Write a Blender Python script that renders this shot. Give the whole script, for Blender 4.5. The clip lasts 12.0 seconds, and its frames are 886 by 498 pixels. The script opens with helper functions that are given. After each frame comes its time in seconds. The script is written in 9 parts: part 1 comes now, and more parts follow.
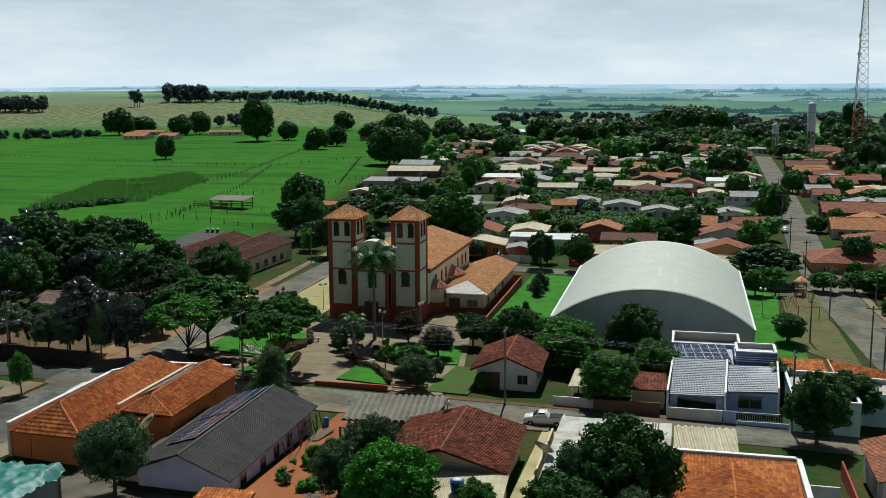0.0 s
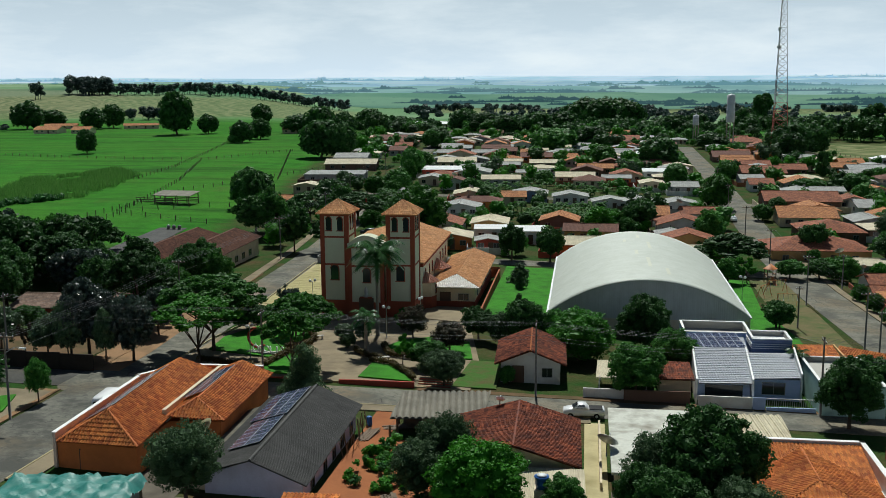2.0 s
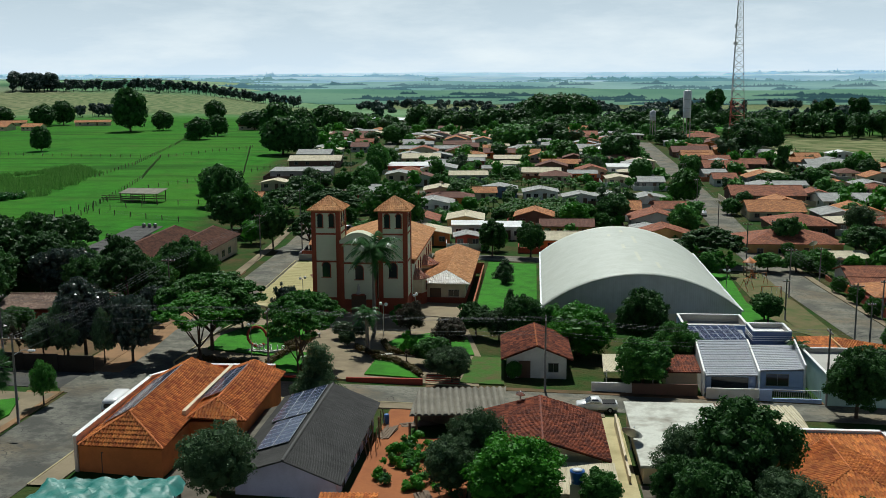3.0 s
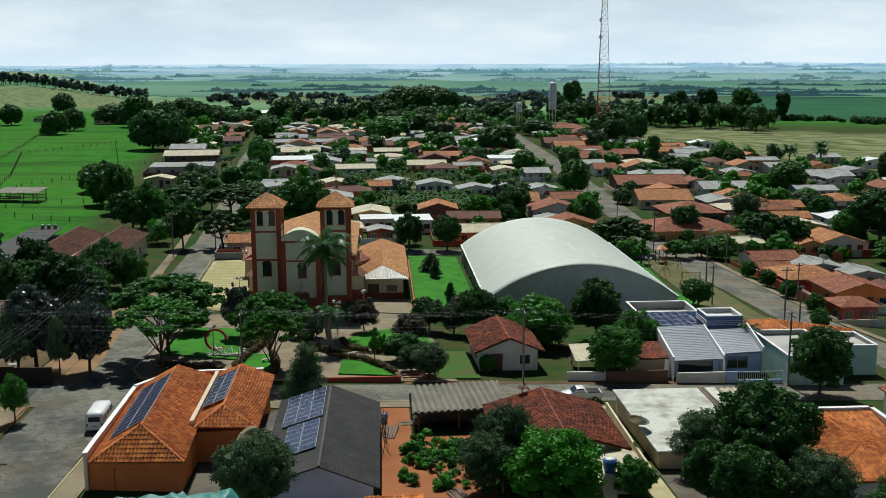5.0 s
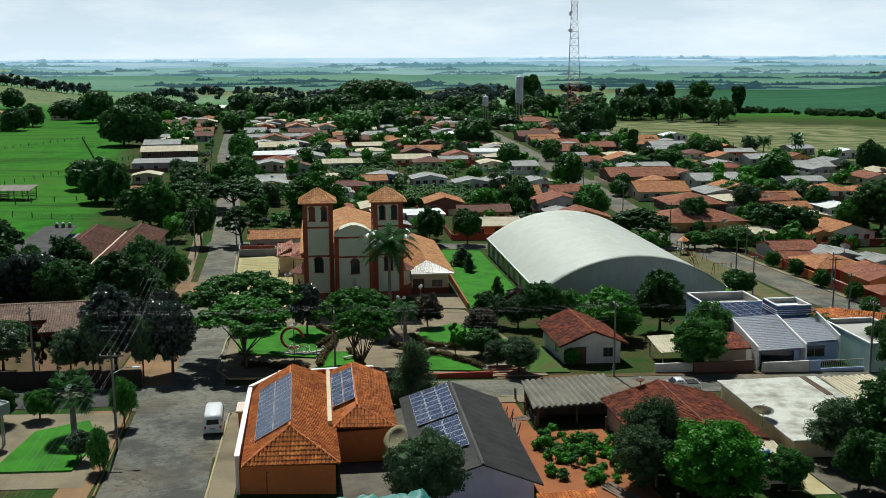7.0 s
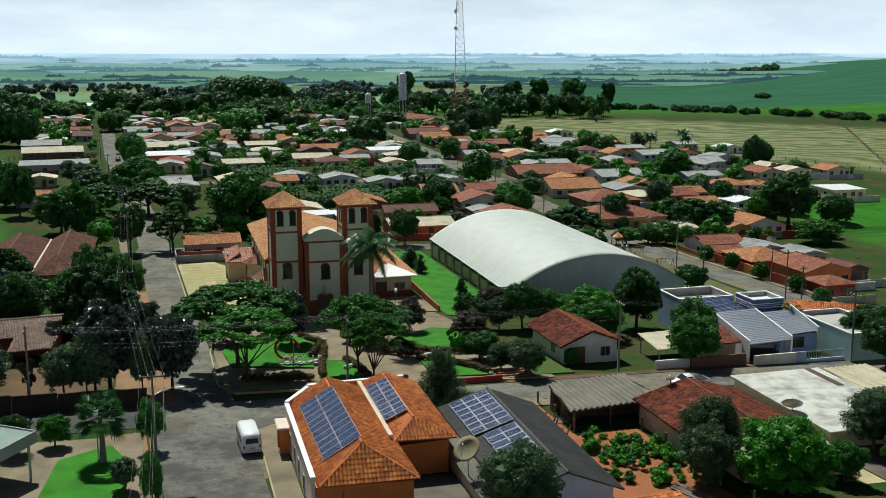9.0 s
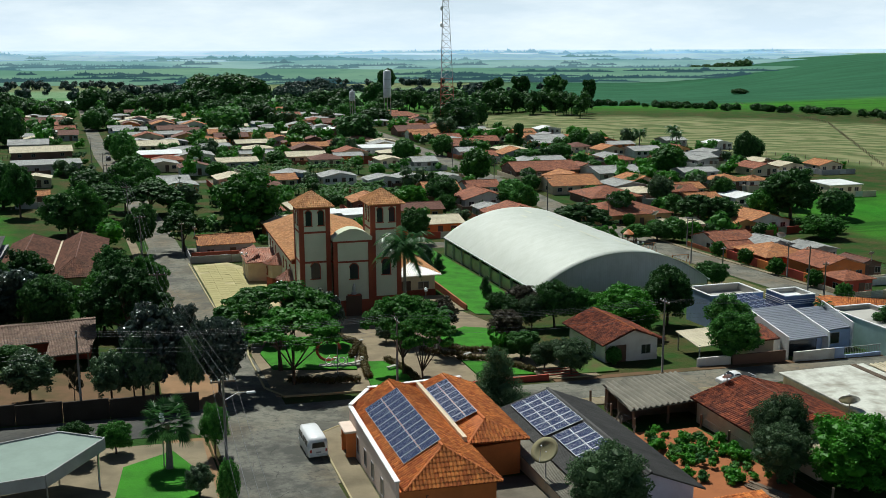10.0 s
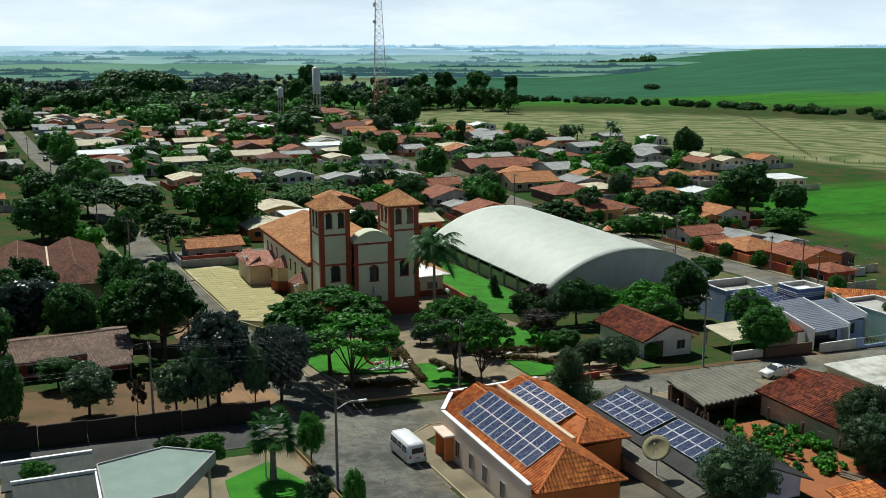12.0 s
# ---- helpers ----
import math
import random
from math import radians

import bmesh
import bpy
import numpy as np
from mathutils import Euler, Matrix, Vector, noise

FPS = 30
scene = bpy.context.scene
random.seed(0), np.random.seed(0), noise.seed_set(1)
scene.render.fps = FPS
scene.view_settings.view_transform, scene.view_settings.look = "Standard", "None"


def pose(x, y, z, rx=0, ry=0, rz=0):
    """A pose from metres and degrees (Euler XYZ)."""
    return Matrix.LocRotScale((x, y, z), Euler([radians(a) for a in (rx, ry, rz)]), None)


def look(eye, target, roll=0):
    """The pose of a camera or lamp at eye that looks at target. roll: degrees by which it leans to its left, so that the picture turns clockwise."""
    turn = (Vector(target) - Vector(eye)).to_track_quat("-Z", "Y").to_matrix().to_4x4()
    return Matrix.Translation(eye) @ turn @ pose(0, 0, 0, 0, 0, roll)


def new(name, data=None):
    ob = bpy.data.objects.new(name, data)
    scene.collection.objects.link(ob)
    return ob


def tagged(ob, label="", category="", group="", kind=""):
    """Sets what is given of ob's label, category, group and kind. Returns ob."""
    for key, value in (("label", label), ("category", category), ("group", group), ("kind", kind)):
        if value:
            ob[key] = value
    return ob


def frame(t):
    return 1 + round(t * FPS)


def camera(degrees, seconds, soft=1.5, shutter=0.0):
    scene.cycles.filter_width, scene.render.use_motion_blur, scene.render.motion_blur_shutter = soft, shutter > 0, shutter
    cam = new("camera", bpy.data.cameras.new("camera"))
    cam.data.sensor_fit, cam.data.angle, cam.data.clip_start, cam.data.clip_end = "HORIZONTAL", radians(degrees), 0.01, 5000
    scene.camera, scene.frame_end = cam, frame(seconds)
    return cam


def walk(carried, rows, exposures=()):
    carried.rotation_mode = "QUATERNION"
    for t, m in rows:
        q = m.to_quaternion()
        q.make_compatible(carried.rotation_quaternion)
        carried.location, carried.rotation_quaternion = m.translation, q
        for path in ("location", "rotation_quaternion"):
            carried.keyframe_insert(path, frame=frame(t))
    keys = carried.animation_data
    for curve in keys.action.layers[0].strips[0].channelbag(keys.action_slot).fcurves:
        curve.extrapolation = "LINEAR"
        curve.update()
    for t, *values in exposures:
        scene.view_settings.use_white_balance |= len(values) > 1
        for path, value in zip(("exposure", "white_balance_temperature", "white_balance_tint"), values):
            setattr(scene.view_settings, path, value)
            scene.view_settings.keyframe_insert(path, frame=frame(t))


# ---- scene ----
cam = camera(47.3, 12.0, 0.5)

PATH = [
    (0, (45.491, -143.896, 36.652), (45.029, -141.976, 36.335), -0.3),
    (0.5, (41.916, -144.102, 36.608), (41.501, -142.172, 36.287), -0.3),
    (1, (38.698, -144.738, 36.667), (38.329, -142.8, 36.341), -0.4),
    (1.5, (35.406, -145.074, 36.771), (35.082, -143.128, 36.442), -0.3),
    (2, (32.146, -145.47, 36.806), (31.868, -143.518, 36.473), -0.3),
    (2.5, (28.922, -145.702, 36.75), (28.687, -143.745, 36.414), -0.4),
    (3, (25.679, -145.867, 36.769), (25.501, -143.904, 36.428), -0.3),
    (5, (11.685, -145.657, 37.175), (11.806, -143.693, 36.817), -0.2),
    (5.5, (7.78, -144.987, 37.134), (7.95, -143.027, 36.774), -0.2),
    (6, (3.721, -144.362, 37.161), (3.909, -142.405, 36.797), -0.2),
    (6.5, (-0.49, -143.741, 37.028), (-0.294, -141.785, 36.662), -0.3),
    (7, (-4.634, -143.223, 37.09), (-4.395, -141.272, 36.72), -0.3),
    (7.5, (-8.6, -142.048, 37.144), (-8.252, -140.114, 36.773), -0.2),
    (9.5, (-23.844, -137.062, 37.749), (-23.307, -135.173, 37.368), -0.1),
    (10, (-27.547, -135.605, 37.828), (-26.981, -133.725, 37.444), -0.2),
    (10.5, (-31.314, -134.415, 37.96), (-30.714, -132.546, 37.574), -0.2),
    (11, (-35.059, -133.12, 38.054), (-34.415, -131.267, 37.667), -0.2),
    (11.5, (-38.818, -131.845, 38.345), (-38.128, -130.009, 37.953), -0.2),
    (12, (-42.643, -130.551, 38.693), (-41.9, -128.736, 38.299), -0.1),
]
walk(cam, [(t, look(eye, target, roll)) for t, eye, target, roll in PATH], [(0, -0.18, 6100, 2.8), (6.5, -0.04, 6100, 2.8), (12, 0.06, 6100, 2.8)])

# ---- world, sun, exposure ----
SUN_AZ, SUN_EL = radians(-5), radians(53)   # azimuth from +y towards +x
world = bpy.data.worlds.new("sky")
scene.world = world
world.use_nodes = True
wn = world.node_tree
wn.nodes.clear()
w_out = wn.nodes.new("ShaderNodeOutputWorld")
w_bg = wn.nodes.new("ShaderNodeBackground")
w_sky = wn.nodes.new("ShaderNodeTexSky")
w_sky.sky_type = "NISHITA"
w_sky.sun_disc = False
w_sky.sun_elevation = SUN_EL
w_sky.sun_rotation = SUN_AZ
w_sky.air_density, w_sky.dust_density, w_sky.ozone_density = 1.0, 0.6, 1.5
w_bg.inputs["Strength"].default_value = 0.035
# a hazy white horizon under thin cloud, blue overhead
w_tc = wn.nodes.new("ShaderNodeTexCoord")
w_sep = wn.nodes.new("ShaderNodeSeparateXYZ")
w_map = wn.nodes.new("ShaderNodeMapping")
w_map.inputs["Scale"].default_value = (3.0, 3.0, 13.0)
w_noise = wn.nodes.new("ShaderNodeTexNoise")
w_noise.inputs["Scale"].default_value = 1.7
w_noise.inputs["Detail"].default_value = 8.0
w_noise.inputs["Roughness"].default_value = 0.6
w_ramp = wn.nodes.new("ShaderNodeValToRGB")
w_ramp.color_ramp.elements[0].position, w_ramp.color_ramp.elements[1].position = 0.42, 0.70
w_haze = wn.nodes.new("ShaderNodeMapRange")
w_haze.inputs["From Min"].default_value, w_haze.inputs["From Max"].default_value = 0.24, 0.0
w_blue = wn.nodes.new("ShaderNodeMix")
w_blue.data_type = "RGBA"
w_blue.inputs["B"].default_value = (22.5, 25.2, 28.2, 1)
w_mix = wn.nodes.new("ShaderNodeMix")
w_mix.data_type = "RGBA"
w_mix.inputs["B"].default_value = (27.4, 28.3, 29.0, 1)
w_fac = wn.nodes.new("ShaderNodeMath")
w_fac.operation = "MULTIPLY"
wn.links.new(w_tc.outputs["Generated"], w_sep.inputs["Vector"])
wn.links.new(w_tc.outputs["Generated"], w_map.inputs["Vector"])
wn.links.new(w_sep.outputs["Z"], w_haze.inputs["Value"])
wn.links.new(w_map.outputs["Vector"], w_noise.inputs["Vector"])
wn.links.new(w_noise.outputs["Fac"], w_ramp.inputs["Fac"])
wn.links.new(w_haze.outputs["Result"], w_blue.inputs["Factor"])
wn.links.new(w_sky.outputs["Color"], w_blue.inputs["A"])
wn.links.new(w_ramp.outputs["Color"], w_fac.inputs[0])
wn.links.new(w_haze.outputs["Result"], w_fac.inputs[1])
wn.links.new(w_fac.outputs[0], w_mix.inputs["Factor"])
wn.links.new(w_blue.outputs["Result"], w_mix.inputs["A"])
wn.links.new(w_mix.outputs["Result"], w_bg.inputs["Color"])
wn.links.new(w_bg.outputs["Background"], w_out.inputs["Surface"])

sun_data = bpy.data.lights.new("sun", "SUN")
sun_data.energy, sun_data.angle, sun_data.color = 5.0, radians(0.6), (1.0, 0.965, 0.89)
sun = new("sun", sun_data)
to_sun = Vector((math.sin(SUN_AZ) * math.cos(SUN_EL), math.cos(SUN_AZ) * math.cos(SUN_EL), math.sin(SUN_EL)))
sun.matrix_world = look(to_sun * 300, (0, 0, 0))



# ---- materials ----
def smooth(a, b, x):
    t = min(1.0, max(0.0, (x - a) / (b - a)))
    return t * t * (3 - 2 * t)


def shader(name):
    m = bpy.data.materials.new(name)
    m.use_nodes = True
    return m, m.node_tree, m.node_tree.nodes["Principled BSDF"]


def mathn(nt, op, a, b=None):
    n = nt.nodes.new("ShaderNodeMath")
    n.operation = op
    for i, v in enumerate((a, b)):
        if v is None:
            continue
        if isinstance(v, (int, float)):
            n.inputs[i].default_value = v
        else:
            nt.links.new(v, n.inputs[i])
    return n.outputs[0]


def mixc(nt, fac, a, b, blend="MIX"):
    n = nt.nodes.new("ShaderNodeMix")
    n.data_type, n.blend_type = "RGBA", blend
    for key, v in (("Factor", fac), ("A", a), ("B", b)):
        if isinstance(v, (int, float)):
            n.inputs[key].default_value = v
        elif isinstance(v, tuple):
            n.inputs[key].default_value = (*v[:3], 1)
        else:
            nt.links.new(v, n.inputs[key])
    return n.outputs["Result"]


def noise_out(nt, vec, scale, detail=4.0, lo=0.35, hi=0.65, rough=0.55):
    n = nt.nodes.new("ShaderNodeTexNoise")
    n.inputs["Scale"].default_value, n.inputs["Detail"].default_value, n.inputs["Roughness"].default_value = scale, detail, rough
    nt.links.new(vec, n.inputs["Vector"])
    r = nt.nodes.new("ShaderNodeMapRange")
    r.inputs["From Min"].default_value, r.inputs["From Max"].default_value = lo, hi
    nt.links.new(n.outputs["Fac"], r.inputs["Value"])
    return r.outputs["Result"]


def coords(nt, kind="Object"):
    return nt.nodes.new("ShaderNodeTexCoord").outputs[kind]


def bump(nt, p, height, strength, distance=0.05):
    n = nt.nodes.new("ShaderNodeBump")
    n.inputs["Strength"].default_value, n.inputs["Distance"].default_value = strength, distance
    nt.links.new(height, n.inputs["Height"])
    nt.links.new(n.outputs["Normal"], p.inputs["Normal"])


def plain(name, base, dark=None, rough=0.8, fine=6.0, coarse=0.5, amount=0.6, metal=0.0, relief=0.25, per_object=0.0):
    """A weathered surface: grain at one scale, stains at another."""
    m, nt, p = shader(name)
    dark = dark or tuple(c * 0.55 for c in base)
    vec = coords(nt)
    big = noise_out(nt, vec, coarse, 5.0, 0.42, 0.75)
    small = noise_out(nt, vec, fine, 6.0)
    f = mathn(nt, "MULTIPLY", big, amount)
    col = mixc(nt, f, base, dark)
    col = mixc(nt, mathn(nt, "MULTIPLY", small, 0.3 * amount), col, tuple(c * 0.7 for c in base))
    if per_object:
        info = nt.nodes.new("ShaderNodeObjectInfo")
        hsv = nt.nodes.new("ShaderNodeHueSaturation")
        val = nt.nodes.new("ShaderNodeMapRange")
        val.inputs["To Min"].default_value, val.inputs["To Max"].default_value = 1 - per_object, 1 + per_object
        nt.links.new(info.outputs["Random"], val.inputs["Value"])
        nt.links.new(val.outputs["Result"], hsv.inputs["Value"])
        nt.links.new(col, hsv.inputs["Color"])
        col = hsv.outputs["Color"]
    nt.links.new(col, p.inputs["Base Color"])
    p.inputs["Roughness"].default_value, p.inputs["Metallic"].default_value = rough, metal
    p.inputs["Specular IOR Level"].default_value = 0.10 if rough >= 0.9 else 0.22 if rough >= 0.8 else 0.5
    bump(nt, p, small, relief, 0.02)
    return m


def tile_mat(name, a, b, stain, stain_amount=0.5, relief=0.8):
    """Clay tiles in courses: u across, v down the slope, in metres."""
    m, nt, p = shader(name)
    uv = coords(nt, "UV")
    sep = nt.nodes.new("ShaderNodeSeparateXYZ")
    nt.links.new(uv, sep.inputs["Vector"])
    cu = mathn(nt, "DIVIDE", sep.outputs["X"], 0.30)
    cv = mathn(nt, "DIVIDE", sep.outputs["Y"], 0.40)
    comb = nt.nodes.new("ShaderNodeCombineXYZ")
    nt.links.new(mathn(nt, "FLOOR", cu), comb.inputs["X"])
    nt.links.new(mathn(nt, "FLOOR", cv), comb.inputs["Y"])
    white = nt.nodes.new("ShaderNodeTexWhiteNoise")
    white.noise_dimensions = "2D"
    nt.links.new(comb.outputs["Vector"], white.inputs["Vector"])
    col = mixc(nt, white.outputs["Value"], a, b)
    obj = coords(nt)
    st = noise_out(nt, obj, 0.45, 7.0, 0.42, 0.72, 0.7)
    st2 = noise_out(nt, obj, 2.2, 8.0, 0.46, 0.62, 0.75)
    col = mixc(nt, mathn(nt, "MULTIPLY", st, stain_amount), col, stain)
    col = mixc(nt, mathn(nt, "MULTIPLY", st2, stain_amount * 0.7), col, tuple(c * 0.6 for c in stain))
    nt.links.new(col, p.inputs["Base Color"])
    p.inputs["Roughness"].default_value = 0.8
    p.inputs["Specular IOR Level"].default_value = 0.22
    if relief:
        wave = mathn(nt, "ABSOLUTE", mathn(nt, "SINE", mathn(nt, "MULTIPLY", cu, math.pi)))
        step = mathn(nt, "FRACT", cv)
        bump(nt, p, mathn(nt, "ADD", wave, mathn(nt, "MULTIPLY", step, 0.6)), relief, 0.07)
    return m


def sheet_mat(name, base, stain, pitch=0.18, metal=0.0, rough=0.7, relief=0.8, amount=0.6):
    """Corrugated sheet: waves across u."""
    m, nt, p = shader(name)
    uv = coords(nt, "UV")
    sep = nt.nodes.new("ShaderNodeSeparateXYZ")
    nt.links.new(uv, sep.inputs["Vector"])
    obj = coords(nt)
    st = noise_out(nt, obj, 0.4, 7.0, 0.4, 0.72, 0.7)
    col = mixc(nt, mathn(nt, "MULTIPLY", st, amount), base, stain)
    streak = nt.nodes.new("ShaderNodeMapping")
    streak.inputs["Scale"].default_value = (3.0, 0.25, 1.0)
    nt.links.new(uv, streak.inputs["Vector"])
    st2 = noise_out(nt, streak.outputs["Vector"], 1.0, 5.0, 0.45, 0.75)
    col = mixc(nt, mathn(nt, "MULTIPLY", st2, amount * 0.7), col, stain)
    nt.links.new(col, p.inputs["Base Color"])
    p.inputs["Roughness"].default_value, p.inputs["Metallic"].default_value = rough, metal
    p.inputs["Specular IOR Level"].default_value = 0.25
    if relief:
        wave = mathn(nt, "SINE", mathn(nt, "MULTIPLY", sep.outputs["X"], 2 * math.pi / pitch))
        bump(nt, p, wave, relief, 0.03)
    return m


def leaf_mat(name, a, b, rough=0.55, vary=0.25, gloss=0.12):
    m, nt, p = shader(name)
    geo = nt.nodes.new("ShaderNodeNewGeometry")
    info = nt.nodes.new("ShaderNodeObjectInfo")
    col = mixc(nt, geo.outputs["Random Per Island"], a, b)
    hsv = nt.nodes.new("ShaderNodeHueSaturation")
    val = nt.nodes.new("ShaderNodeMapRange")
    val.inputs["To Min"].default_value, val.inputs["To Max"].default_value = 1 - vary, 1 + vary
    nt.links.new(info.outputs["Random"], val.inputs["Value"])
    nt.links.new(val.outputs["Result"], hsv.inputs["Value"])
    nt.links.new(col, hsv.inputs["Color"])
    col = hsv.outputs["Color"]
    big = noise_out(nt, coords(nt), 0.7, 3.0, 0.35, 0.7)
    col = mixc(nt, mathn(nt, "MULTIPLY", big, 0.45), col, tuple(c * 0.45 for c in a))
    nt.links.new(col, p.inputs["Base Color"])
    p.inputs["Roughness"].default_value = rough
    p.inputs["Specular IOR Level"].default_value = gloss
    out = nt.nodes["Material Output"]
    tr = nt.nodes.new("ShaderNodeBsdfTranslucent")
    nt.links.new(col, tr.inputs["Color"])
    mx = nt.nodes.new("ShaderNodeMixShader")
    mx.inputs[0].default_value = 0.30
    nt.links.new(p.outputs[0], mx.inputs[1])
    nt.links.new(tr.outputs[0], mx.inputs[2])
    nt.links.new(mx.outputs[0], out.inputs["Surface"])
    return m


def glass_mat(name, tint=(0.02, 0.025, 0.03), rough=0.08):
    m, nt, p = shader(name)
    p.inputs["Base Color"].default_value = (*tint, 1)
    p.inputs["Roughness"].default_value = rough
    return m


M = {}
M["tile"] = tile_mat("clay_tile_red", (0.46, 0.16, 0.075), (0.26, 0.085, 0.045), (0.07, 0.03, 0.022), 0.75, 1.0)
M["tilelight"] = tile_mat("clay_tile_orange", (0.64, 0.28, 0.10), (0.40, 0.15, 0.055), (0.16, 0.07, 0.04), 0.7, 1.0)
M["tile_church"] = tile_mat("clay_tile_church", (0.82, 0.45, 0.20), (0.56, 0.25, 0.09), (0.28, 0.12, 0.06), 0.5, 0.0)
M["tile_orange"] = tile_mat("clay_tile_vivid", (0.80, 0.29, 0.070), (0.44, 0.12, 0.032), (0.16, 0.045, 0.02), 0.55, 0.0)
M["tile_old"] = tile_mat("clay_tile_old", (0.44, 0.115, 0.048), (0.12, 0.032, 0.02), (0.05, 0.022, 0.016), 0.75, 0.0)
M["tile_brown"] = tile_mat("clay_tile_brown", (0.29, 0.125, 0.072), (0.14, 0.055, 0.036), (0.07, 0.035, 0.025), 0.7, 0.0)
M["tile_slate"] = tile_mat("concrete_tile_grey", (0.20, 0.22, 0.27), (0.16, 0.18, 0.23), (0.09, 0.10, 0.13), 0.4, 0.0)
M["tile_slate"].node_tree.nodes["Principled BSDF"].inputs["Roughness"].default_value = 0.46
M["tile_slate"].node_tree.nodes["Principled BSDF"].inputs["Specular IOR Level"].default_value = 0.9
M["tile_white"] = tile_mat("painted_tile_white", (0.88, 0.85, 0.80), (0.82, 0.77, 0.70), (0.66, 0.52, 0.42), 0.25, 0.0)
M["tile_white"].node_tree.nodes["Principled BSDF"].inputs["Roughness"].default_value = 0.42
M["tile_white"].node_tree.nodes["Principled BSDF"].inputs["Specular IOR Level"].default_value = 1.0
M["grey"] = sheet_mat("fibre_cement_grey", (0.36, 0.36, 0.34), (0.10, 0.10, 0.09), 0.18, 0.0, 0.6, 0.8, 0.7)
M["greydark"] = sheet_mat("fibre_cement_dark", (0.075, 0.072, 0.068), (0.016, 0.016, 0.015), 0.18, 0.0, 0.75, 0.0)
M["greyshed"] = sheet_mat("fibre_cement_shed", (0.23, 0.21, 0.165), (0.06, 0.055, 0.042), 0.18, 0.0, 0.8, 0.0)
M["brown"] = tile_mat("clay_tile_dark", (0.20, 0.08, 0.05), (0.15, 0.06, 0.04), (0.06, 0.03, 0.025), 0.6)
M["white"] = sheet_mat("zinc_sheet_white", (0.74, 0.75, 0.74), (0.40, 0.38, 0.34), 0.25, 0.0, 0.5, 0.5, 0.4)
M["cream"] = sheet_mat("fibre_cement_cream", (0.64, 0.57, 0.40), (0.26, 0.20, 0.12), 0.18, 0.0, 0.7, 0.8, 0.6)
M["gym_roof"] = sheet_mat("aluzinc_sheet", (0.52, 0.54, 0.48), (0.38, 0.40, 0.33), 0.4, 0.0, 0.5, 0.25, 0.6)
M["gym_front"] = sheet_mat("galvanised_sheet", (0.52, 0.51, 0.48), (0.36, 0.34, 0.30), 0.3, 0.0, 0.7, 0.15, 0.6)
M["skylight"] = plain("fibreglass_sheet", (0.56, 0.56, 0.44), (0.44, 0.46, 0.38), 0.5)
WALLS = {
    "white": plain("wall_white", (0.72, 0.71, 0.68), (0.42, 0.36, 0.30), 0.85),
    "cream": plain("wall_cream", (0.66, 0.56, 0.40), (0.36, 0.26, 0.17), 0.85),
    "ochre": plain("wall_ochre", (0.58, 0.35, 0.14), (0.34, 0.18, 0.08), 0.85),
    "brown": plain("wall_brown", (0.17, 0.105, 0.08), (0.08, 0.05, 0.04), 0.9),
    "red": plain("wall_red", (0.40, 0.075, 0.05), (0.22, 0.05, 0.035), 0.85),
    "grey": plain("wall_grey", (0.36, 0.36, 0.36), (0.18, 0.17, 0.16), 0.9),
    "blue": plain("wall_blue", (0.30, 0.40, 0.58), (0.18, 0.24, 0.36), 0.8),
    "lilac": plain("wall_lilac", (0.72, 0.68, 0.82), (0.45, 0.40, 0.48), 0.85),
    "salmon": plain("wall_salmon", (0.70, 0.22, 0.065), (0.42, 0.13, 0.045), 0.85),
    "pale_pink": plain("wall_pale_pink", (0.74, 0.60, 0.50), (0.52, 0.40, 0.32), 0.85),
    "mint": plain("wall_mint", (0.44, 0.62, 0.58), (0.26, 0.38, 0.35), 0.85),
    "church": plain("wall_church", (0.62, 0.64, 0.48), (0.48, 0.48, 0.35), 0.85, 5.0, 0.35, 0.5),
    "dark_red": plain("wall_dark_red", (0.30, 0.075, 0.04), (0.18, 0.05, 0.03), 0.8),
    # near-black base carries the shade on the yard wall's face
    "shadow_dark": plain("wall_shadow_dark", (0.045, 0.038, 0.031), (0.020, 0.018, 0.015), 0.9),
    "brick": plain("wall_brick", (0.36, 0.13, 0.07), (0.18, 0.07, 0.04), 0.9, 9.0),
}
M["glass"] = glass_mat("window_glass")
M["door"] = plain("door_wood", (0.11, 0.06, 0.035), None, 0.6)
M["frame"] = plain("window_frame_grey", (0.30, 0.30, 0.30), None, 0.5)
M["concrete"] = plain("concrete", (0.46, 0.44, 0.40), (0.20, 0.19, 0.17), 0.9, 7.0, 0.25, 0.8)
M["slab"] = plain("slab_light", (0.58, 0.58, 0.51), (0.16, 0.13, 0.09), 0.85, 4.0, 0.5, 1.0)
M["bark"] = plain("bark", (0.10, 0.075, 0.055), (0.05, 0.04, 0.03), 0.95, 12.0, 2.0)
M["palm_trunk"] = plain("palm_trunk", (0.22, 0.20, 0.17), (0.10, 0.09, 0.08), 0.9, 9.0, 2.0)


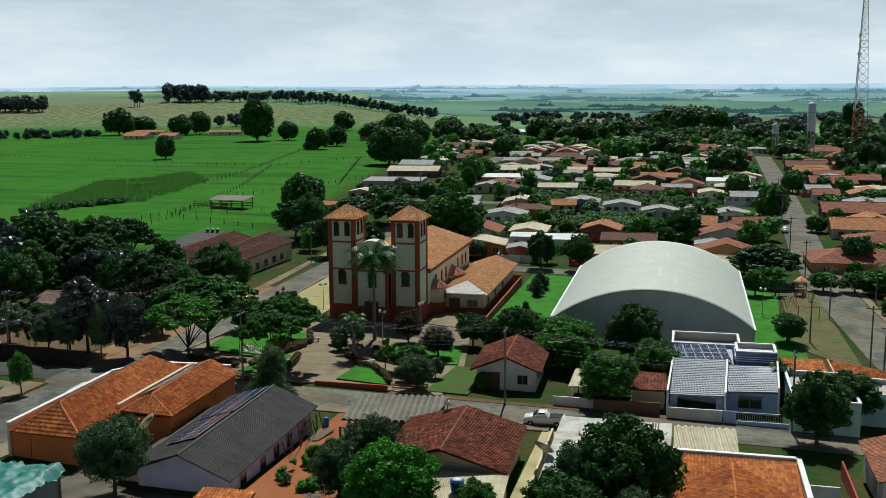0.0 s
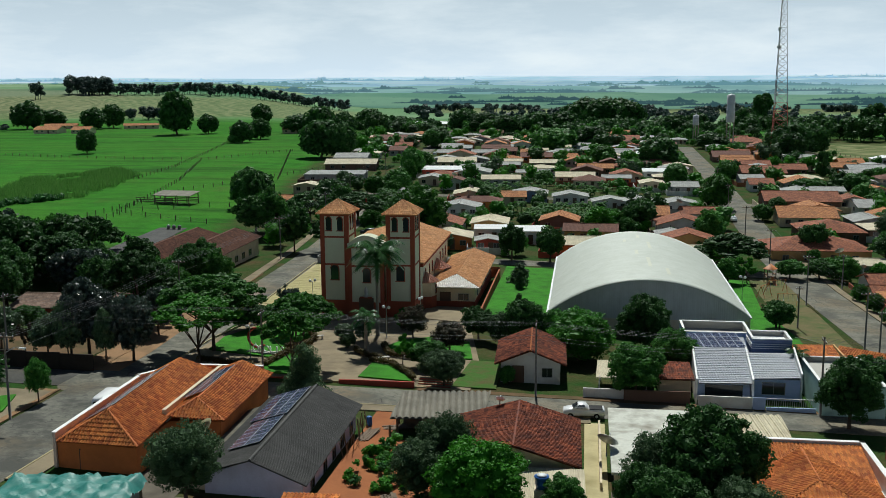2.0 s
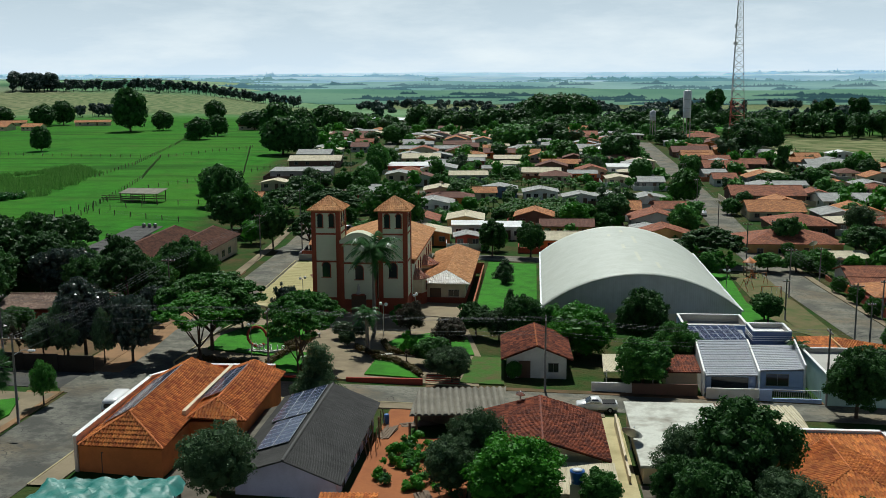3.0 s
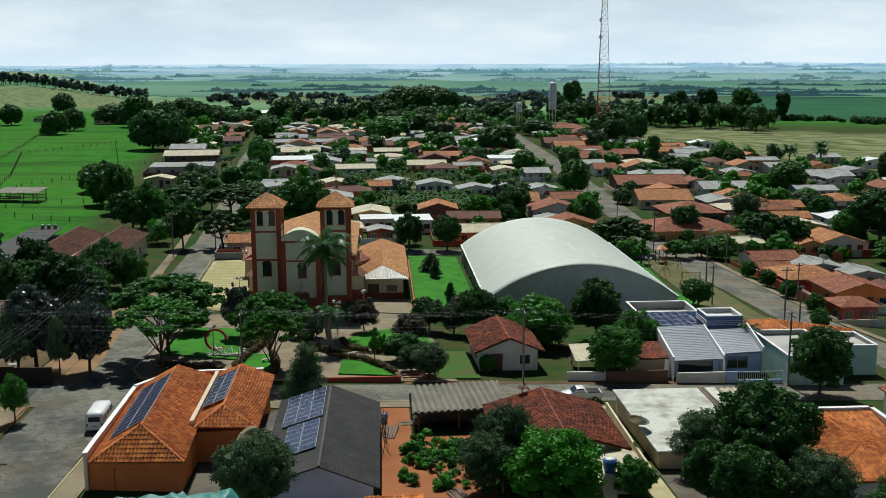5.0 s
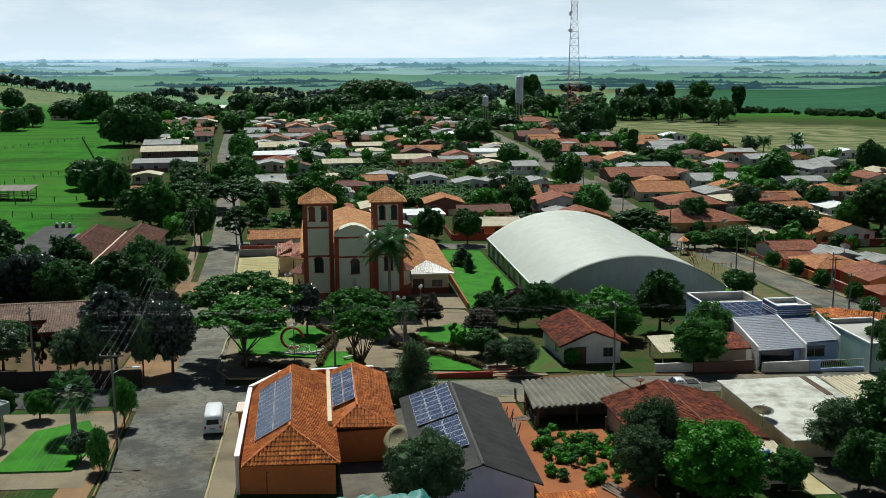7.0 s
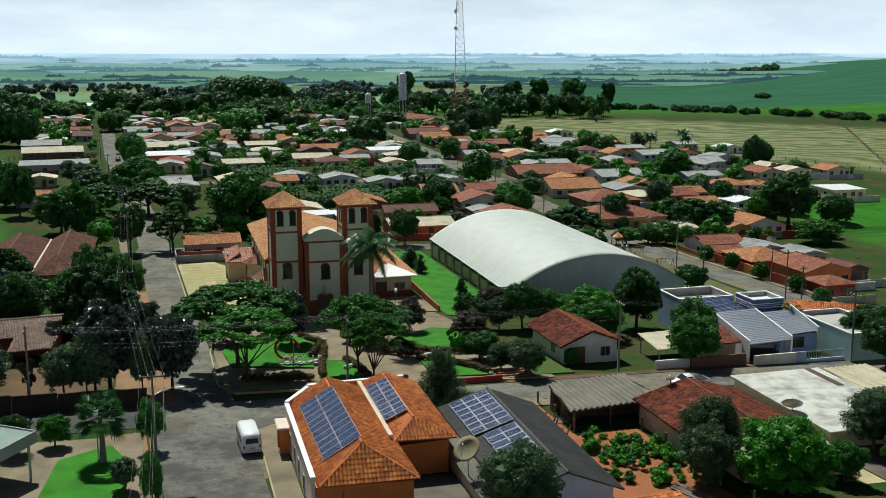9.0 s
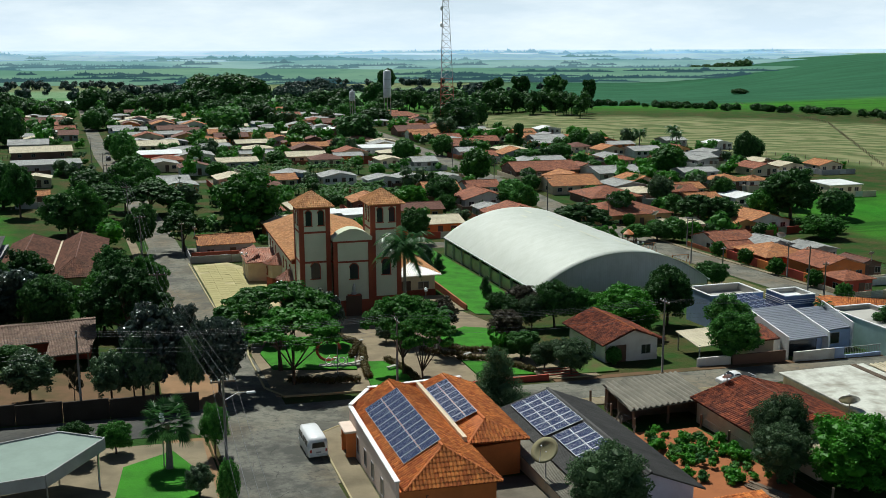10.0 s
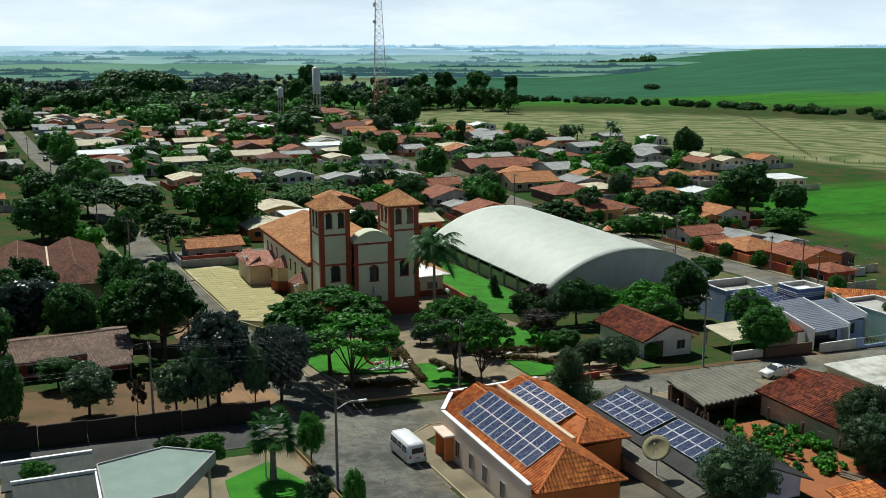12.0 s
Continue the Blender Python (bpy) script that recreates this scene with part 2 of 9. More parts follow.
def road_mat(name, base, patchc, dust):
    """Old asphalt: mended patches, cracks and drifts of red dust."""
    m, nt, p = shader(name)
    vec = coords(nt)
    col = mixc(nt, noise_out(nt, vec, 0.22, 6.0, 0.44, 0.58, 0.65), base, patchc)
    col = mixc(nt, mathn(nt, "MULTIPLY", noise_out(nt, vec, 0.09, 5.0, 0.47, 0.68), 0.75), col, dust)
    col = mixc(nt, mathn(nt, "MULTIPLY", noise_out(nt, vec, 3.0, 6.0), 0.35), col, tuple(c * 0.5 for c in base))
    col = mixc(nt, mathn(nt, "MULTIPLY", noise_out(nt, vec, 1.3, 8.0, 0.50, 0.60, 0.75), 0.75), col, patchc)
    cr = nt.nodes.new("ShaderNodeTexVoronoi")
    cr.feature = "DISTANCE_TO_EDGE"
    cr.inputs["Scale"].default_value = 0.35
    warp_ = nt.nodes.new("ShaderNodeTexNoise")
    warp_.inputs["Scale"].default_value, warp_.inputs["Detail"].default_value = 0.8, 5.0
    nt.links.new(vec, warp_.inputs["Vector"])
    nt.links.new(mixc(nt, 1.0, vec, warp_.outputs["Color"], "ADD"), cr.inputs["Vector"])
    line = mathn(nt, "MULTIPLY", mathn(nt, "LESS_THAN", cr.outputs["Distance"], 0.010), noise_out(nt, vec, 0.3, 3.0, 0.5, 0.6))
    col = mixc(nt, mathn(nt, "MULTIPLY", line, 0.7), col, (0.03, 0.03, 0.03))
    nt.links.new(col, p.inputs["Base Color"])
    p.inputs["Roughness"].default_value = 0.92
    p.inputs["Specular IOR Level"].default_value = 0.15
    bump(nt, p, noise_out(nt, vec, 8.0, 4.0), 0.3, 0.02)
    return m


M["asphalt"] = road_mat("asphalt", (0.200, 0.192, 0.155), (0.098, 0.096, 0.080), (0.22, 0.165, 0.100))
M["asphalt_worn"] = road_mat("asphalt_worn", (0.165, 0.160, 0.135), (0.070, 0.070, 0.062), (0.19, 0.15, 0.095))
M["paving"] = plain("paving", (0.26, 0.21, 0.135), (0.13, 0.10, 0.07), 0.9, 5.0, 0.35, 1.0)
# darker asphalt standing in for tree and wall shadow on this street
M["asphalt_shaded"] = road_mat("asphalt_shade_dark", (0.085, 0.083, 0.075), (0.055, 0.055, 0.052), (0.10, 0.08, 0.055))
M["forecourt"] = plain("dusty_concrete", (0.25, 0.205, 0.135), (0.12, 0.10, 0.065), 0.9, 5.0, 0.25, 1.0)
M["yard_concrete"] = plain("stained_concrete", (0.15, 0.13, 0.10), (0.06, 0.05, 0.04), 0.9, 5.0, 0.4, 1.0)
M["paving_yellow"] = plain("paving_yellow", (0.48, 0.41, 0.23), (0.25, 0.22, 0.10), 0.9, 5.0, 0.3, 1.0)
M["dirt"] = plain("red_dirt", (0.32, 0.12, 0.05), (0.19, 0.07, 0.035), 0.95, 4.0, 0.3, 0.8)
M["dirt_brown"] = plain("verge_dirt", (0.150, 0.090, 0.050), (0.045, 0.055, 0.020), 0.95, 4.0, 0.30, 1.0)
M["kerb"] = plain("kerb", (0.50, 0.47, 0.40), (0.28, 0.25, 0.20), 0.9)
M["kerb_yellow"] = plain("kerb_yellow", (0.40, 0.34, 0.19), (0.22, 0.18, 0.11), 0.85)
M["lawn"] = plain("lawn", (0.052, 0.215, 0.018), (0.030, 0.105, 0.014), 0.95, 6.0, 0.45, 1.0, 0, 1.0)
M["white_paint"] = plain("white_paint", (0.80, 0.80, 0.78), (0.55, 0.53, 0.50), 0.6)
M["steel"] = plain("galvanised_steel", (0.45, 0.46, 0.47), (0.25, 0.25, 0.25), 0.45, 8.0, 1.0, 0.5, 0.7)
M["mast_red"] = plain("mast_red", (0.45, 0.10, 0.07), None, 0.6)
M["wood_pole"] = plain("pole_concrete", (0.20, 0.19, 0.18), (0.10, 0.09, 0.08), 0.9)
M["dirt_tan"] = plain("tan_dirt", (0.29, 0.175, 0.095), (0.15, 0.105, 0.06), 0.95, 4.0, 0.3, 1.0)
M["play_ground"] = plain("worn_grass", (0.15, 0.125, 0.060), (0.050, 0.105, 0.025), 0.95, 3.0, 0.35, 1.0, 0, 0.6)
M["weeds"] = plain("weedy_ground", (0.055, 0.125, 0.022), (0.11, 0.075, 0.040), 0.95, 3.0, 0.5, 1.0, 0, 0.9)
M["roof_dark"] = sheet_mat("weathered_dark_sheet", (0.055, 0.062, 0.055), (0.025, 0.028, 0.025), 0.9, 0.0, 0.9, 0.5, 0.8)
M["canopy_sheet"] = sheet_mat("canopy_sheet", (0.19, 0.26, 0.215), (0.10, 0.145, 0.12), 0.5, 0.0, 0.6, 0.4, 0.6)
M["wire"] = plain("wire", (0.10, 0.10, 0.11), None, 0.5)
M["wood"] = plain("old_wood", (0.20, 0.15, 0.11), (0.09, 0.07, 0.055), 0.9, 9.0, 1.0)
M["globe"] = plain("lamp_globe", (0.82, 0.82, 0.80), (0.7, 0.7, 0.68), 0.35, 3.0, 1.0, 0.2)
LEAF = {
    "dark": leaf_mat("leaves_dark", (0.026, 0.082, 0.018), (0.064, 0.160, 0.036)),
    "mango": leaf_mat("leaves_mango", (0.028, 0.115, 0.013), (0.072, 0.215, 0.026)),
    "green": leaf_mat("leaves_green", (0.040, 0.145, 0.022), (0.095, 0.255, 0.044)),
    "bright": leaf_mat("leaves_bright", (0.042, 0.19, 0.012), (0.085, 0.29, 0.024), 0.5, 0.12),
    "grey": leaf_mat("leaves_grey", (0.024, 0.046, 0.028), (0.056, 0.090, 0.060), 0.30, 0.2, 0.8),
    "ash": leaf_mat("leaves_ash", (0.046, 0.095, 0.038), (0.100, 0.165, 0.072)),
    "silver": leaf_mat("leaves_silver", (0.055, 0.12, 0.045), (0.13, 0.21, 0.095), 0.4, 0.2, 0.4),
    "purple": leaf_mat("leaves_purple", (0.044, 0.050, 0.028), (0.080, 0.060, 0.042)),
    "palm": leaf_mat("leaves_palm", (0.026, 0.088, 0.022), (0.075, 0.185, 0.048), 0.35, 0.25, 0.15),
    # blue-grey tint puts distance haze into the far trees' leaf colour
    "hazed": leaf_mat("leaves_hazed", (0.036, 0.066, 0.056), (0.075, 0.120, 0.100)),
    "crop": leaf_mat("leaves_crop", (0.032, 0.12, 0.028), (0.055, 0.165, 0.040)),
}


# ---- mesh helpers ----
def ground_z(x, y):
    xc = max(-110.0, min(110.0, x))
    b = -0.027 + 0.012 * smooth(60, 160, y)
    z = 1.5 + b * xc
    z += -0.043 * max(y, -90) if y < 0 else -0.02 * min(y, 60)
    z -= 1.2 * smooth(74, 90, x) * smooth(-40, 0, y) * (1 - smooth(50, 95, y))
    d = math.hypot(x, y + 140)
    if d > 500:
        a = math.degrees(math.atan2(x, y + 140))
        right = smooth(27, 42, a) * smooth(720, 2000, d) * (34 - 4 * smooth(2000, 4000, d))
        left = smooth(-11, -21, a) * smooth(1000, 1900, d) * 24
        middle = (1 - smooth(24, 40, a)) * (1 - smooth(-10, -20, a))
        z += right + left + middle * (-16 * smooth(600, 1500, d) + 44 * smooth(1700, 4700, d))
        roll = noise.noise(Vector((x / 900, y / 700, 3.1))) * 9 * smooth(1000, 2200, d) * (0.4 + 0.6 * middle)
        z += roll
    return z


def mesh_of(name, verts, faces, material=None, uvs=None, flat=True):
    me = bpy.data.meshes.new(name)
    me.from_pydata(verts, [], faces)
    if uvs is not None:
        layer = me.uv_layers.new(name="UVMap")
        flat_uv = [c for f in faces for v in f for c in uvs[v]]
        layer.data.foreach_set("uv", flat_uv)
    if material:
        me.materials.append(material)
    if not flat:
        me.polygons.foreach_set("use_smooth", [True] * len(me.polygons))
    me.update()
    return me


def part(name, bm, material, parent, label=""):
    """Links a bmesh, or a ready mesh, as one object under a thing."""
    if isinstance(bm, bpy.types.Mesh):
        me = bm
    else:
        me = bpy.data.meshes.new(name)
        bm.to_mesh(me)
        bm.free()
    if material and not me.materials:
        me.materials.append(material)
    ob = new(name, me)
    if parent:
        ob.parent = parent
    if label:
        ob["label"] = label
    return ob


def thing(name, x, y, z, rz=0.0, label="", category="", group="", kind=""):
    ob = new(name)
    ob.matrix_basis = pose(x, y, z, 0, 0, rz)
    ob.empty_display_size = 0.5
    return tagged(ob, label, category, group, kind)


def add_box(bm, x0, y0, z0, x1, y1, z1, bevel=0.0):
    vs = [bm.verts.new(p) for p in ((x0, y0, z0), (x1, y0, z0), (x1, y1, z0), (x0, y1, z0), (x0, y0, z1), (x1, y0, z1), (x1, y1, z1), (x0, y1, z1))]
    fs = [bm.faces.new([vs[i] for i in f]) for f in ((0, 3, 2, 1), (4, 5, 6, 7), (0, 1, 5, 4), (1, 2, 6, 5), (2, 3, 7, 6), (3, 0, 4, 7))]
    if bevel:
        es = {e for f in fs for e in f.edges}
        bmesh.ops.bevel(bm, geom=list(es), offset=bevel, segments=1, affect="EDGES")
    return vs


def box(x0, y0, z0, x1, y1, z1, bevel=0.0):
    bm = bmesh.new()
    add_box(bm, x0, y0, z0, x1, y1, z1, bevel)
    return bm


def add_prism(bm, pts, z0, z1):
    """A prism on a counter-clockwise outline in x, y."""
    lo = [bm.verts.new((x, y, z0)) for x, y in pts]
    hi = [bm.verts.new((x, y, z1)) for x, y in pts]
    bm.faces.new(lo[::-1])
    bm.faces.new(hi)
    n = len(pts)
    for i in range(n):
        bm.faces.new((lo[i], lo[(i + 1) % n], hi[(i + 1) % n], hi[i]))


def add_tube(bm, path, radii, sides=8, cap=True):
    rings = []
    for i, p in enumerate(path):
        p = Vector(p)
        a = Vector(path[max(0, i - 1)])
        b = Vector(path[min(len(path) - 1, i + 1)])
        d = (b - a).normalized()
        side = d.cross(Vector((0.31, 0.95, 0.05))).normalized()
        up = side.cross(d)
        rings.append([bm.verts.new(p + (side * math.cos(k * 2 * math.pi / sides) + up * math.sin(k * 2 * math.pi / sides)) * radii[i]) for k in range(sides)])
    for r0, r1 in zip(rings, rings[1:]):
        for k in range(sides):
            f = bm.faces.new((r0[k], r0[(k + 1) % sides], r1[(k + 1) % sides], r1[k]))
            f.smooth = True
    if cap:
        bm.faces.new(rings[0])
        bm.faces.new(rings[-1][::-1])
    return rings


def tube(path, radii, sides=8):
    bm = bmesh.new()
    add_tube(bm, path, radii, sides)
    return bm


def lathe(profile, sides=16):
    """A turned shape from (radius, z) pairs."""
    bm = bmesh.new()
    rings = [[bm.verts.new((r * math.cos(k * 2 * math.pi / sides), r * math.sin(k * 2 * math.pi / sides), z)) for k in range(sides)] for r, z in profile]
    for a, b in zip(rings, rings[1:]):
        for k in range(sides):
            bm.faces.new((a[k], a[(k + 1) % sides], b[(k + 1) % sides], b[k])).smooth = True
    bm.faces.new(rings[0][::-1])
    bm.faces.new(rings[-1])
    return bm


def slope(corners, wave=0.30, course=0.40, amp=0.13, step=0.035, thick=0.08, res=4):
    """A roof slope clipped to a convex outline, laid in courses of waved tiles (or sheets, with long courses).
    The first two corners are the eave, left to right seen from outside."""
    c = [Vector(p) for p in corners]
    u = (c[1] - c[0]).normalized()
    n = u.cross(c[-1] - c[0]).normalized()
    v = n.cross(u)                      # up the slope
    us = [(p - c[0]).dot(u) for p in c]
    vs = [(p - c[0]).dot(v) for p in c]
    u0, u1, v1 = min(us), max(us), max(vs)
    nu, nv = max(2, int((u1 - u0) / wave * res)), max(1, math.ceil(v1 / course))
    verts, faces, uvs = [], [], []
    for j in range(nv):
        for e in (0, 1):
            vv = min(v1 + 0.02, (j + e) * course) - (0.03 if e == 0 and j else 0.0)
            lift = step * (1 - e)
            for i in range(nu + 1):
                uu = u0 + (u1 - u0) * i / nu
                h = amp * abs(math.sin(math.pi * uu / wave)) + lift
                verts.append(c[0] + u * uu + v * vv + n * h)
                uvs.append((uu, vv))
        b0 = j * 2 * (nu + 1)
        for i in range(nu):
            faces.append((b0 + i, b0 + i + 1, b0 + nu + 2 + i, b0 + nu + 1 + i))
            if j:
                faces.append((b0 - nu - 1 + i, b0 - nu + i, b0 + i + 1, b0 + i))
    bm = bmesh.new()
    layer = bm.loops.layers.uv.new("UVMap")
    bv = [bm.verts.new(p) for p in verts]
    for f in faces:
        face = bm.faces.new([bv[i] for i in f])
        for loop, i in zip(face.loops, f):
            loop[layer].uv = uvs[i]
    m = len(c)
    for i in range(m):
        a, b = c[i], c[(i + 1) % m]
        out = (b - a).cross(n).normalized()
        bmesh.ops.bisect_plane(bm, geom=bm.verts[:] + bm.edges[:] + bm.faces[:], plane_co=a + out * 0.01, plane_no=out, clear_outer=True)
    # the deck under the tiles
    top = [bm.verts.new(p - n * 0.01) for p in c]
    low = [bm.verts.new(p - n * thick) for p in c]
    bm.faces.new(top)
    bm.faces.new(low[::-1])
    for i in range(m):
        bm.faces.new((top[i], low[i], low[(i + 1) % m], top[(i + 1) % m]))
    return bm


def slab_roof(corners, thick=0.12):
    """A plain roof slope with its thickness; u across and v up, in metres."""
    c = [Vector(p) for p in corners]
    u = (c[1] - c[0]).normalized()
    n = u.cross(c[-1] - c[0]).normalized()
    v = n.cross(u)
    bm = bmesh.new()
    layer = bm.loops.layers.uv.new("UVMap")
    top = [bm.verts.new(p) for p in c]
    low = [bm.verts.new(p - n * thick) for p in c]
    fs = [bm.faces.new(top), bm.faces.new(low[::-1])]
    m = len(c)
    for i in range(m):
        fs.append(bm.faces.new((top[i], low[i], low[(i + 1) % m], top[(i + 1) % m])))
    for f in fs:
        for loop in f.loops:
            d = loop.vert.co - c[0]
            loop[layer].uv = (d.dot(u), d.dot(v))
    return bm


def ridge(parent, a, b, material, r=0.13, name="ridge_cap"):
    """A line of half-round ridge tiles."""
    a, b = Vector(a), Vector(b)
    n = max(2, int((b - a).length / 0.4))
    bm = bmesh.new()
    line, radii = [], []
    for i in range(n):
        line += [a.lerp(b, (i + 0.02) / n), a.lerp(b, (i + 0.94) / n)]
        radii += [r * 1.08, r * 0.84]
    add_tube(bm, line, radii, 8)
    return part(name, bm, material, parent)


def wall_mesh(w, d, h, gable=0.0, along="x"):
    """House walls round a plan w by d, standing from -0.6 to h, with gables."""
    bm = bmesh.new()
    pts = [(-w / 2, 0), (w / 2, 0), (w / 2, d), (-w / 2, d)]
    lo = [bm.verts.new((x, y, -0.6)) for x, y in pts]
    hi = [bm.verts.new((x, y, h)) for x, y in pts]
    bm.faces.new(hi)
    if gable and along == "y":
        f, k = bm.verts.new((0, 0, h + gable)), bm.verts.new((0, d, h + gable))
        sides = ((lo[0], lo[1], hi[1], f, hi[0]), (lo[1], lo[2], hi[2], hi[1]), (lo[2], lo[3], hi[3], k, hi[2]), (lo[3], lo[0], hi[0], hi[3]))
    elif gable:
        f, k = bm.verts.new((-w / 2, d / 2, h + gable)), bm.verts.new((w / 2, d / 2, h + gable))
        sides = ((lo[0], lo[1], hi[1], hi[0]), (lo[1], lo[2], hi[2], k, hi[1]), (lo[2], lo[3], hi[3], hi[2]), (lo[3], lo[0], hi[0], f, hi[3]))
    else:
        sides = [(lo[i], lo[(i + 1) % 4], hi[(i + 1) % 4], hi[i]) for i in range(4)]
    for s in sides:
        bm.faces.new(s)
    return bm


def window(parent, x, y, z, w, h, face="-y", frame_mat=None, name="window"):
    """A window with a frame and a dark pane, proud of its wall."""
    rz = {"-y": 0, "x": 90, "y": 180, "-x": -90}[face]
    bm = bmesh.new()
    t = 0.06
    for a in ((-w / 2 - t, -0.05, -t, w / 2 + t, 0.03, 0), (-w / 2 - t, -0.05, h, w / 2 + t, 0.03, h + t), (-w / 2 - t, -0.05, 0, -w / 2, 0.03, h), (w / 2, -0.05, 0, w / 2 + t, 0.03, h), (-0.025, -0.03, 0, 0.025, 0.03, h)):
        add_box(bm, *a)
    ob = part(name, bm, frame_mat or M["frame"], parent)
    ob.matrix_basis = pose(x, y, z, 0, 0, rz)
    part("pane", box(-w / 2, -0.02, 0, w / 2, 0.02, h), M["glass"], ob)
    return ob


def door(parent, x, y, z, w=0.9, h=2.1, face="-y", material=None):
    rz = {"-y": 0, "x": 90, "y": 180, "-x": -90}[face]
    bm = box(-w / 2, -0.05, 0, w / 2, 0.03, h)
    add_box(bm, -w / 2 - 0.08, -0.07, 0, -w / 2, 0.03, h + 0.08)
    add_box(bm, w / 2, -0.07, 0, w / 2 + 0.08, 0.03, h + 0.08)
    add_box(bm, -w / 2, -0.07, h, w / 2, 0.03, h + 0.08)
    ob = part("door", bm, material or M["door"], parent)
    ob.matrix_basis = pose(x, y, z, 0, 0, rz)
    return ob


# ---- the ground ----
def axis(dense_lo, dense_hi, step, lo, hi):
    out, s = [], step
    v = dense_lo
    while v > lo:
        s *= 1.16
        v -= s
        out.append(v)
    out = out[::-1]
    v = dense_lo
    while v < dense_hi:
        out.append(v)
        v += step
    s = step
    while v < hi:
        out.append(v)
        s = min(s * 1.10, 160)
        v += s
    return out + [hi]


def zones(x, y):
    """Weights of meadow, stubble field and crop field; the rest is town soil."""
    d, a = math.hypot(x, y + 140), math.degrees(math.atan2(x, y + 140))
    edge = -47 - 0.15 * (y - 60)
    meadow = smooth(0, 8, edge - x) * smooth(48, 60, y)
    meadow = max(meadow, smooth(126, 134, x) * smooth(108, 96, y) * smooth(2, 10, y))
    meadow = max(meadow, smooth(640, 760, d))
    line = 136 + 0.30 * max(0.0, 380 - y) if y > 140 else 208 + 0.2 * (140 - y)
    stubble = smooth(0, 10, x - line) * smooth(96, 112, y) * (1 - smooth(600, 610, d - 2.2 * max(0.0, 30 - a) + 4 * max(0.0, a - 30)))
    stubble = max(stubble, 0.75 * smooth(-9, -13, a) * smooth(960, 990, d) * (1 - smooth(1470, 1490, d)))
    far = noise.cell(Vector((x / 420 + 7, y / 330, 0.5)))
    crop = smooth(17, 21, a) * smooth(760, 780, d - 8 * max(0.0, a - 25)) * (1 - smooth(2600, 2700, d))
    if d > 1500 and a < 24:
        crop = max(crop, 1.0 if far > 0.55 else 0.0)
        stubble = max(stubble, 0.8 if far < 0.18 and a > -8 else 0.0)
    return meadow, stubble, crop


xs = axis(-136, 220, 4.0, -4700, 4700)
ys = axis(-110, 190, 4.0, -1600, 4800)
verts = [(x, y, ground_z(x, y)) for y in ys for x in xs]
nx = len(xs)
faces = [(j * nx + i, j * nx + i + 1, (j + 1) * nx + i + 1, (j + 1) * nx + i) for j in range(len(ys) - 1) for i in range(nx - 1)]
me = mesh_of("ground", verts, faces, flat=False)
att = me.color_attributes.new("zone", "FLOAT_COLOR", "POINT")
# fourth channel: share of the haze-pale field colours, rising with distance
att.data.foreach_set("color", [c for x, y, _ in verts for c in (*zones(x, y), smooth(820, 1150, math.hypot(x, y + 140)))])

m, nt, p = shader("ground")
att_n = nt.nodes.new("ShaderNodeAttribute")
att_n.attribute_name = "zone"
zs = nt.nodes.new("ShaderNodeSeparateColor")
nt.links.new(att_n.outputs["Color"], zs.inputs["Color"])
vec = coords(nt)
n_fine, n_mid, n_big = noise_out(nt, vec, 1.6, 6.0), noise_out(nt, vec, 0.16, 6.0, 0.4, 0.66), noise_out(nt, vec, 0.018, 5.0)
grass = mixc(nt, n_mid, (0.044, 0.205, 0.017), (0.024, 0.120, 0.012))
trk = nt.nodes.new("ShaderNodeMapping")
trk.inputs["Scale"].default_value, trk.inputs["Rotation"].default_value = (0.010, 0.085, 0.05), (0, 0, 0.12)
nt.links.new(vec, trk.inputs["Vector"])
n_track = noise_out(nt, trk.outputs["Vector"], 1.0, 7.0, 0.50, 0.62, 0.7)
grass = mixc(nt, mathn(nt, "MULTIPLY", n_big, 0.8), grass, (0.066, 0.195, 0.020))
n_bald = noise_out(nt, vec, 0.05, 8.0, 0.56, 0.70, 0.7)
grass = mixc(nt, mathn(nt, "MULTIPLY", n_bald, 0.65), grass, (0.085, 0.120, 0.030))
grass = mixc(nt, mathn(nt, "MULTIPLY", n_track, 0.75), grass, (0.016, 0.058, 0.009))
grass = mixc(nt, mathn(nt, "MULTIPLY", n_fine, 0.4), grass, (0.026, 0.080, 0.012))
soil = mixc(nt, n_mid, (0.026, 0.070, 0.014), (0.095, 0.062, 0.032))
soil = mixc(nt, mathn(nt, "MULTIPLY", n_fine, 0.6), soil, (0.030, 0.058, 0.016))
# swaths of a mown field
warp = nt.nodes.new("ShaderNodeTexWave")
warp.wave_type, warp.bands_direction = "BANDS", "DIAGONAL"
warp.inputs["Scale"].default_value, warp.inputs["Distortion"].default_value = 0.030, 38.0
warp.inputs["Detail"].default_value, warp.inputs["Detail Scale"].default_value = 6.0, 0.34
sh = nt.nodes.new("ShaderNodeMapping")
sh.inputs["Location"].default_value = (-330, -60, 0)
nt.links.new(vec, sh.inputs["Vector"])
nt.links.new(sh.outputs["Vector"], warp.inputs["Vector"])
straw = mixc(nt, warp.outputs["Fac"], (0.078, 0.118, 0.040), (0.235, 0.240, 0.120))
straw = mixc(nt, mathn(nt, "MULTIPLY", n_mid, 0.35), straw, (0.140, 0.115, 0.060))
# crop green shifted towards blue to carry the haze over the hill
cropc = mixc(nt, n_big, (0.030, 0.104, 0.053), (0.040, 0.126, 0.066))
rowm = nt.nodes.new("ShaderNodeMapping")
rowm.inputs["Scale"].default_value, rowm.inputs["Rotation"].default_value = (0.004, 0.045, 0.05), (0, 0, -0.35)
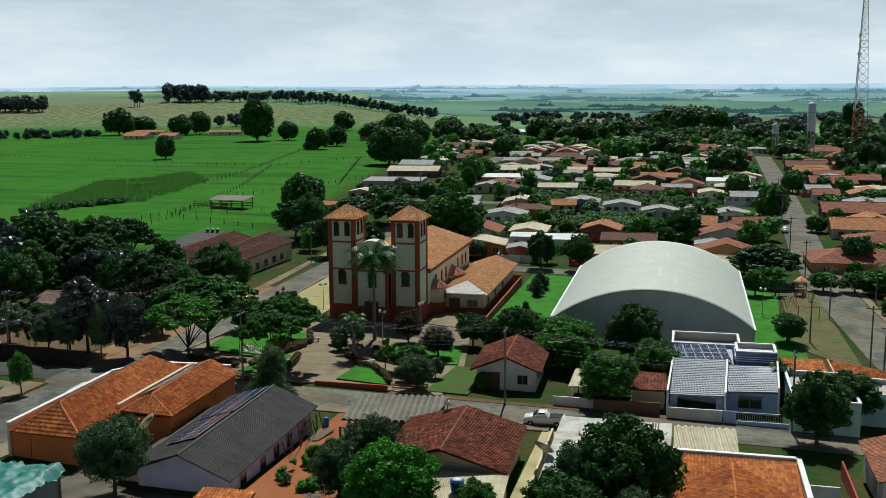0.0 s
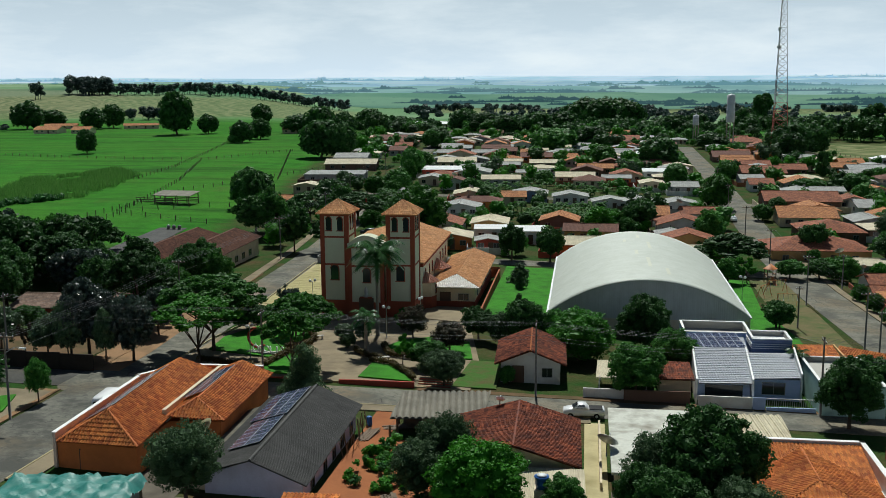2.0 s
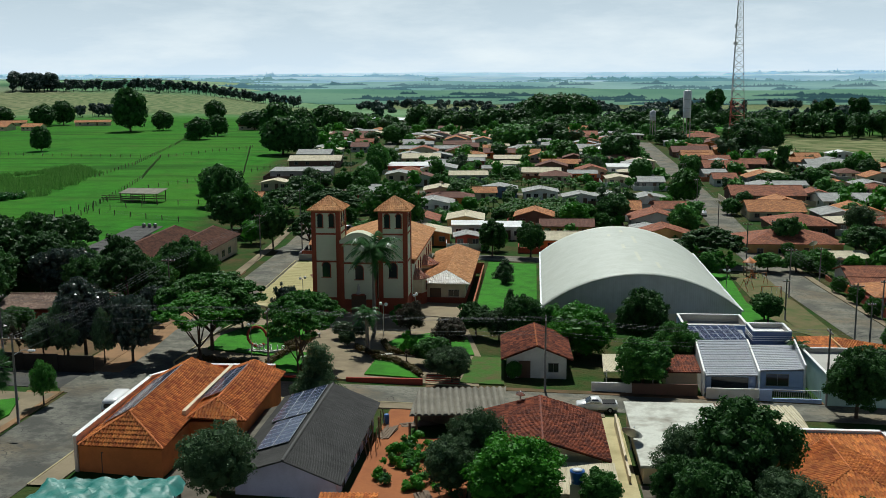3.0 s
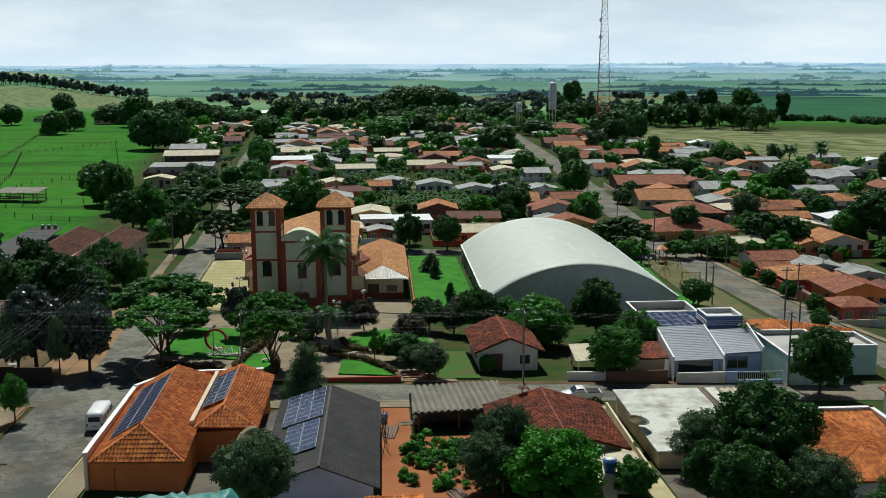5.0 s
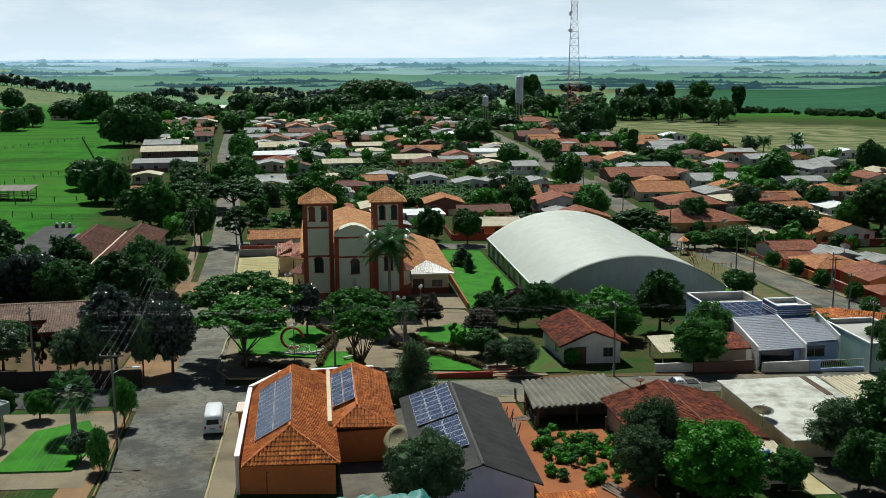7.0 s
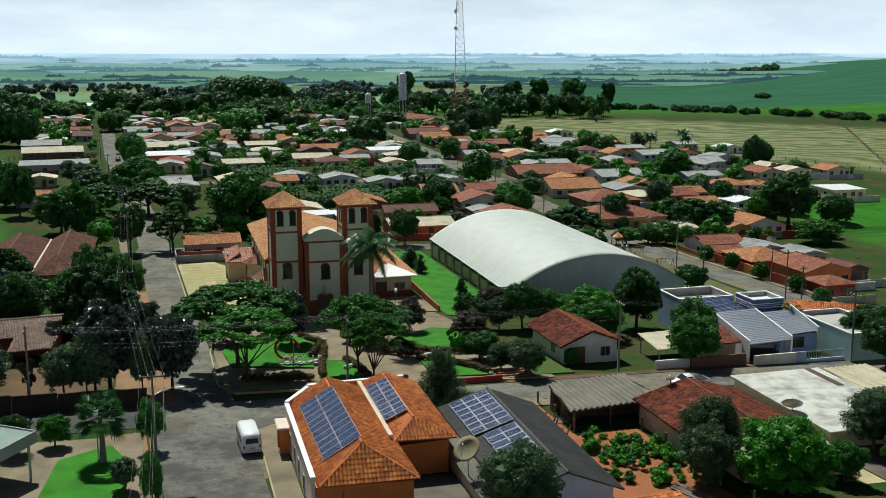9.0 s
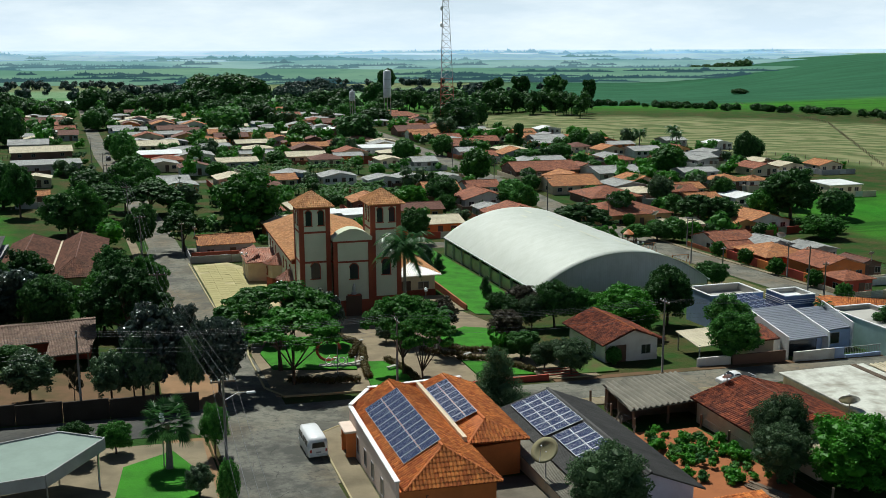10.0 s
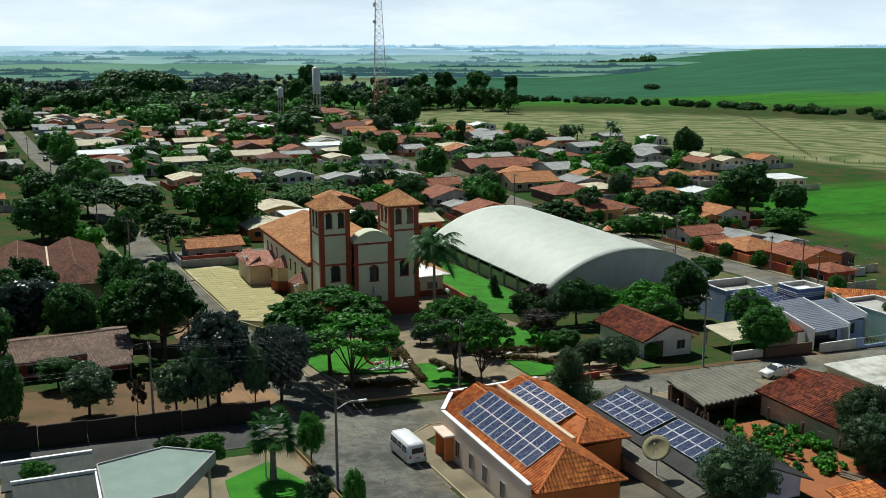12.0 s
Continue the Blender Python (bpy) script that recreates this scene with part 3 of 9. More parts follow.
nt.links.new(vec, rowm.inputs["Vector"])
cropc = mixc(nt, mathn(nt, "MULTIPLY", noise_out(nt, rowm.outputs["Vector"], 1.0, 5.0, 0.42, 0.62), 0.55), cropc, (0.022, 0.080, 0.036))
# far plots of pasture, fallow and plough, paled to carry the distance haze
plot = nt.nodes.new("ShaderNodeTexVoronoi")
plot.inputs["Scale"].default_value = 0.0032
nt.links.new(vec, plot.inputs["Vector"])
plot_s = nt.nodes.new("ShaderNodeSeparateColor")
nt.links.new(plot.outputs["Color"], plot_s.inputs["Color"])
hazed_fields = mixc(nt, plot_s.outputs["Red"], (0.115, 0.235, 0.110), (0.250, 0.340, 0.200))
hazed_fields = mixc(nt, mathn(nt, "MULTIPLY", mathn(nt, "GREATER_THAN", plot_s.outputs["Green"], 0.8), 0.6), hazed_fields, (0.19, 0.18, 0.13))
hazed_fields = mixc(nt, mathn(nt, "MULTIPLY", n_mid, 0.35), hazed_fields, (0.060, 0.130, 0.055))
col = mixc(nt, zs.outputs["Red"], soil, grass)
col = mixc(nt, att_n.outputs["Alpha"], col, hazed_fields)
col = mixc(nt, zs.outputs["Green"], col, straw)
col = mixc(nt, zs.outputs["Blue"], col, cropc)
nt.links.new(col, p.inputs["Base Color"])
p.inputs["Roughness"].default_value = 0.95
p.inputs["Specular IOR Level"].default_value = 0.03
bump(nt, p, n_fine, 0.5, 0.15)
me.materials.append(m)
tagged(new("ground", me), "meadows, fields and bare town soil", "ground", kind="structure")


def ribbon(name, centre, width, material, lift=0.05, label="", category="road", kind="structure", seg=3.0, skirt=0.25):
    """A band laid along a line on the ground, with its edges let into the soil."""
    pts = []
    for (x0, y0), (x1, y1) in zip(centre, centre[1:]):
        k = max(1, int(math.hypot(x1 - x0, y1 - y0) / seg))
        pts += [(x0 + (x1 - x0) * i / k, y0 + (y1 - y0) * i / k) for i in range(k)]
    pts.append(centre[-1])
    vs, fs = [], []
    for i, (x, y) in enumerate(pts):
        ax, ay = pts[max(0, i - 1)]
        bx, by = pts[min(len(pts) - 1, i + 1)]
        l = math.hypot(bx - ax, by - ay)
        sx, sy = -(by - ay) / l, (bx - ax) / l
        for o, dz in ((0.5, -skirt), (0.5, 0), (0.17, 0.02), (-0.17, 0.02), (-0.5, 0), (-0.5, -skirt)):
            px, py = x + sx * width * o, y + sy * width * o
            vs.append((px, py, ground_z(px, py) + lift + dz))
    for i in range(len(pts) - 1):
        for k in range(5):
            a = i * 6 + k
            fs.append((a, a + 6, a + 7, a + 1))
    return tagged(new(name, mesh_of(name, vs, fs, material)), label, category, kind=kind)


def patch(name, outline, material, lift, label, category="ground", kind="structure", step=2.0):
    """A flat area on the ground inside a convex or simple outline, draped over the soil."""
    bm = bmesh.new()
    x0, x1 = min(p[0] for p in outline), max(p[0] for p in outline)
    y0, y1 = min(p[1] for p in outline), max(p[1] for p in outline)
    f = bm.faces.new([bm.verts.new((x, y, 0)) for x, y in outline])
    for k in range(1, int((x1 - x0) / step) + 1):
        bmesh.ops.bisect_plane(bm, geom=bm.verts[:] + bm.edges[:] + bm.faces[:], plane_co=(x0 + k * step, 0, 0), plane_no=(1, 0, 0))
    for k in range(1, int((y1 - y0) / step) + 1):
        bmesh.ops.bisect_plane(bm, geom=bm.verts[:] + bm.edges[:] + bm.faces[:], plane_co=(0, y0 + k * step, 0), plane_no=(0, 1, 0))
    rim = [e for e in bm.edges if e.is_boundary]
    for v in bm.verts:
        v.co.z = ground_z(v.co.x, v.co.y) + lift
    new_geo = bmesh.ops.extrude_edge_only(bm, edges=rim)["geom"]
    for g in new_geo:
        if isinstance(g, bmesh.types.BMVert):
            g.co.z -= lift + 0.25
    bmesh.ops.recalc_face_normals(bm, faces=bm.faces[:])
    me = bpy.data.meshes.new(name)
    bm.to_mesh(me)
    bm.free()
    me.materials.append(material)
    return tagged(new(name, me), label, category, kind=kind)


# ---- roads ----
ribbon("road_south", [(-17.5, -140), (-17.8, -70), (-18.6, -46.0)], 8.0, M["asphalt_worn"], 0.048, "worn grey asphalt street", "road")
ribbon("road_west", [(-17.8, -47.5), (-18.2, -32), (-19.5, -18), (-20.4, 0), (-21.6, 18), (-22.9, 48), (-25.5, 90), (-32.0, 165), (-40.0, 250), (-53.0, 450), (-62, 600)], 5.8, M["asphalt"], 0.05, "worn grey asphalt street", "road")
# this stretch is coloured dark in place of the shadow over it
ribbon("road_yard", [(-75, -44.8), (-40, -44.0), (-24.2, -43.6)], 6.4, M["asphalt_shaded"], 0.055, "asphalt cross street below the yard wall, shadow put into its dark colour", "road")
patch("road_corner", [(-16.5, -62), (-13.5, -62), (-13.5, -50.2), (-9.9, -46.9), (-2, -46.6), (-2, -44), (-16.5, -44)], M["asphalt"], 0.045, "worn asphalt at the street corner", "road")
patch("road_mouth", [(-24.2, -40.5), (-24.2, -46.8), (-23.3, -48.3), (-20, -48.3), (-20, -38.9), (-23.5, -39.4)], M["asphalt"], 0.04, "worn asphalt at the street corner", "road")
ribbon("road_front", [(-24.2, -43.6), (-19, -43.5), (20, -42.7), (60, -42.0), (95, -41)], 6.4, M["asphalt"], 0.055, "worn grey asphalt cross street", "road")
ribbon("road_east", [(77, -140), (76.5, -40), (74.5, 0), (73, 40), (73, 90), (76, 165), (80, 250), (85, 420)], 8.0, M["asphalt"], 0.05, "worn grey asphalt street", "road")
ribbon("road_back", [(-27, 58), (0, 56.5), (40, 55.5), (74, 54.5)], 6.5, M["asphalt"], 0.055, "worn grey asphalt cross street", "road")
ribbon("road_far", [(-38, 168), (20, 166), (76, 163), (140, 160)], 6.0, M["asphalt"], 0.055, "worn grey asphalt cross street", "road")


# ---- trees ----
def leaf_cloud(rng, lobes, count, size, up=0.25, sprays=0, flat=0.85):
    """Many small leaves on the outside of a set of round lobes, and dark cores inside.
    sprays: how many leafy tufts stand out of each lobe and break up its outline."""
    squash = np.array((1, 1, flat))
    centres = np.array([l[:3] for l in lobes])
    radii = np.array([l[3] for l in lobes])
    if sprays:
        k = np.repeat(np.arange(len(lobes)), sprays)
        out = rng.normal(size=(len(k), 3))
        out[:, 2] += 0.35
        out /= np.linalg.norm(out, axis=1)[:, None]
        tuft_c = centres[k] + out * (radii[k] * (0.58 + 0.36 * rng.random(len(k))))[:, None] * squash
        tuft_r = radii[k] * (0.28 + 0.24 * rng.random(len(k)))
    else:
        tuft_c, tuft_r = centres, radii
    share = tuft_r ** 2 / (tuft_r ** 2).sum()
    pick = rng.choice(len(tuft_c), size=int(count * 1.9), p=share)
    d = rng.normal(size=(len(pick), 3))
    d[:, 2] += up * 0.6
    d /= np.linalg.norm(d, axis=1)[:, None]
    r = tuft_r[pick] * ((0.55 + 0.62 * rng.random(len(pick))) if sprays else (0.80 + 0.30 * rng.random(len(pick))))
    p = tuft_c[pick] + d * r[:, None] * squash
    inside = np.zeros(len(p), bool)
    for c, rr in zip(centres, radii):
        inside |= np.linalg.norm((p - c) / squash, axis=1) < rr * (0.60 if sprays else 0.72)
    keep = np.flatnonzero(~inside)[:count]
    p, d = p[keep], d[keep]
    n = d + rng.normal(size=d.shape) * (0.55 if sprays else 0.42)
    n[:, 2] += up
    n /= np.linalg.norm(n, axis=1)[:, None]
    a = np.cross(n, rng.normal(size=n.shape))
    a /= np.linalg.norm(a, axis=1)[:, None]
    b = np.cross(n, a)
    s = size * (0.6 + 0.8 * rng.random(len(p)))[:, None]
    leaf = np.stack([p - a * s - b * s * 0.45, p + a * s * 0.9 - b * s * 0.5, p + b * s * 1.05 + n * s * 0.25], 1).reshape(-1, 3)
    verts = [tuple(v) for v in leaf]
    faces = [(3 * i, 3 * i + 1, 3 * i + 2) for i in range(len(p))]
    # cores
    bm = bmesh.new()
    bmesh.ops.create_icosphere(bm, subdivisions=1, radius=1.0)
    unit, tri = [v.co.copy() for v in bm.verts], [[v.index for v in f.verts] for f in bm.faces]
    bm.free()
    for (x, y, z, rr) in lobes:
        k = len(verts)
        q = rr * (0.62 if sprays else 0.76)
        verts += [(x + v.x * q * (0.85 + 0.3 * rng.random()), y + v.y * q * (0.85 + 0.3 * rng.random()), z + v.z * q * flat * 0.96) for v in unit]
        faces += [tuple(k + i for i in f) for f in tri]
    return verts, faces


def crown_lobes(rng, kind):
    """Lobes of a crown 1 m across and the whole tree 1 m high."""
    L = []
    if kind in ("umbrella", "broad"):
        base, top = (0.60, 0.90) if kind == "umbrella" else (0.40, 0.86)
        for i in range(64 if kind == "umbrella" else 44):
            a, r = i * 2.39996 + 0.5 * rng.random(), 0.425 * math.sqrt((i + 0.5) / (64 if kind == "umbrella" else 44))
            dome = top - (top - base) * (r / 0.43) ** 2 * 0.85
            L.append((r * math.cos(a), r * math.sin(a), dome - 0.05 * rng.random(), 0.060 + 0.040 * rng.random() + (0.02 if kind == "broad" else 0.0)))
    elif kind == "thuja":
        for i in range(18):
            z = 0.08 + 0.8 * i / 17
            a, r = rng.random() * 6.283, 0.30 * (1.02 - z) * (0.6 + 0.5 * rng.random())
            L.append((r * math.cos(a), r * math.sin(a), z, 0.13 + 0.17 * (1 - z)))
    elif kind == "pine":
        for i in range(20):
            z = 0.28 + 0.66 * rng.random()
            a, r = rng.random() * 6.283, 0.36 * math.sqrt(rng.random()) * (1.15 - 0.5 * z)
            L.append((r * math.cos(a), r * math.sin(a), z, 0.10 + 0.06 * rng.random()))
    elif kind == "ball":
        for i in range(34):
            z = 1 - 2 * (i + 0.5) / 34
            a, r = i * 2.39996, math.sqrt(1 - z * z)
            k = 0.30 * (0.9 + 0.2 * rng.random())
            L.append((r * k * math.cos(a), r * k * math.sin(a), 0.56 + z * k * 0.95, 0.13 + 0.05 * rng.random()))
        L.append((0, 0, 0.56, 0.30))
    elif kind == "open":
        for i in range(16):
            z = 0.40 + 0.5 * rng.random()
            a, r = rng.random() * 6.283, 0.40 * math.sqrt(rng.random())
            L.append((r * math.cos(a), r * math.sin(a), z, 0.07 + 0.06 * rng.random()))
    elif kind == "low":
        for i in range(40):
            z = 1 - 1.75 * (i + 0.5) / 40
            a, r = i * 2.39996 + rng.random() * 0.4, math.sqrt(1 - z * z)
            k = 0.34 * (0.86 + 0.22 * rng.random())
            L.append((r * k * math.cos(a), r * k * math.sin(a), 0.46 + z * k * 1.1, 0.125 + 0.055 * rng.random()))
        L.append((0, 0, 0.46, 0.32))
    else:  # round
        for i in range(38):
            z = 1 - 1.8 * (i + 0.5) / 38
            a, r = i * 2.39996 + rng.random() * 0.6, math.sqrt(1 - z * z)
            k = 0.32 * (0.74 + 0.40 * rng.random())
            L.append((r * k * math.cos(a), r * k * math.sin(a), 0.57 + z * k * 1.0, 0.105 + 0.075 * rng.random()))
        L.append((0, 0, 0.57, 0.28))
    return L


# kind: crown form, leaf material, first size, height share of the trunk, label, category
KINDS = {
    "dark": ("round", "dark", 0.24, "tall dark green leafy tree", "tree"),
    "mango": ("low", "mango", 0.22, "dense round mango tree", "tree"),
    "green": ("round", "green", 0.24, "mid-green leafy garden tree", "tree"),
    "bright": ("low", "bright", 0.22, "bright green dense rounded tree", "tree"),
    "light": ("open", "bright", 0.22, "light green airy young tree", "tree"),
    "grey": ("round", "grey", 0.28, "large-leaved grey-green glossy tree", "tree"),
    "ash": ("ball", "ash", 0.17, "dull grey-green bushy tree", "tree"),
    "purple": ("round", "purple", 0.2, "brownish purple-leaved ornamental tree", "tree"),
    "silver": ("round", "silver", 0.24, "pale green large-leaved bush", "bush"),
    "hedge": ("ball", "ash", 0.16, "clipped rounded plaza tree", "tree"),
    "thuja": ("thuja", "ash", 0.16, "dense dull green conifer", "tree"),
    "broad": ("broad", "dark", 0.24, "wide spreading dark green shade tree", "tree"),
    "umbrella": ("umbrella", "mango", 0.22, "flat-crowned spreading shade tree in the plaza", "tree"),
    "umbrella_light": ("umbrella", "bright", 0.22, "light green flat-crowned shade tree in the plaza", "tree"),
    "street": ("round", "green", 0.14, "small round street tree", "tree"),
    "pine": ("pine", "dark", 0.3, "tall dark pine in a windbreak row", "tree"),
    "dry": ("open", "purple", 0.14, "thin half-bare shrub in the dirt yard", "bush"),
}
PROTO = {}


def tree_proto(kind, variant, near):
    key = (kind, variant, near)
    if key in PROTO:
        return PROTO[key]
    form, mat, size, label, cat = KINDS[kind]
    if not near and form == "round":
        form = "low"
    rng = np.random.default_rng(sum(map(ord, kind)) * 7 + variant * 13 + near)
    H = 8.0
    lobes = [(x * H, y * H, z * H, r * H) for x, y, z, r in crown_lobes(rng, form)]
    count, leaf = ((1500, 1.6), (5400, 0.88), (15000, 0.56))[near]
    verts, faces = leaf_cloud(rng, lobes, count, size * leaf, 0.55 if form in ("umbrella", "broad") else 0.2, (0, 7, 9)[near], {"umbrella": 0.5, "broad": 0.62}.get(form, 0.85))
    crown = mesh_of("crown", verts, faces, LEAF[mat])
    bm = bmesh.new()
    fork = {"umbrella": 0.22, "broad": 0.25, "pine": 0.85, "thuja": 0.5, "low": 0.22, "ball": 0.25}.get(form, 0.35) * H
    lean = Vector((rng.normal() * 0.15, rng.normal() * 0.15, fork))
    r0 = (0.016 if form == "umbrella" else 0.024) * H
    add_tube(bm, [(0, 0, -0.5), lean * 0.5, lean], [r0 * 1.3, r0, r0 * 0.75], 7)
    for l in [lobes[i] for i in rng.choice(len(lobes), size=min(len(lobes), 8 if near else 4), replace=False)]:
        tip = Vector(l[:3])
        if tip.z > fork:
            mid = lean.lerp(tip, 0.5) + Vector((0, 0, -0.06 * H if form != "umbrella" else 0.02 * H))
            add_tube(bm, [lean, mid, tip], [r0 * 0.6, r0 * 0.38, r0 * 0.15], 5, cap=False)
    trunk = bpy.data.meshes.new("trunk")
    bm.to_mesh(trunk)
    bm.free()
    trunk.materials.append(M["bark"])
    PROTO[key] = (trunk, crown, label, cat)
    return PROTO[key]


tree_n = 0


def tree(kind, x, y, h, dia, note=""):
    """A tree of that height and crown width, its foot at x, y."""
    global tree_n
    tree_n += 1
    if kind in ("palm", "palm_small", "palm_fan"):
        return palm(kind, x, y, h, dia)
    near = 0 if (y > 120 or abs(x) > 130 or dia < 2.4) else 2 if (y < 12 and -56 < x < 66) else 1
    trunk, crown, label, cat = tree_proto(kind, tree_n % (3 if near else 2), near)
    rng = np.random.default_rng(tree_n)
    root = new("tree" if cat == "tree" else "bush")
    root.matrix_basis = pose(x, y, ground_z(x, y) - 0.05, 0, 0, rng.random() * 360) @ Matrix.Diagonal((dia / 8, dia / 8, h / 8, 1))
    tagged(root, note or label, cat)
    part("trunk", trunk, None, root)
    part("crown", crown, None, root)
    return root


def palm(kind, x, y, h, dia):
    fan = kind == "palm_fan"
    rng = np.random.default_rng(int(abs(x * 31 + y * 17)))
    root = thing("palm_tree", x, y, ground_z(x, y) - 0.05, rng.random() * 360, {"palm": "tall feather-leaved palm with a slim grey trunk", "palm_small": "small palm with a short trunk and arching fronds", "palm_fan": "fan palm with a thick trunk on the lawn"}[kind], "palm")
    top = h * (0.74 if kind == "palm" else 0.62)
    r = 0.20 if kind == "palm" else 0.22
    part("trunk", tube([(0, 0, -0.3), (0.05, 0, top * 0.5), (0, 0.05, top)], [r * 1.5, r, r * 0.85], 10), M["palm_trunk"], root)
    verts, faces = [], []
    n = {"palm": 28, "palm_small": 20}.get(kind, 46)
    for i in range(n):
        a = i * 2.399
        lift = (0.95 if fan else 1.4) - (1.5 if fan else 1.75) * (i / n)
        length = dia * 0.5 * (0.8 + 0.3 * rng.random())
        if fan:
            c = Vector((math.cos(a), math.sin(a), 0))
            e = c * length * 0.55 * (1 - 0.3 * abs(lift)) + Vector((0, 0, top + lift * length * 0.7))
            side = Vector((-math.sin(a), math.cos(a), 0))
            out = (e - Vector((0, 0, top))).normalized()
            for k in range(11):
                b = (k - 5) / 5 * 1.25
                dirn = out * math.cos(b) + side * math.sin(b)
                tip = e + dirn * length * 0.5 + Vector((0, 0, -0.16 * length))
                w = side.cross(out) * 0.0 + (side * math.cos(b) - out * math.sin(b)) * 0.08
                k0 = len(verts)
                mid = (e + tip) / 2 + Vector((0, 0, 0.05))
                verts += [tuple(e), tuple(mid - w), tuple(tip), tuple(mid + w)]
                faces.append((k0, k0 + 1, k0 + 2, k0 + 3))
            continue
        prev = None
        c, side = Vector((math.cos(a), math.sin(a), 0)), Vector((-math.sin(a), math.cos(a), 0))
        for k in range(15):
            s = k / 14
            pnt = c * length * s * (1 - 0.10 * s) + Vector((0, 0, top + length * (lift * s - (0.62 + 0.35 * lift) * s * s)))
            if prev is not None:
                wl = dia * 0.125 * math.sin(math.pi * min(1, 0.12 + 0.88 * s)) + 0.05
                for sg in (1, -1):
                    for q in (0.0, 0.5):
                        b0 = prev.lerp(pnt, q)
                        b1 = prev.lerp(pnt, q + 0.62)
                        tip = b1 + side * sg * wl + c * wl * 0.35 + Vector((0, 0, -wl * (0.35 + 0.5 * rng.random())))
                        k0 = len(verts)
                        verts += [tuple(b0), tuple(b1), tuple(tip)]
                        faces.append((k0, k0 + 1, k0 + 2) if sg > 0 else (k0, k0 + 2, k0 + 1))
            prev = pnt
    part("crown", mesh_of("crown", verts, faces, LEAF["palm"]), None, root)
    return root


# ---- distance: hill ranges round the horizon, haze put into colour and glow ----
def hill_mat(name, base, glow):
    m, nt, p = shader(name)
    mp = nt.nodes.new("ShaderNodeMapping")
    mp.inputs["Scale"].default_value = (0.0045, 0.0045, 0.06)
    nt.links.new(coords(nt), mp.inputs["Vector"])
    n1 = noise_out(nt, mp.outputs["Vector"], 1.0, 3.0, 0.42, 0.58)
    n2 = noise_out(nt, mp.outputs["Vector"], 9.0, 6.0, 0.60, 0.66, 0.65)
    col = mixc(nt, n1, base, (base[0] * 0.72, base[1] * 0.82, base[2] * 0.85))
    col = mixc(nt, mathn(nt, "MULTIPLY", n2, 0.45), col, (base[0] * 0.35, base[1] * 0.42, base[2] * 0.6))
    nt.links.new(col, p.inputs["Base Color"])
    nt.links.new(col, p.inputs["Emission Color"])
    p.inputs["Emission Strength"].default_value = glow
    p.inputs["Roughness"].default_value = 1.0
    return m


# each farther ring is paler, bluer and glows more, standing in for haze
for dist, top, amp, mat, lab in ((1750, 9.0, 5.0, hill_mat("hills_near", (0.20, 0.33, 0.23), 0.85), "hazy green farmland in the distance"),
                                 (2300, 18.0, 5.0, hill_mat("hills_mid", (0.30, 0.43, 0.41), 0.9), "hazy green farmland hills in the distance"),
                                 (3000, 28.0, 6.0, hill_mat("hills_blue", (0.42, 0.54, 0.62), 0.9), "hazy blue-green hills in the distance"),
                                 (4000, 41.0, 6.0, hill_mat("hills_far", (0.58, 0.69, 0.80), 0.95), "hills on the horizon with haze painted in as pale blue")):
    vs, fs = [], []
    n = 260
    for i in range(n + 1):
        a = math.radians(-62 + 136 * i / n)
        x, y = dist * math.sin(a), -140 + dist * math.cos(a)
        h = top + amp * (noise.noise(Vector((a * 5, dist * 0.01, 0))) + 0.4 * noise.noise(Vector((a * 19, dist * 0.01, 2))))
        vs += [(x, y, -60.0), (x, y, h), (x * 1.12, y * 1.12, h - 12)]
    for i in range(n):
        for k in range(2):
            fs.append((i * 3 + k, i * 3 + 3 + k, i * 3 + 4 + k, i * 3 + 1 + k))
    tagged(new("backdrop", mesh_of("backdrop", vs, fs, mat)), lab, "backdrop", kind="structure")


# flat lines of trees on the far slopes, haze painted into their bluish glow
hz = np.random.default_rng(17)
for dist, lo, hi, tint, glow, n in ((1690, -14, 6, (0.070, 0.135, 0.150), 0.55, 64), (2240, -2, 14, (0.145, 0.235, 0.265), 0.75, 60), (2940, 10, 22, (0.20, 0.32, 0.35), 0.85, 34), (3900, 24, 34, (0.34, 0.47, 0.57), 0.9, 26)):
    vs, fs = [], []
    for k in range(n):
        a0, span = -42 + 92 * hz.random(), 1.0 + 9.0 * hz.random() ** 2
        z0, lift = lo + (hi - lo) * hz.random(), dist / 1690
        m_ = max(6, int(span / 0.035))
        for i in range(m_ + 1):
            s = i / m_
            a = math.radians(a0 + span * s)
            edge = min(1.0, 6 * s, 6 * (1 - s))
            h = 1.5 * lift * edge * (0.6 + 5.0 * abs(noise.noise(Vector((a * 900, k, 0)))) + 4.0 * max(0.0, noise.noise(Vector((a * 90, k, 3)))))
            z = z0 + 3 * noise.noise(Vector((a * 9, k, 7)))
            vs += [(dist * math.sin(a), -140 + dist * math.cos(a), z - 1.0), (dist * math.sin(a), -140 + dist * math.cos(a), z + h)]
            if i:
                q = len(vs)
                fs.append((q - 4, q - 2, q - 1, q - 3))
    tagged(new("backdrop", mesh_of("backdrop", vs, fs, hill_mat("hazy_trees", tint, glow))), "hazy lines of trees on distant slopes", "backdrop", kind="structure")


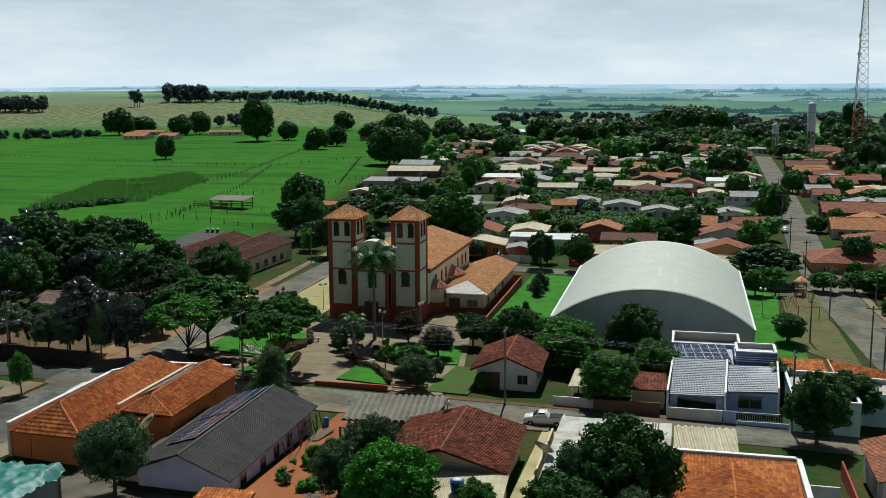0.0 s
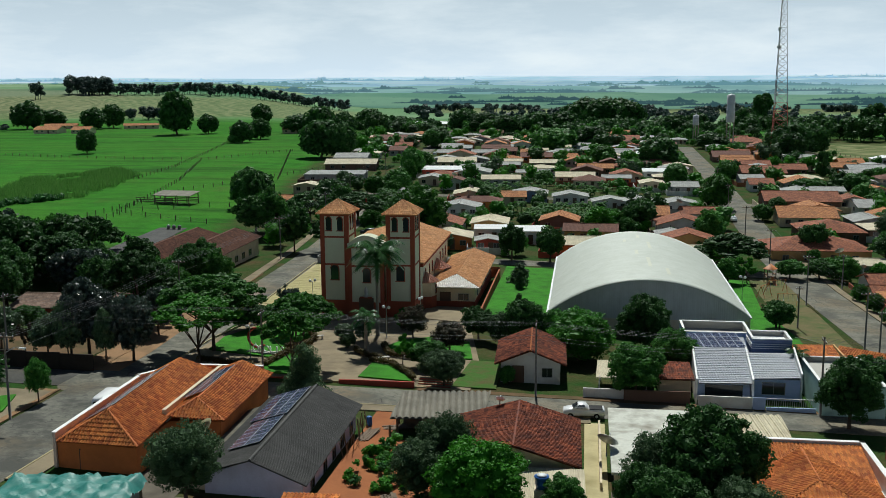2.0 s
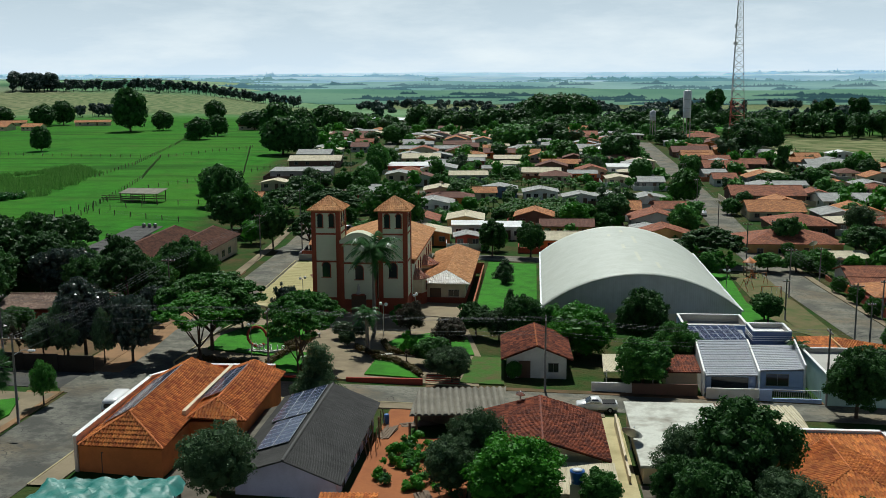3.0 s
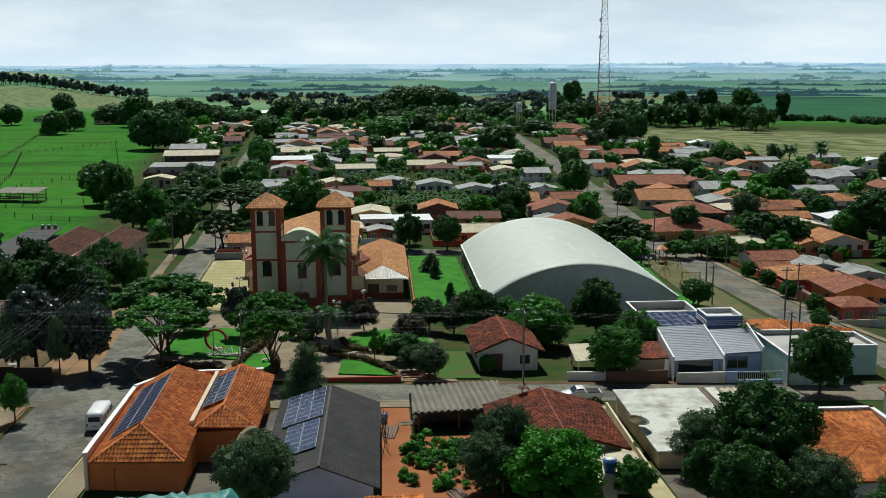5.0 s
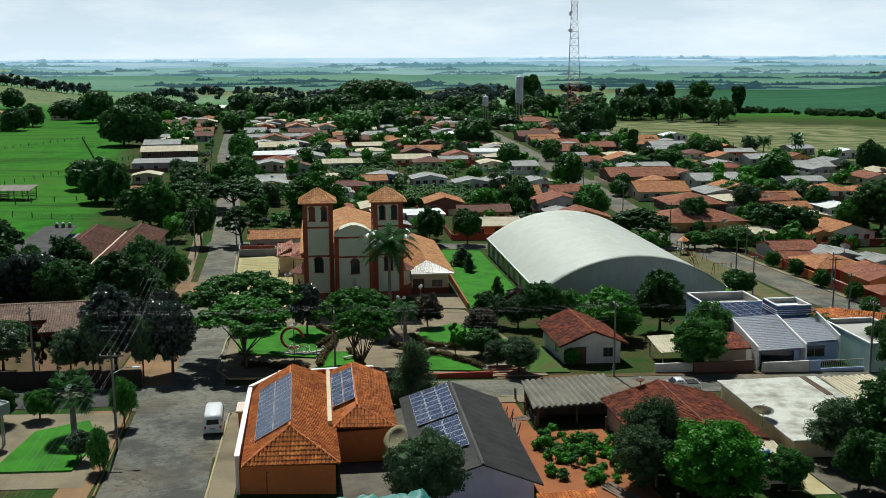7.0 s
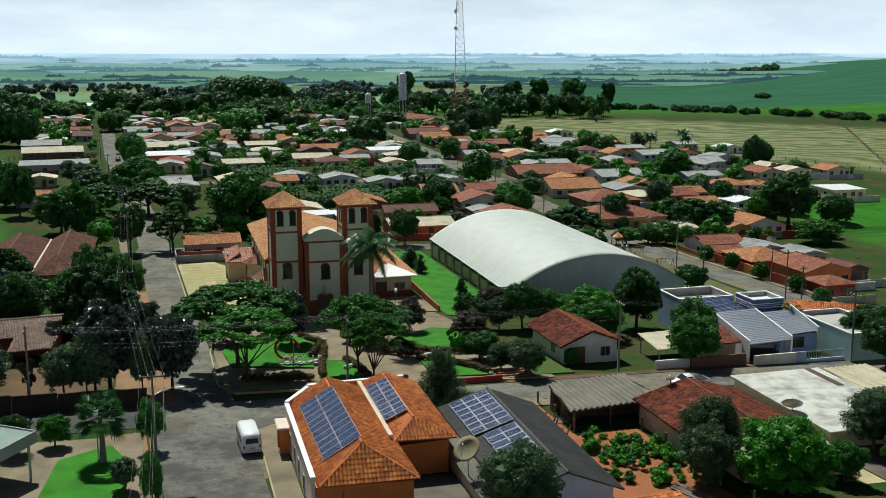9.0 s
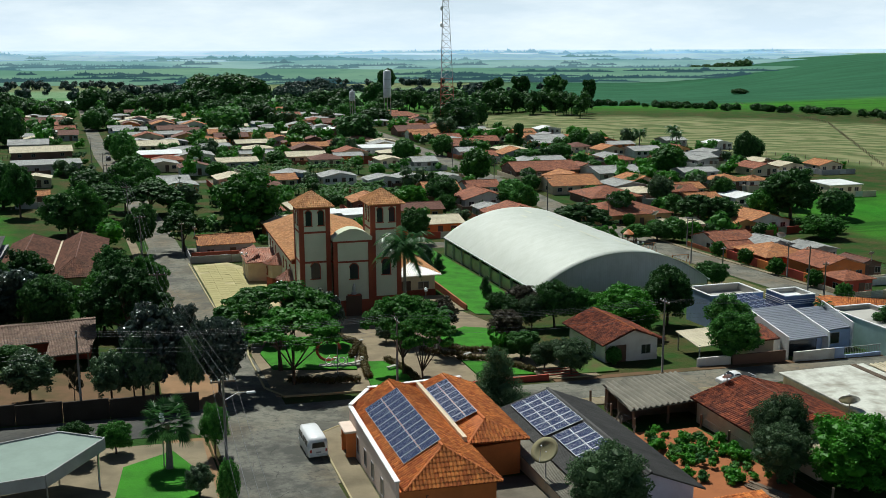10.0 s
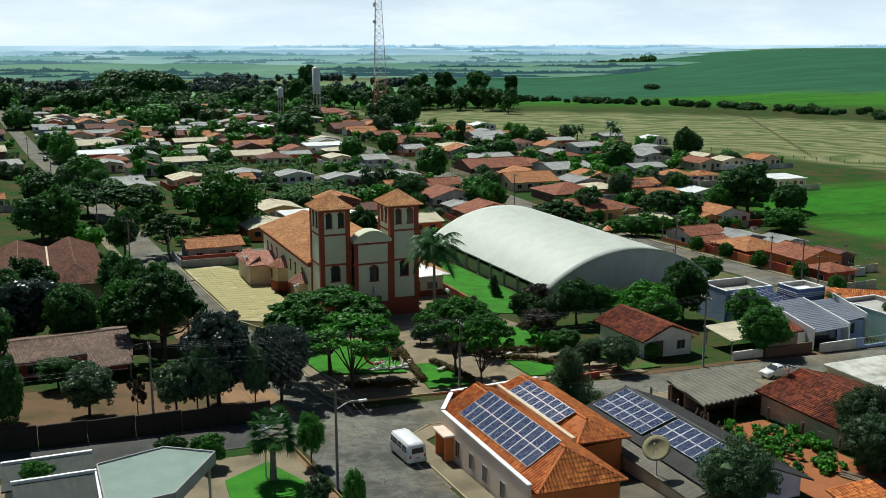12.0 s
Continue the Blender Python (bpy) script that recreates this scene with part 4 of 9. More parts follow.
def woods(name, spots, mat, label, leaves=260, size=0.14):
    """Far woodland, one mesh of many small leafy crowns: (x, y, height, width)."""
    rng = np.random.default_rng(len(spots))
    V, F = [], []
    for x, y, h, w in spots:
        z = ground_z(x, y)
        lobes = []
        for k in range(7):
            a, r = rng.random() * 6.283, 0.30 * w * math.sqrt(rng.random())
            lobes.append((x + r * math.cos(a), y + r * math.sin(a), z + h * (0.26 + 0.52 * rng.random()), w * (0.17 + 0.10 * rng.random())))
        v, f = leaf_cloud(rng, lobes, leaves, size * w * 0.5, 0.2)
        k0 = len(V)
        V += v
        F += [tuple(k0 + i for i in q) for q in f]
        k0 = len(V)
        t = w * 0.035
        V += [(x - t, y, z - 1), (x + t, y, z - 1), (x, y + t, z - 1), (x, y, z + h * 0.6)]
        F += [(k0, k0 + 1, k0 + 3), (k0 + 1, k0 + 2, k0 + 3), (k0 + 2, k0, k0 + 3)]
    return tagged(new(name, mesh_of(name, V, F, mat)), label, "woods", kind="stuff")


def polar(deg, d):
    a = math.radians(deg)
    return d * math.sin(a), -140 + d * math.cos(a)


rng = np.random.default_rng(5)
# belt behind the town
spots = []
for i in range(120):
    a = -13 + 24 * rng.random()
    d = 640 + 170 * rng.random()
    tall = noise.noise(Vector((a * 0.55, d * 0.01, 0)))
    spots.append((*polar(a, d), (5.5 + 3.5 * rng.random() + 8 * max(0.0, tall)) * (0.6 + 0.4 * smooth(-7, -1, a)), 10 + 8 * rng.random()))
for i in range(58):
    a = 11 + 11.5 * i / 57
    spots.append((*polar(a + rng.normal() * 0.12, 690 + 22 * rng.normal() - 4 * (a - 11)), 12 + 6 * rng.random(), 9 + 5 * rng.random()))
woods("far_woods", spots, LEAF["dark"], "dark belt of trees behind the town")
# windbreak on the left ridge
spots = []
for i in range(120):
    a = -26.5 + 14.2 * i / 119
    spots.append((*polar(a + rng.normal() * 0.06, 1500 + rng.normal() * 14), 14 + 7 * rng.random(), 9 + 5 * rng.random()))
for i in range(34):
    spots.append((*polar(-27.2 + 2.1 * rng.random(), 1490 + 50 * rng.random()), 25 + 6 * rng.random(), 15 + 4 * rng.random()))
for i in range(3):
    spots.append((*polar(-28.75 + 0.12 * i, 1400 + 20 * rng.random()), 24 + 5 * rng.random(), 13 + 4 * rng.random()))
for i in range(40):
    spots.append((*polar(-36.5 + 3.2 * rng.random(), 1290 + 60 * rng.random()), 15 + 7 * rng.random(), 13 + 5 * rng.random()))
for i in range(22):
    spots.append((*polar(-23.6 + 1.9 * rng.random(), 900 + 40 * rng.random()), 10 + 4 * rng.random(), 6 + 3 * rng.random()))
for i in range(26):
    spots.append((*polar(-34.8 + 5.5 * rng.random(), 755 + 14 * rng.normal()), 3.5 + 4 * rng.random(), 6 + 4 * rng.random()))
woods("windbreak_trees", spots, LEAF["hazed"], "long windbreak of tall trees on the ridge")
# hedge and copse on the right
spots = []
for i in range(150):
    a = 20 + 27 * rng.random()
    d = 790 - 9.5 * (a - 22) + rng.normal() * 9
    if noise.noise(Vector((a * 0.9, 0, 0))) > -0.5:
        spots.append((*polar(a, d), 2.2 + 2.6 * rng.random(), 5 + 5 * rng.random()))
for i in range(46):
    spots.append((*polar(29.3 + 3.2 * rng.random(), 1800 + 120 * rng.random()), 17 + 6 * rng.random(), 18 + 6 * rng.random()))
woods("field_hedge", spots, LEAF["dark"], "dark hedgerow and copse among the fields")
# scattered trees over the far farmland
spots = []
for i in range(26):
    a0, d0 = -9 + 29 * rng.random(), 1000 + 700 * rng.random()
    da = 1.5 + 3.5 * rng.random()
    for k in range(int(5 + 12 * rng.random())):
        spots.append((*polar(a0 + da * rng.random(), d0 + 20 * rng.normal()), 7 + 7 * rng.random(), 9 + 9 * rng.random()))
for i in range(48):
    spots.append((*polar(-10 + 32 * rng.random(), 880 + 800 * rng.random()), 7 + 5 * rng.random(), 9 + 6 * rng.random()))
woods("distant_trees", spots, LEAF["hazed"], "scattered lines of trees over distant farmland", 90, 0.24)
# tall grass belt and reeds in the meadow: a strip between a near and a far edge
def reeds(name, near_edge, far_edge, n, label):
    rng = np.random.default_rng(n)
    V, F = [], []
    for _ in range(n):
        k, w = rng.random() * (len(near_edge) - 1), rng.random() ** 0.8
        i, f = int(k), k - int(k)
        a = [near_edge[i][q] + (near_edge[i + 1][q] - near_edge[i][q]) * f for q in (0, 1)]
        b = [far_edge[i][q] + (far_edge[i + 1][q] - far_edge[i][q]) * f for q in (0, 1)]
        x, y = a[0] + (b[0] - a[0]) * w + rng.normal() * 1.2, a[1] + (b[1] - a[1]) * w + rng.normal() * 1.2
        patchy = noise.noise(Vector((x * 0.07, y * 0.07, 5)))
        if patchy < -0.28 and w > 0.12:
            continue
        z, h = ground_z(x, y), (1.0 + 0.9 * rng.random()) * (1.0 + 0.6 * patchy) * (1.25 if w < 0.12 else 1.0)
        for q in range(5):
            t = rng.random() * 6.283
            ox, oy = 0.5 * rng.normal(), 0.5 * rng.normal()
            dx, dy, lean = 0.14 * math.cos(t), 0.14 * math.sin(t), 0.45 * rng.normal()
            k0 = len(V)
            V += [(x + ox - dx, y + oy - dy, z - 0.1), (x + ox + dx, y + oy + dy, z - 0.1), (x + ox + lean, y + oy + 0.4 * rng.normal(), z + h * (0.7 + 0.5 * rng.random()))]
            F.append((k0, k0 + 1, k0 + 2))
    return tagged(new(name, mesh_of(name, V, F, LEAF["reed"])), label, "tall grass", kind="stuff")


LEAF["reed"] = leaf_mat("leaves_reed", (0.085, 0.230, 0.040), (0.180, 0.360, 0.085), 0.6)
reeds("tall_grass", [(-131, 97), (-124, 127), (-117, 136), (-126, 176), (-131, 205)], [(-147, 139), (-156, 166), (-164, 192), (-154, 208), (-148, 226)], 5200, "broad band of tall reeds and grass across the meadow")
woods("tall_grass", [(-131 + 2 * rng.normal() + 7 * k, 100 + 34 * k + 2 * rng.normal(), 1.1 + 0.7 * rng.random(), 2.0 + 1.6 * rng.random()) for k in rng.random(70)], LEAF["crop"], "dark shrubs along the edge of the reeds", 60, 0.22)


# ---- houses of the town ----
def house(form, roof, wall, x, y, w, note="", d=None, h=2.6, rz=None, along=None):
    """A one-storey house: x, y is the middle of its front, on the side of -y."""
    rng = random.Random(int(x * 13 + y * 7))
    w = max(4.0, min(w, 26.0))
    d = d or min(14.0, max(5.5, w * rng.uniform(0.75, 1.1)))
    tilt = rz if rz is not None else (math.degrees(math.atan2(0.07, 1)) if x < 20 else 0) + rng.uniform(-2, 2)
    z = min(ground_z(x - w / 2, y), ground_z(x + w / 2, y), ground_z(x, y + d)) + 0.15
    names = {"tile": "dark red clay tile", "tilelight": "orange clay tile", "grey": "grey fibre-cement", "white": "white sheet", "brown": "dark brown tile", "cream": "cream fibre-cement"}
    flat = form == "flat"
    lab = note or f"{wall} rendered house with a {'flat ' if flat else ''}{names.get(roof, roof)} roof"
    root = thing("house", x, y, z, tilt, lab, "house")
    along = along or ("y" if (w < 13 and rng.random() < 0.65) else "x")
    pitch = 0.30 if roof in ("tile", "tilelight", "brown") else 0.20
    o = 0.5
    hz = ground_z(x, y) + h - z
    wm = WALLS[wall]
    rm = M[roof]
    if flat:
        part("wall", wall_mesh(w, d, hz + 0.25), wm, root)
        bm = slab_roof([(-w / 2 - 0.3, -0.3, hz + 0.42), (w / 2 + 0.3, -0.3, hz + 0.42), (w / 2 + 0.3, d + 0.3, hz + 0.62), (-w / 2 - 0.3, d + 0.3, hz + 0.62)], 0.18)
        part("roof", bm, rm, root)
    elif form == "hip":
        part("wall", wall_mesh(w, d, hz), wm, root)
        run = min(w, d) / 2 + o
        rise = run * pitch
        a, b, c, e = (-w / 2 - o, -o, hz), (w / 2 + o, -o, hz), (w / 2 + o, d + o, hz), (-w / 2 - o, d + o, hz)
        if w >= d:
            r0, r1 = (-w / 2 - o + run, d / 2, hz + rise), (w / 2 + o - run, d / 2, hz + rise)
            quads = [(a, b, r1, r0), (c, e, r0, r1), (b, c, r1), (e, a, r0)]
        else:
            r0, r1 = (0, -o + run, hz + rise), (0, d + o - run, hz + rise)
            quads = [(b, c, r1, r0), (e, a, r0, r1), (a, b, r0), (c, e, r1)]
        for q in quads:
            part("roof_slope", slab_roof(q), rm, root)
        part("ridge_cap", tube([r0, r1], [0.12, 0.12], 6), rm, root)
    else:
        if along == "y":
            rise = (w / 2 + o) * pitch
            part("wall", wall_mesh(w, d, hz, rise - o * pitch - 0.05, "y"), wm, root)
            l = [(-w / 2 - o, -o, hz - 0.02), (0, -o, hz + rise), (0, d + o, hz + rise), (-w / 2 - o, d + o, hz - 0.02)]
            part("roof_slope", slab_roof([l[3], l[0], l[1], l[2]]), rm, root)
            part("roof_slope", slab_roof([(w / 2 + o, -o, hz - 0.02), (w / 2 + o, d + o, hz - 0.02), l[2], l[1]]), rm, root)
            part("ridge_cap", tube([l[1], l[2]], [0.11, 0.11], 6), rm, root)
        else:
            rise = (d / 2 + o) * pitch
            part("wall", wall_mesh(w, d, hz, rise - o * pitch - 0.05, "x"), wm, root)
            a, b = (-w / 2 - o, -o, hz - 0.02), (w / 2 + o, -o, hz - 0.02)
            r0, r1 = (-w / 2 - o, d / 2, hz + rise), (w / 2 + o, d / 2, hz + rise)
            part("roof_slope", slab_roof([a, b, r1, r0]), rm, root)
            part("roof_slope", slab_roof([(w / 2 + o, d + o, hz - 0.02), (-w / 2 - o, d + o, hz - 0.02), r0, r1]), rm, root)
            part("ridge_cap", tube([r0, r1], [0.11, 0.11], 6), rm, root)
    if y < 260 and rng.random() < 0.6:
        fy = -rng.uniform(2.6, 4.0)
        gw = part("garden_wall", box(-w / 2 - 2, fy, -0.8, w * 0.05, fy + 0.15, 1.45), WALLS[rng.choice(("white", "cream", "grey", "red", "brown", "brick"))], root)
        part("garden_wall", box(w * 0.05 + 2.4, fy, -0.8, w / 2 + 2, fy + 0.15, 1.45), gw.data.materials[0], root)
        part("gate", box(w * 0.05 + 0.05, fy + 0.04, -0.1, w * 0.05 + 2.35, fy + 0.09, 1.4), M["steel"], root)
        part("garden_wall", box(-w / 2 - 2, fy + 0.15, -0.8, -w / 2 - 1.85, d * 0.9, 1.6), gw.data.materials[0], root)
    door(root, w * 0.12, 0, 0.0, 0.95, 2.05)
    for k in ((-0.3, 0.36) if w < 10 else (-0.36, -0.14, 0.34)):
        window(root, w * k, 0, 0.95, 1.2, 1.0)
    if y < 170:
        window(root, -w / 2, d * 0.35, 0.95, 1.2, 1.0, "-x")
        window(root, w / 2, d * 0.4, 0.95, 1.2, 1.0, "x")
    return root


# ---- church ----
def arch_outline(w, h, n=8):
    """Half-width outline of a round-headed opening, foot at 0."""
    pts = [(-w / 2, 0), (w / 2, 0)]
    for k in range(n + 1):
        a = math.pi * k / n
        pts.append((w / 2 * math.cos(a), h - w / 2 + w / 2 * math.sin(a)))
    return pts


def arch_window(parent, x, y, z, w, h, face="-y"):
    """A dark round-headed window set in a moulded surround."""
    rz = {"-y": 0, "x": 90, "-x": -90, "y": 180}[face]
    bm = bmesh.new()
    inner, outer = arch_outline(w, h), arch_outline(w + 0.24, h + 0.12)
    for a, b in zip(inner[1:], inner[2:]):
        i = inner.index(a)
        o0, o1 = outer[i], outer[i + 1]
        q = [bm.verts.new((p[0], dy, p[1])) for dy in (-0.08, 0.03) for p in (a, b, o1, o0)]
        for f in ((3, 2, 1, 0), (0, 1, 5, 4), (2, 3, 7, 6)):
            bm.faces.new([q[k] for k in f])
    add_box(bm, -w / 2 - 0.16, -0.10, -0.12, w / 2 + 0.16, 0.03, 0.0)
    ob = part("window", bm, WALLS["dark_red"], parent)
    ob.matrix_basis = pose(x, y, z, 0, 0, rz)
    bm = bmesh.new()
    bm.faces.new([bm.verts.new((p[0], -0.015, p[1])) for p in inner])
    add_box(bm, -0.03, -0.05, 0, 0.03, -0.01, h - 0.05)
    for k in (0.3, 0.6):
        add_box(bm, -w / 2, -0.045, h * k, w / 2, -0.012, h * k + 0.05)
    part("pane", bm, M["glass"], ob)
    return ob


church = thing("church", 0, 0, 0, 0, "pale green church with dark red pilasters and twin tiled towers", "church")
GZ = 1.2
CH, RED = WALLS["church"], WALLS["dark_red"]
ROOF = M["tile_church"]


def tower(cx):
    x0, x1, y0, y1, top = cx - 2.05, cx + 2.05, 0.2, 5.2, 17.0
    t = part("tower", box(x0, y0, GZ - 0.6, x1, y1, top), CH, church)
    part("base", box(x0 - 0.08, y0 - 0.08, GZ - 0.6, x1 + 0.08, y1 + 0.08, 3.9), RED, t, "dark red plinth")
    for px, py in ((x0, y0), (x1, y0), (x0, y1), (x1, y1)):
        sx, sy = (1 if px == x0 else -1), (1 if py == y0 else -1)
        ax, bx = sorted((px - 0.1 * sx, px + 0.55 * sx))
        ay, by = sorted((py - 0.1 * sy, py + 0.55 * sy))
        part("pilaster", box(ax, ay, 3.8, bx, by, top - 0.02), RED, t, "dark red corner pilaster")
    for z in (9.35, 13.5, 16.75):
        part("band", box(x0 - 0.07, y0 - 0.07, z - 0.14, x1 + 0.07, y1 + 0.07, z + 0.12), RED, t, "dark red string course")
    for px in (cx - 0.85, cx + 0.85):
        arch_window(t, px, y0, 14.45, 0.78, 2.05)
        arch_window(t, px, y1, 14.45, 0.78, 2.05, "y")
    for py in (1.9, 3.6):
        arch_window(t, x0, py, 14.45, 0.70, 2.05, "-x")
        arch_window(t, x1, py, 14.45, 0.70, 2.05, "x")
    arch_window(t, cx - 0.05, y0, 7.0, 1.2, 2.25)
    e = 0.6
    c = [(x0 - e, y0 - e, top), (x1 + e, y0 - e, top), (x1 + e, y1 + e, top), (x0 - e, y1 + e, top)]
    apex = (cx, (y0 + y1) / 2, 18.9)
    for i in range(4):
        part("roof_slope", slope([c[i], c[(i + 1) % 4], apex]), ROOF, t)
        ridge(t, c[i], apex, ROOF, 0.10)
    part("finial", lathe([(0.16, 18.85), (0.10, 19.05), (0.16, 19.2), (0.02, 19.4)], 8), RED, t)


tower(-5.0)
tower(5.0)
# middle bay, standing forward, with a waved gable
bm = bmesh.new()
wave = [(-2.75, GZ - 0.6), (2.75, GZ - 0.6), (2.75, 12.55), (2.35, 12.75), (1.9, 13.2), (1.2, 13.55), (0.4, 13.78), (-0.4, 13.78), (-1.2, 13.55), (-1.9, 13.2), (-2.35, 12.75), (-2.75, 12.55)]
front = [bm.verts.new((x, -1.0, z)) for x, z in wave]
back = [bm.verts.new((x, 1.2, z)) for x, z in wave]
bm.faces.new(front)
bm.faces.new(back[::-1])
for i in range(len(wave)):
    j = (i + 1) % len(wave)
    bm.faces.new((front[j], front[i], back[i], back[j]))
bay = part("front_bay", bm, CH, church)
bm = bmesh.new()
crest = wave[2:]
for (ax, az), (bx, bz) in zip(crest, crest[1:]):
    v = [bm.verts.new(p) for p in ((ax, -1.12, az), (bx, -1.12, bz), (bx, 1.25, bz), (ax, 1.25, az), (ax, -1.12, az + 0.16), (bx, -1.12, bz + 0.16), (bx, 1.25, bz + 0.16), (ax, 1.25, az + 0.16))]
    for f in ((0, 1, 5, 4), (4, 5, 6, 7), (2, 3, 7, 6), (0, 3, 2, 1)):
        bm.faces.new([v[k] for k in f])
bmesh.ops.remove_doubles(bm, verts=bm.verts[:], dist=0.001)
part("coping", bm, CH, bay, "cream moulded coping")
for z in (9.35, 12.15):
    part("band", box(-2.83, -1.08, z - 0.13, 2.83, 0.2, z + 0.12), RED, bay, "dark red string course")
for x in (-2.45, 2.45):
    part("pilaster", box(x - 0.3, -1.12, GZ - 0.6, x + 0.3, 0.0, 12.1), RED, bay, "dark red pilaster")
part("base", box(-2.8, -1.1, GZ - 0.6, 2.8, 0.1, 3.9), RED, bay, "dark red plinth")
arch_window(bay, 0.1, -1.0, 6.9, 1.15, 2.15)
part("door", box(-1.1, -1.18, GZ, 1.1, -1.05, 4.6), M["door"], bay, "dark wooden double door")
part("statue", lathe([(0.35, 4.7), (0.4, 5.0), (0.2, 5.05), (0.26, 5.5), (0.22, 5.9), (0.12, 6.0), (0.14, 6.2), (0.02, 6.32)], 10), M["concrete"], bay).matrix_basis = pose(0, -1.25, 0)
part("ledge", box(-0.9, -1.6, 4.6, 0.9, -1.0, 4.75), RED, bay)
# nave
nv = part("nave", wall_mesh(14.2, 31.0, 8.9, 1.9, "y"), CH, church)
nv.matrix_basis = pose(0, 5.2, 0)
EA, RI = 8.95, 11.15
for sg in (-1, 1):
    a, b = (sg * 7.8, 4.9, EA - 0.15), (sg * 7.8, 36.7, EA - 0.15)
    r0, r1 = (0, 4.9, RI), (0, 36.7, RI)
    part("roof_slope", slope([b, a, r0, r1] if sg < 0 else [a, b, r1, r0]), ROOF, church)
    part("verge", box(sg * 7.35 - 0.22, 5.2, EA - 0.75, sg * 7.35 + 0.22, 36.4, EA - 0.2), RED, church, "dark red eaves band")
    part("base", box(sg * 7.1 - 0.1, 5.3, GZ - 0.6, sg * 7.1 + 0.1, 36.3, 3.2), RED, church, "dark red plinth")
    for y in (10.5, 14.5, 17.5, 26.5, 30.0, 33.0):
        arch_window(church, sg * 7.1, y, 5.4, 0.6, 1.6, "x" if sg > 0 else "-x")
ridge(church, (0, 4.9, RI + 0.03), (0, 36.7, RI + 0.03), ROOF)


def side_chapel(sx, y, r, top, apex):
    """Half an octagon with a tiled cap against the nave."""
    n = 4
    pts = [(sx * (7.0 + r * math.sin(math.pi * k / n) * 1.15), y - r * math.cos(math.pi * k / n)) for k in range(n + 1)]
    if sx < 0:
        pts = pts[::-1]
    ob = part("side_chapel", (lambda b: (add_prism(b, pts, GZ - 0.6, top), b)[1])(bmesh.new()), WALLS["cream"], church, "cream half-octagon side chapel")
    wide = [((px - sx * 7.0) * 1.06 + sx * 7.0, (py - y) * 1.06 + y) for px, py in pts]
    part("base", (lambda b: (add_prism(b, wide, GZ - 0.6, 3.0), b)[1])(bmesh.new()), RED, ob, "dark red plinth")
    eave = [((px - sx * 7.0) * 1.28 + sx * 7.0, (py - y) * 1.25 + y, top) for px, py in pts]
    tip = (sx * 7.25, y, apex)
    for a, b in zip(eave, eave[1:]):
        part("roof_slope", slope([a, b, tip]), M["tile_pink"], ob)
    arch_window(ob, sx * (7.0 + r * 1.15), y, 3.5, 0.55, 1.2, "x" if sx > 0 else "-x")


M["tile_pink"] = tile_mat("clay_tile_pink", (0.56, 0.26, 0.17), (0.44, 0.17, 0.11), (0.62, 0.50, 0.42), 0.45, 0.0)
for s in (-1, 1):
    side_chapel(s, 9.2, 1.7, 5.3, 6.7)
    side_chapel(s, 21.5, 1.9, 5.2, 6.7)
# low vestry behind the chapels
bm = wall_mesh(5.0, 9.0, 3.4, 0)
v = part("vestry", bm, WALLS["cream"], church)
v.matrix_basis = pose(-9.2, 26.0, GZ)
part("roof_slope", slope([(-12.1, 25.6, 4.5), (-6.9, 25.6, 4.5), (-6.9, 30.5, 5.9), (-12.1, 30.5, 5.9)]), M["tile_pink"], v).matrix_basis = v.matrix_basis.inverted()
part("roof_slope", slope([(-12.1, 35.4, 4.5), (-12.1, 25.6, 4.5), (-9.6, 27.5, 5.6), (-9.6, 35.4, 5.6)]), M["tile_pink"], v).matrix_basis = v.matrix_basis.inverted()

# ---- parish hall ----
hall = thing("parish_hall", 0, 0, 0, 0, "low cream hall with an orange tiled roof and white gable", "hall")
part("wall", box(8.6, 10.2, 0.3, 15.0, 37.5, 4.2), WALLS["cream"], hall)
part("base", box(8.5, 10.1, 0.3, 15.1, 37.6, 1.9), RED, hall, "dark red painted base")
hx0, hx1, hy0, hy1, he, hr = 7.7, 15.9, 9.3, 38.2, 4.25, 5.7
hm = (hx0 + hx1) / 2
part("roof_slope", slope([(hx0, hy1, he), (hx0, hy0, he), (hm, hy0 + 3.6, hr), (hm, hy1, hr)]), M["tile_church"], hall)
part("roof_slope", slope([(hx1, hy0, he), (hx1, hy1, he), (hm, hy1, hr), (hm, hy0 + 3.6, hr)]), M["tile_church"], hall)
part("roof_front", slope([(hx0, hy0, he), (hx1, hy0, he), (hm, hy0 + 3.6, hr)]), M["tile_white"], hall, "white painted tile hip")
ridge(hall, (hm, hy0 + 3.6, hr), (hm, hy1, hr), M["tile_church"])
window(hall, 13.2, 10.2, 2.1, 1.6, 1.0)
door(hall, 10.3, 10.2, 1.0, 1.6, 2.3)
window(hall, 15.0, 14.0, 2.1, 1.4, 1.0, "x")
window(hall, 15.0, 20.0, 2.1, 1.4, 1.0, "x")
window(hall, 15.0, 27.0, 2.1, 1.4, 1.0, "x")


# ---- sports hall ----
gym = thing("sports_hall", 0, 0, 0, 0, "large barrel-roofed sports hall of grey metal sheet", "sports hall")
X0, X1, Y0, Y1, EZ, AZ = 27.0, 55.4, -1.6, 44.5, 3.3, 8.35
mid, half = (X0 + X1) / 2, (X1 - X0) / 2
rad = (half ** 2 + (AZ - EZ) ** 2) / (2 * (AZ - EZ))
seg = 72


def arc(k, grow=0.0):
    a = (k / seg * 2 - 1) * math.asin(half / rad)
    return mid + (rad + grow) * math.sin(a), EZ + (rad + grow) * math.cos(a) - (rad - (AZ - EZ))


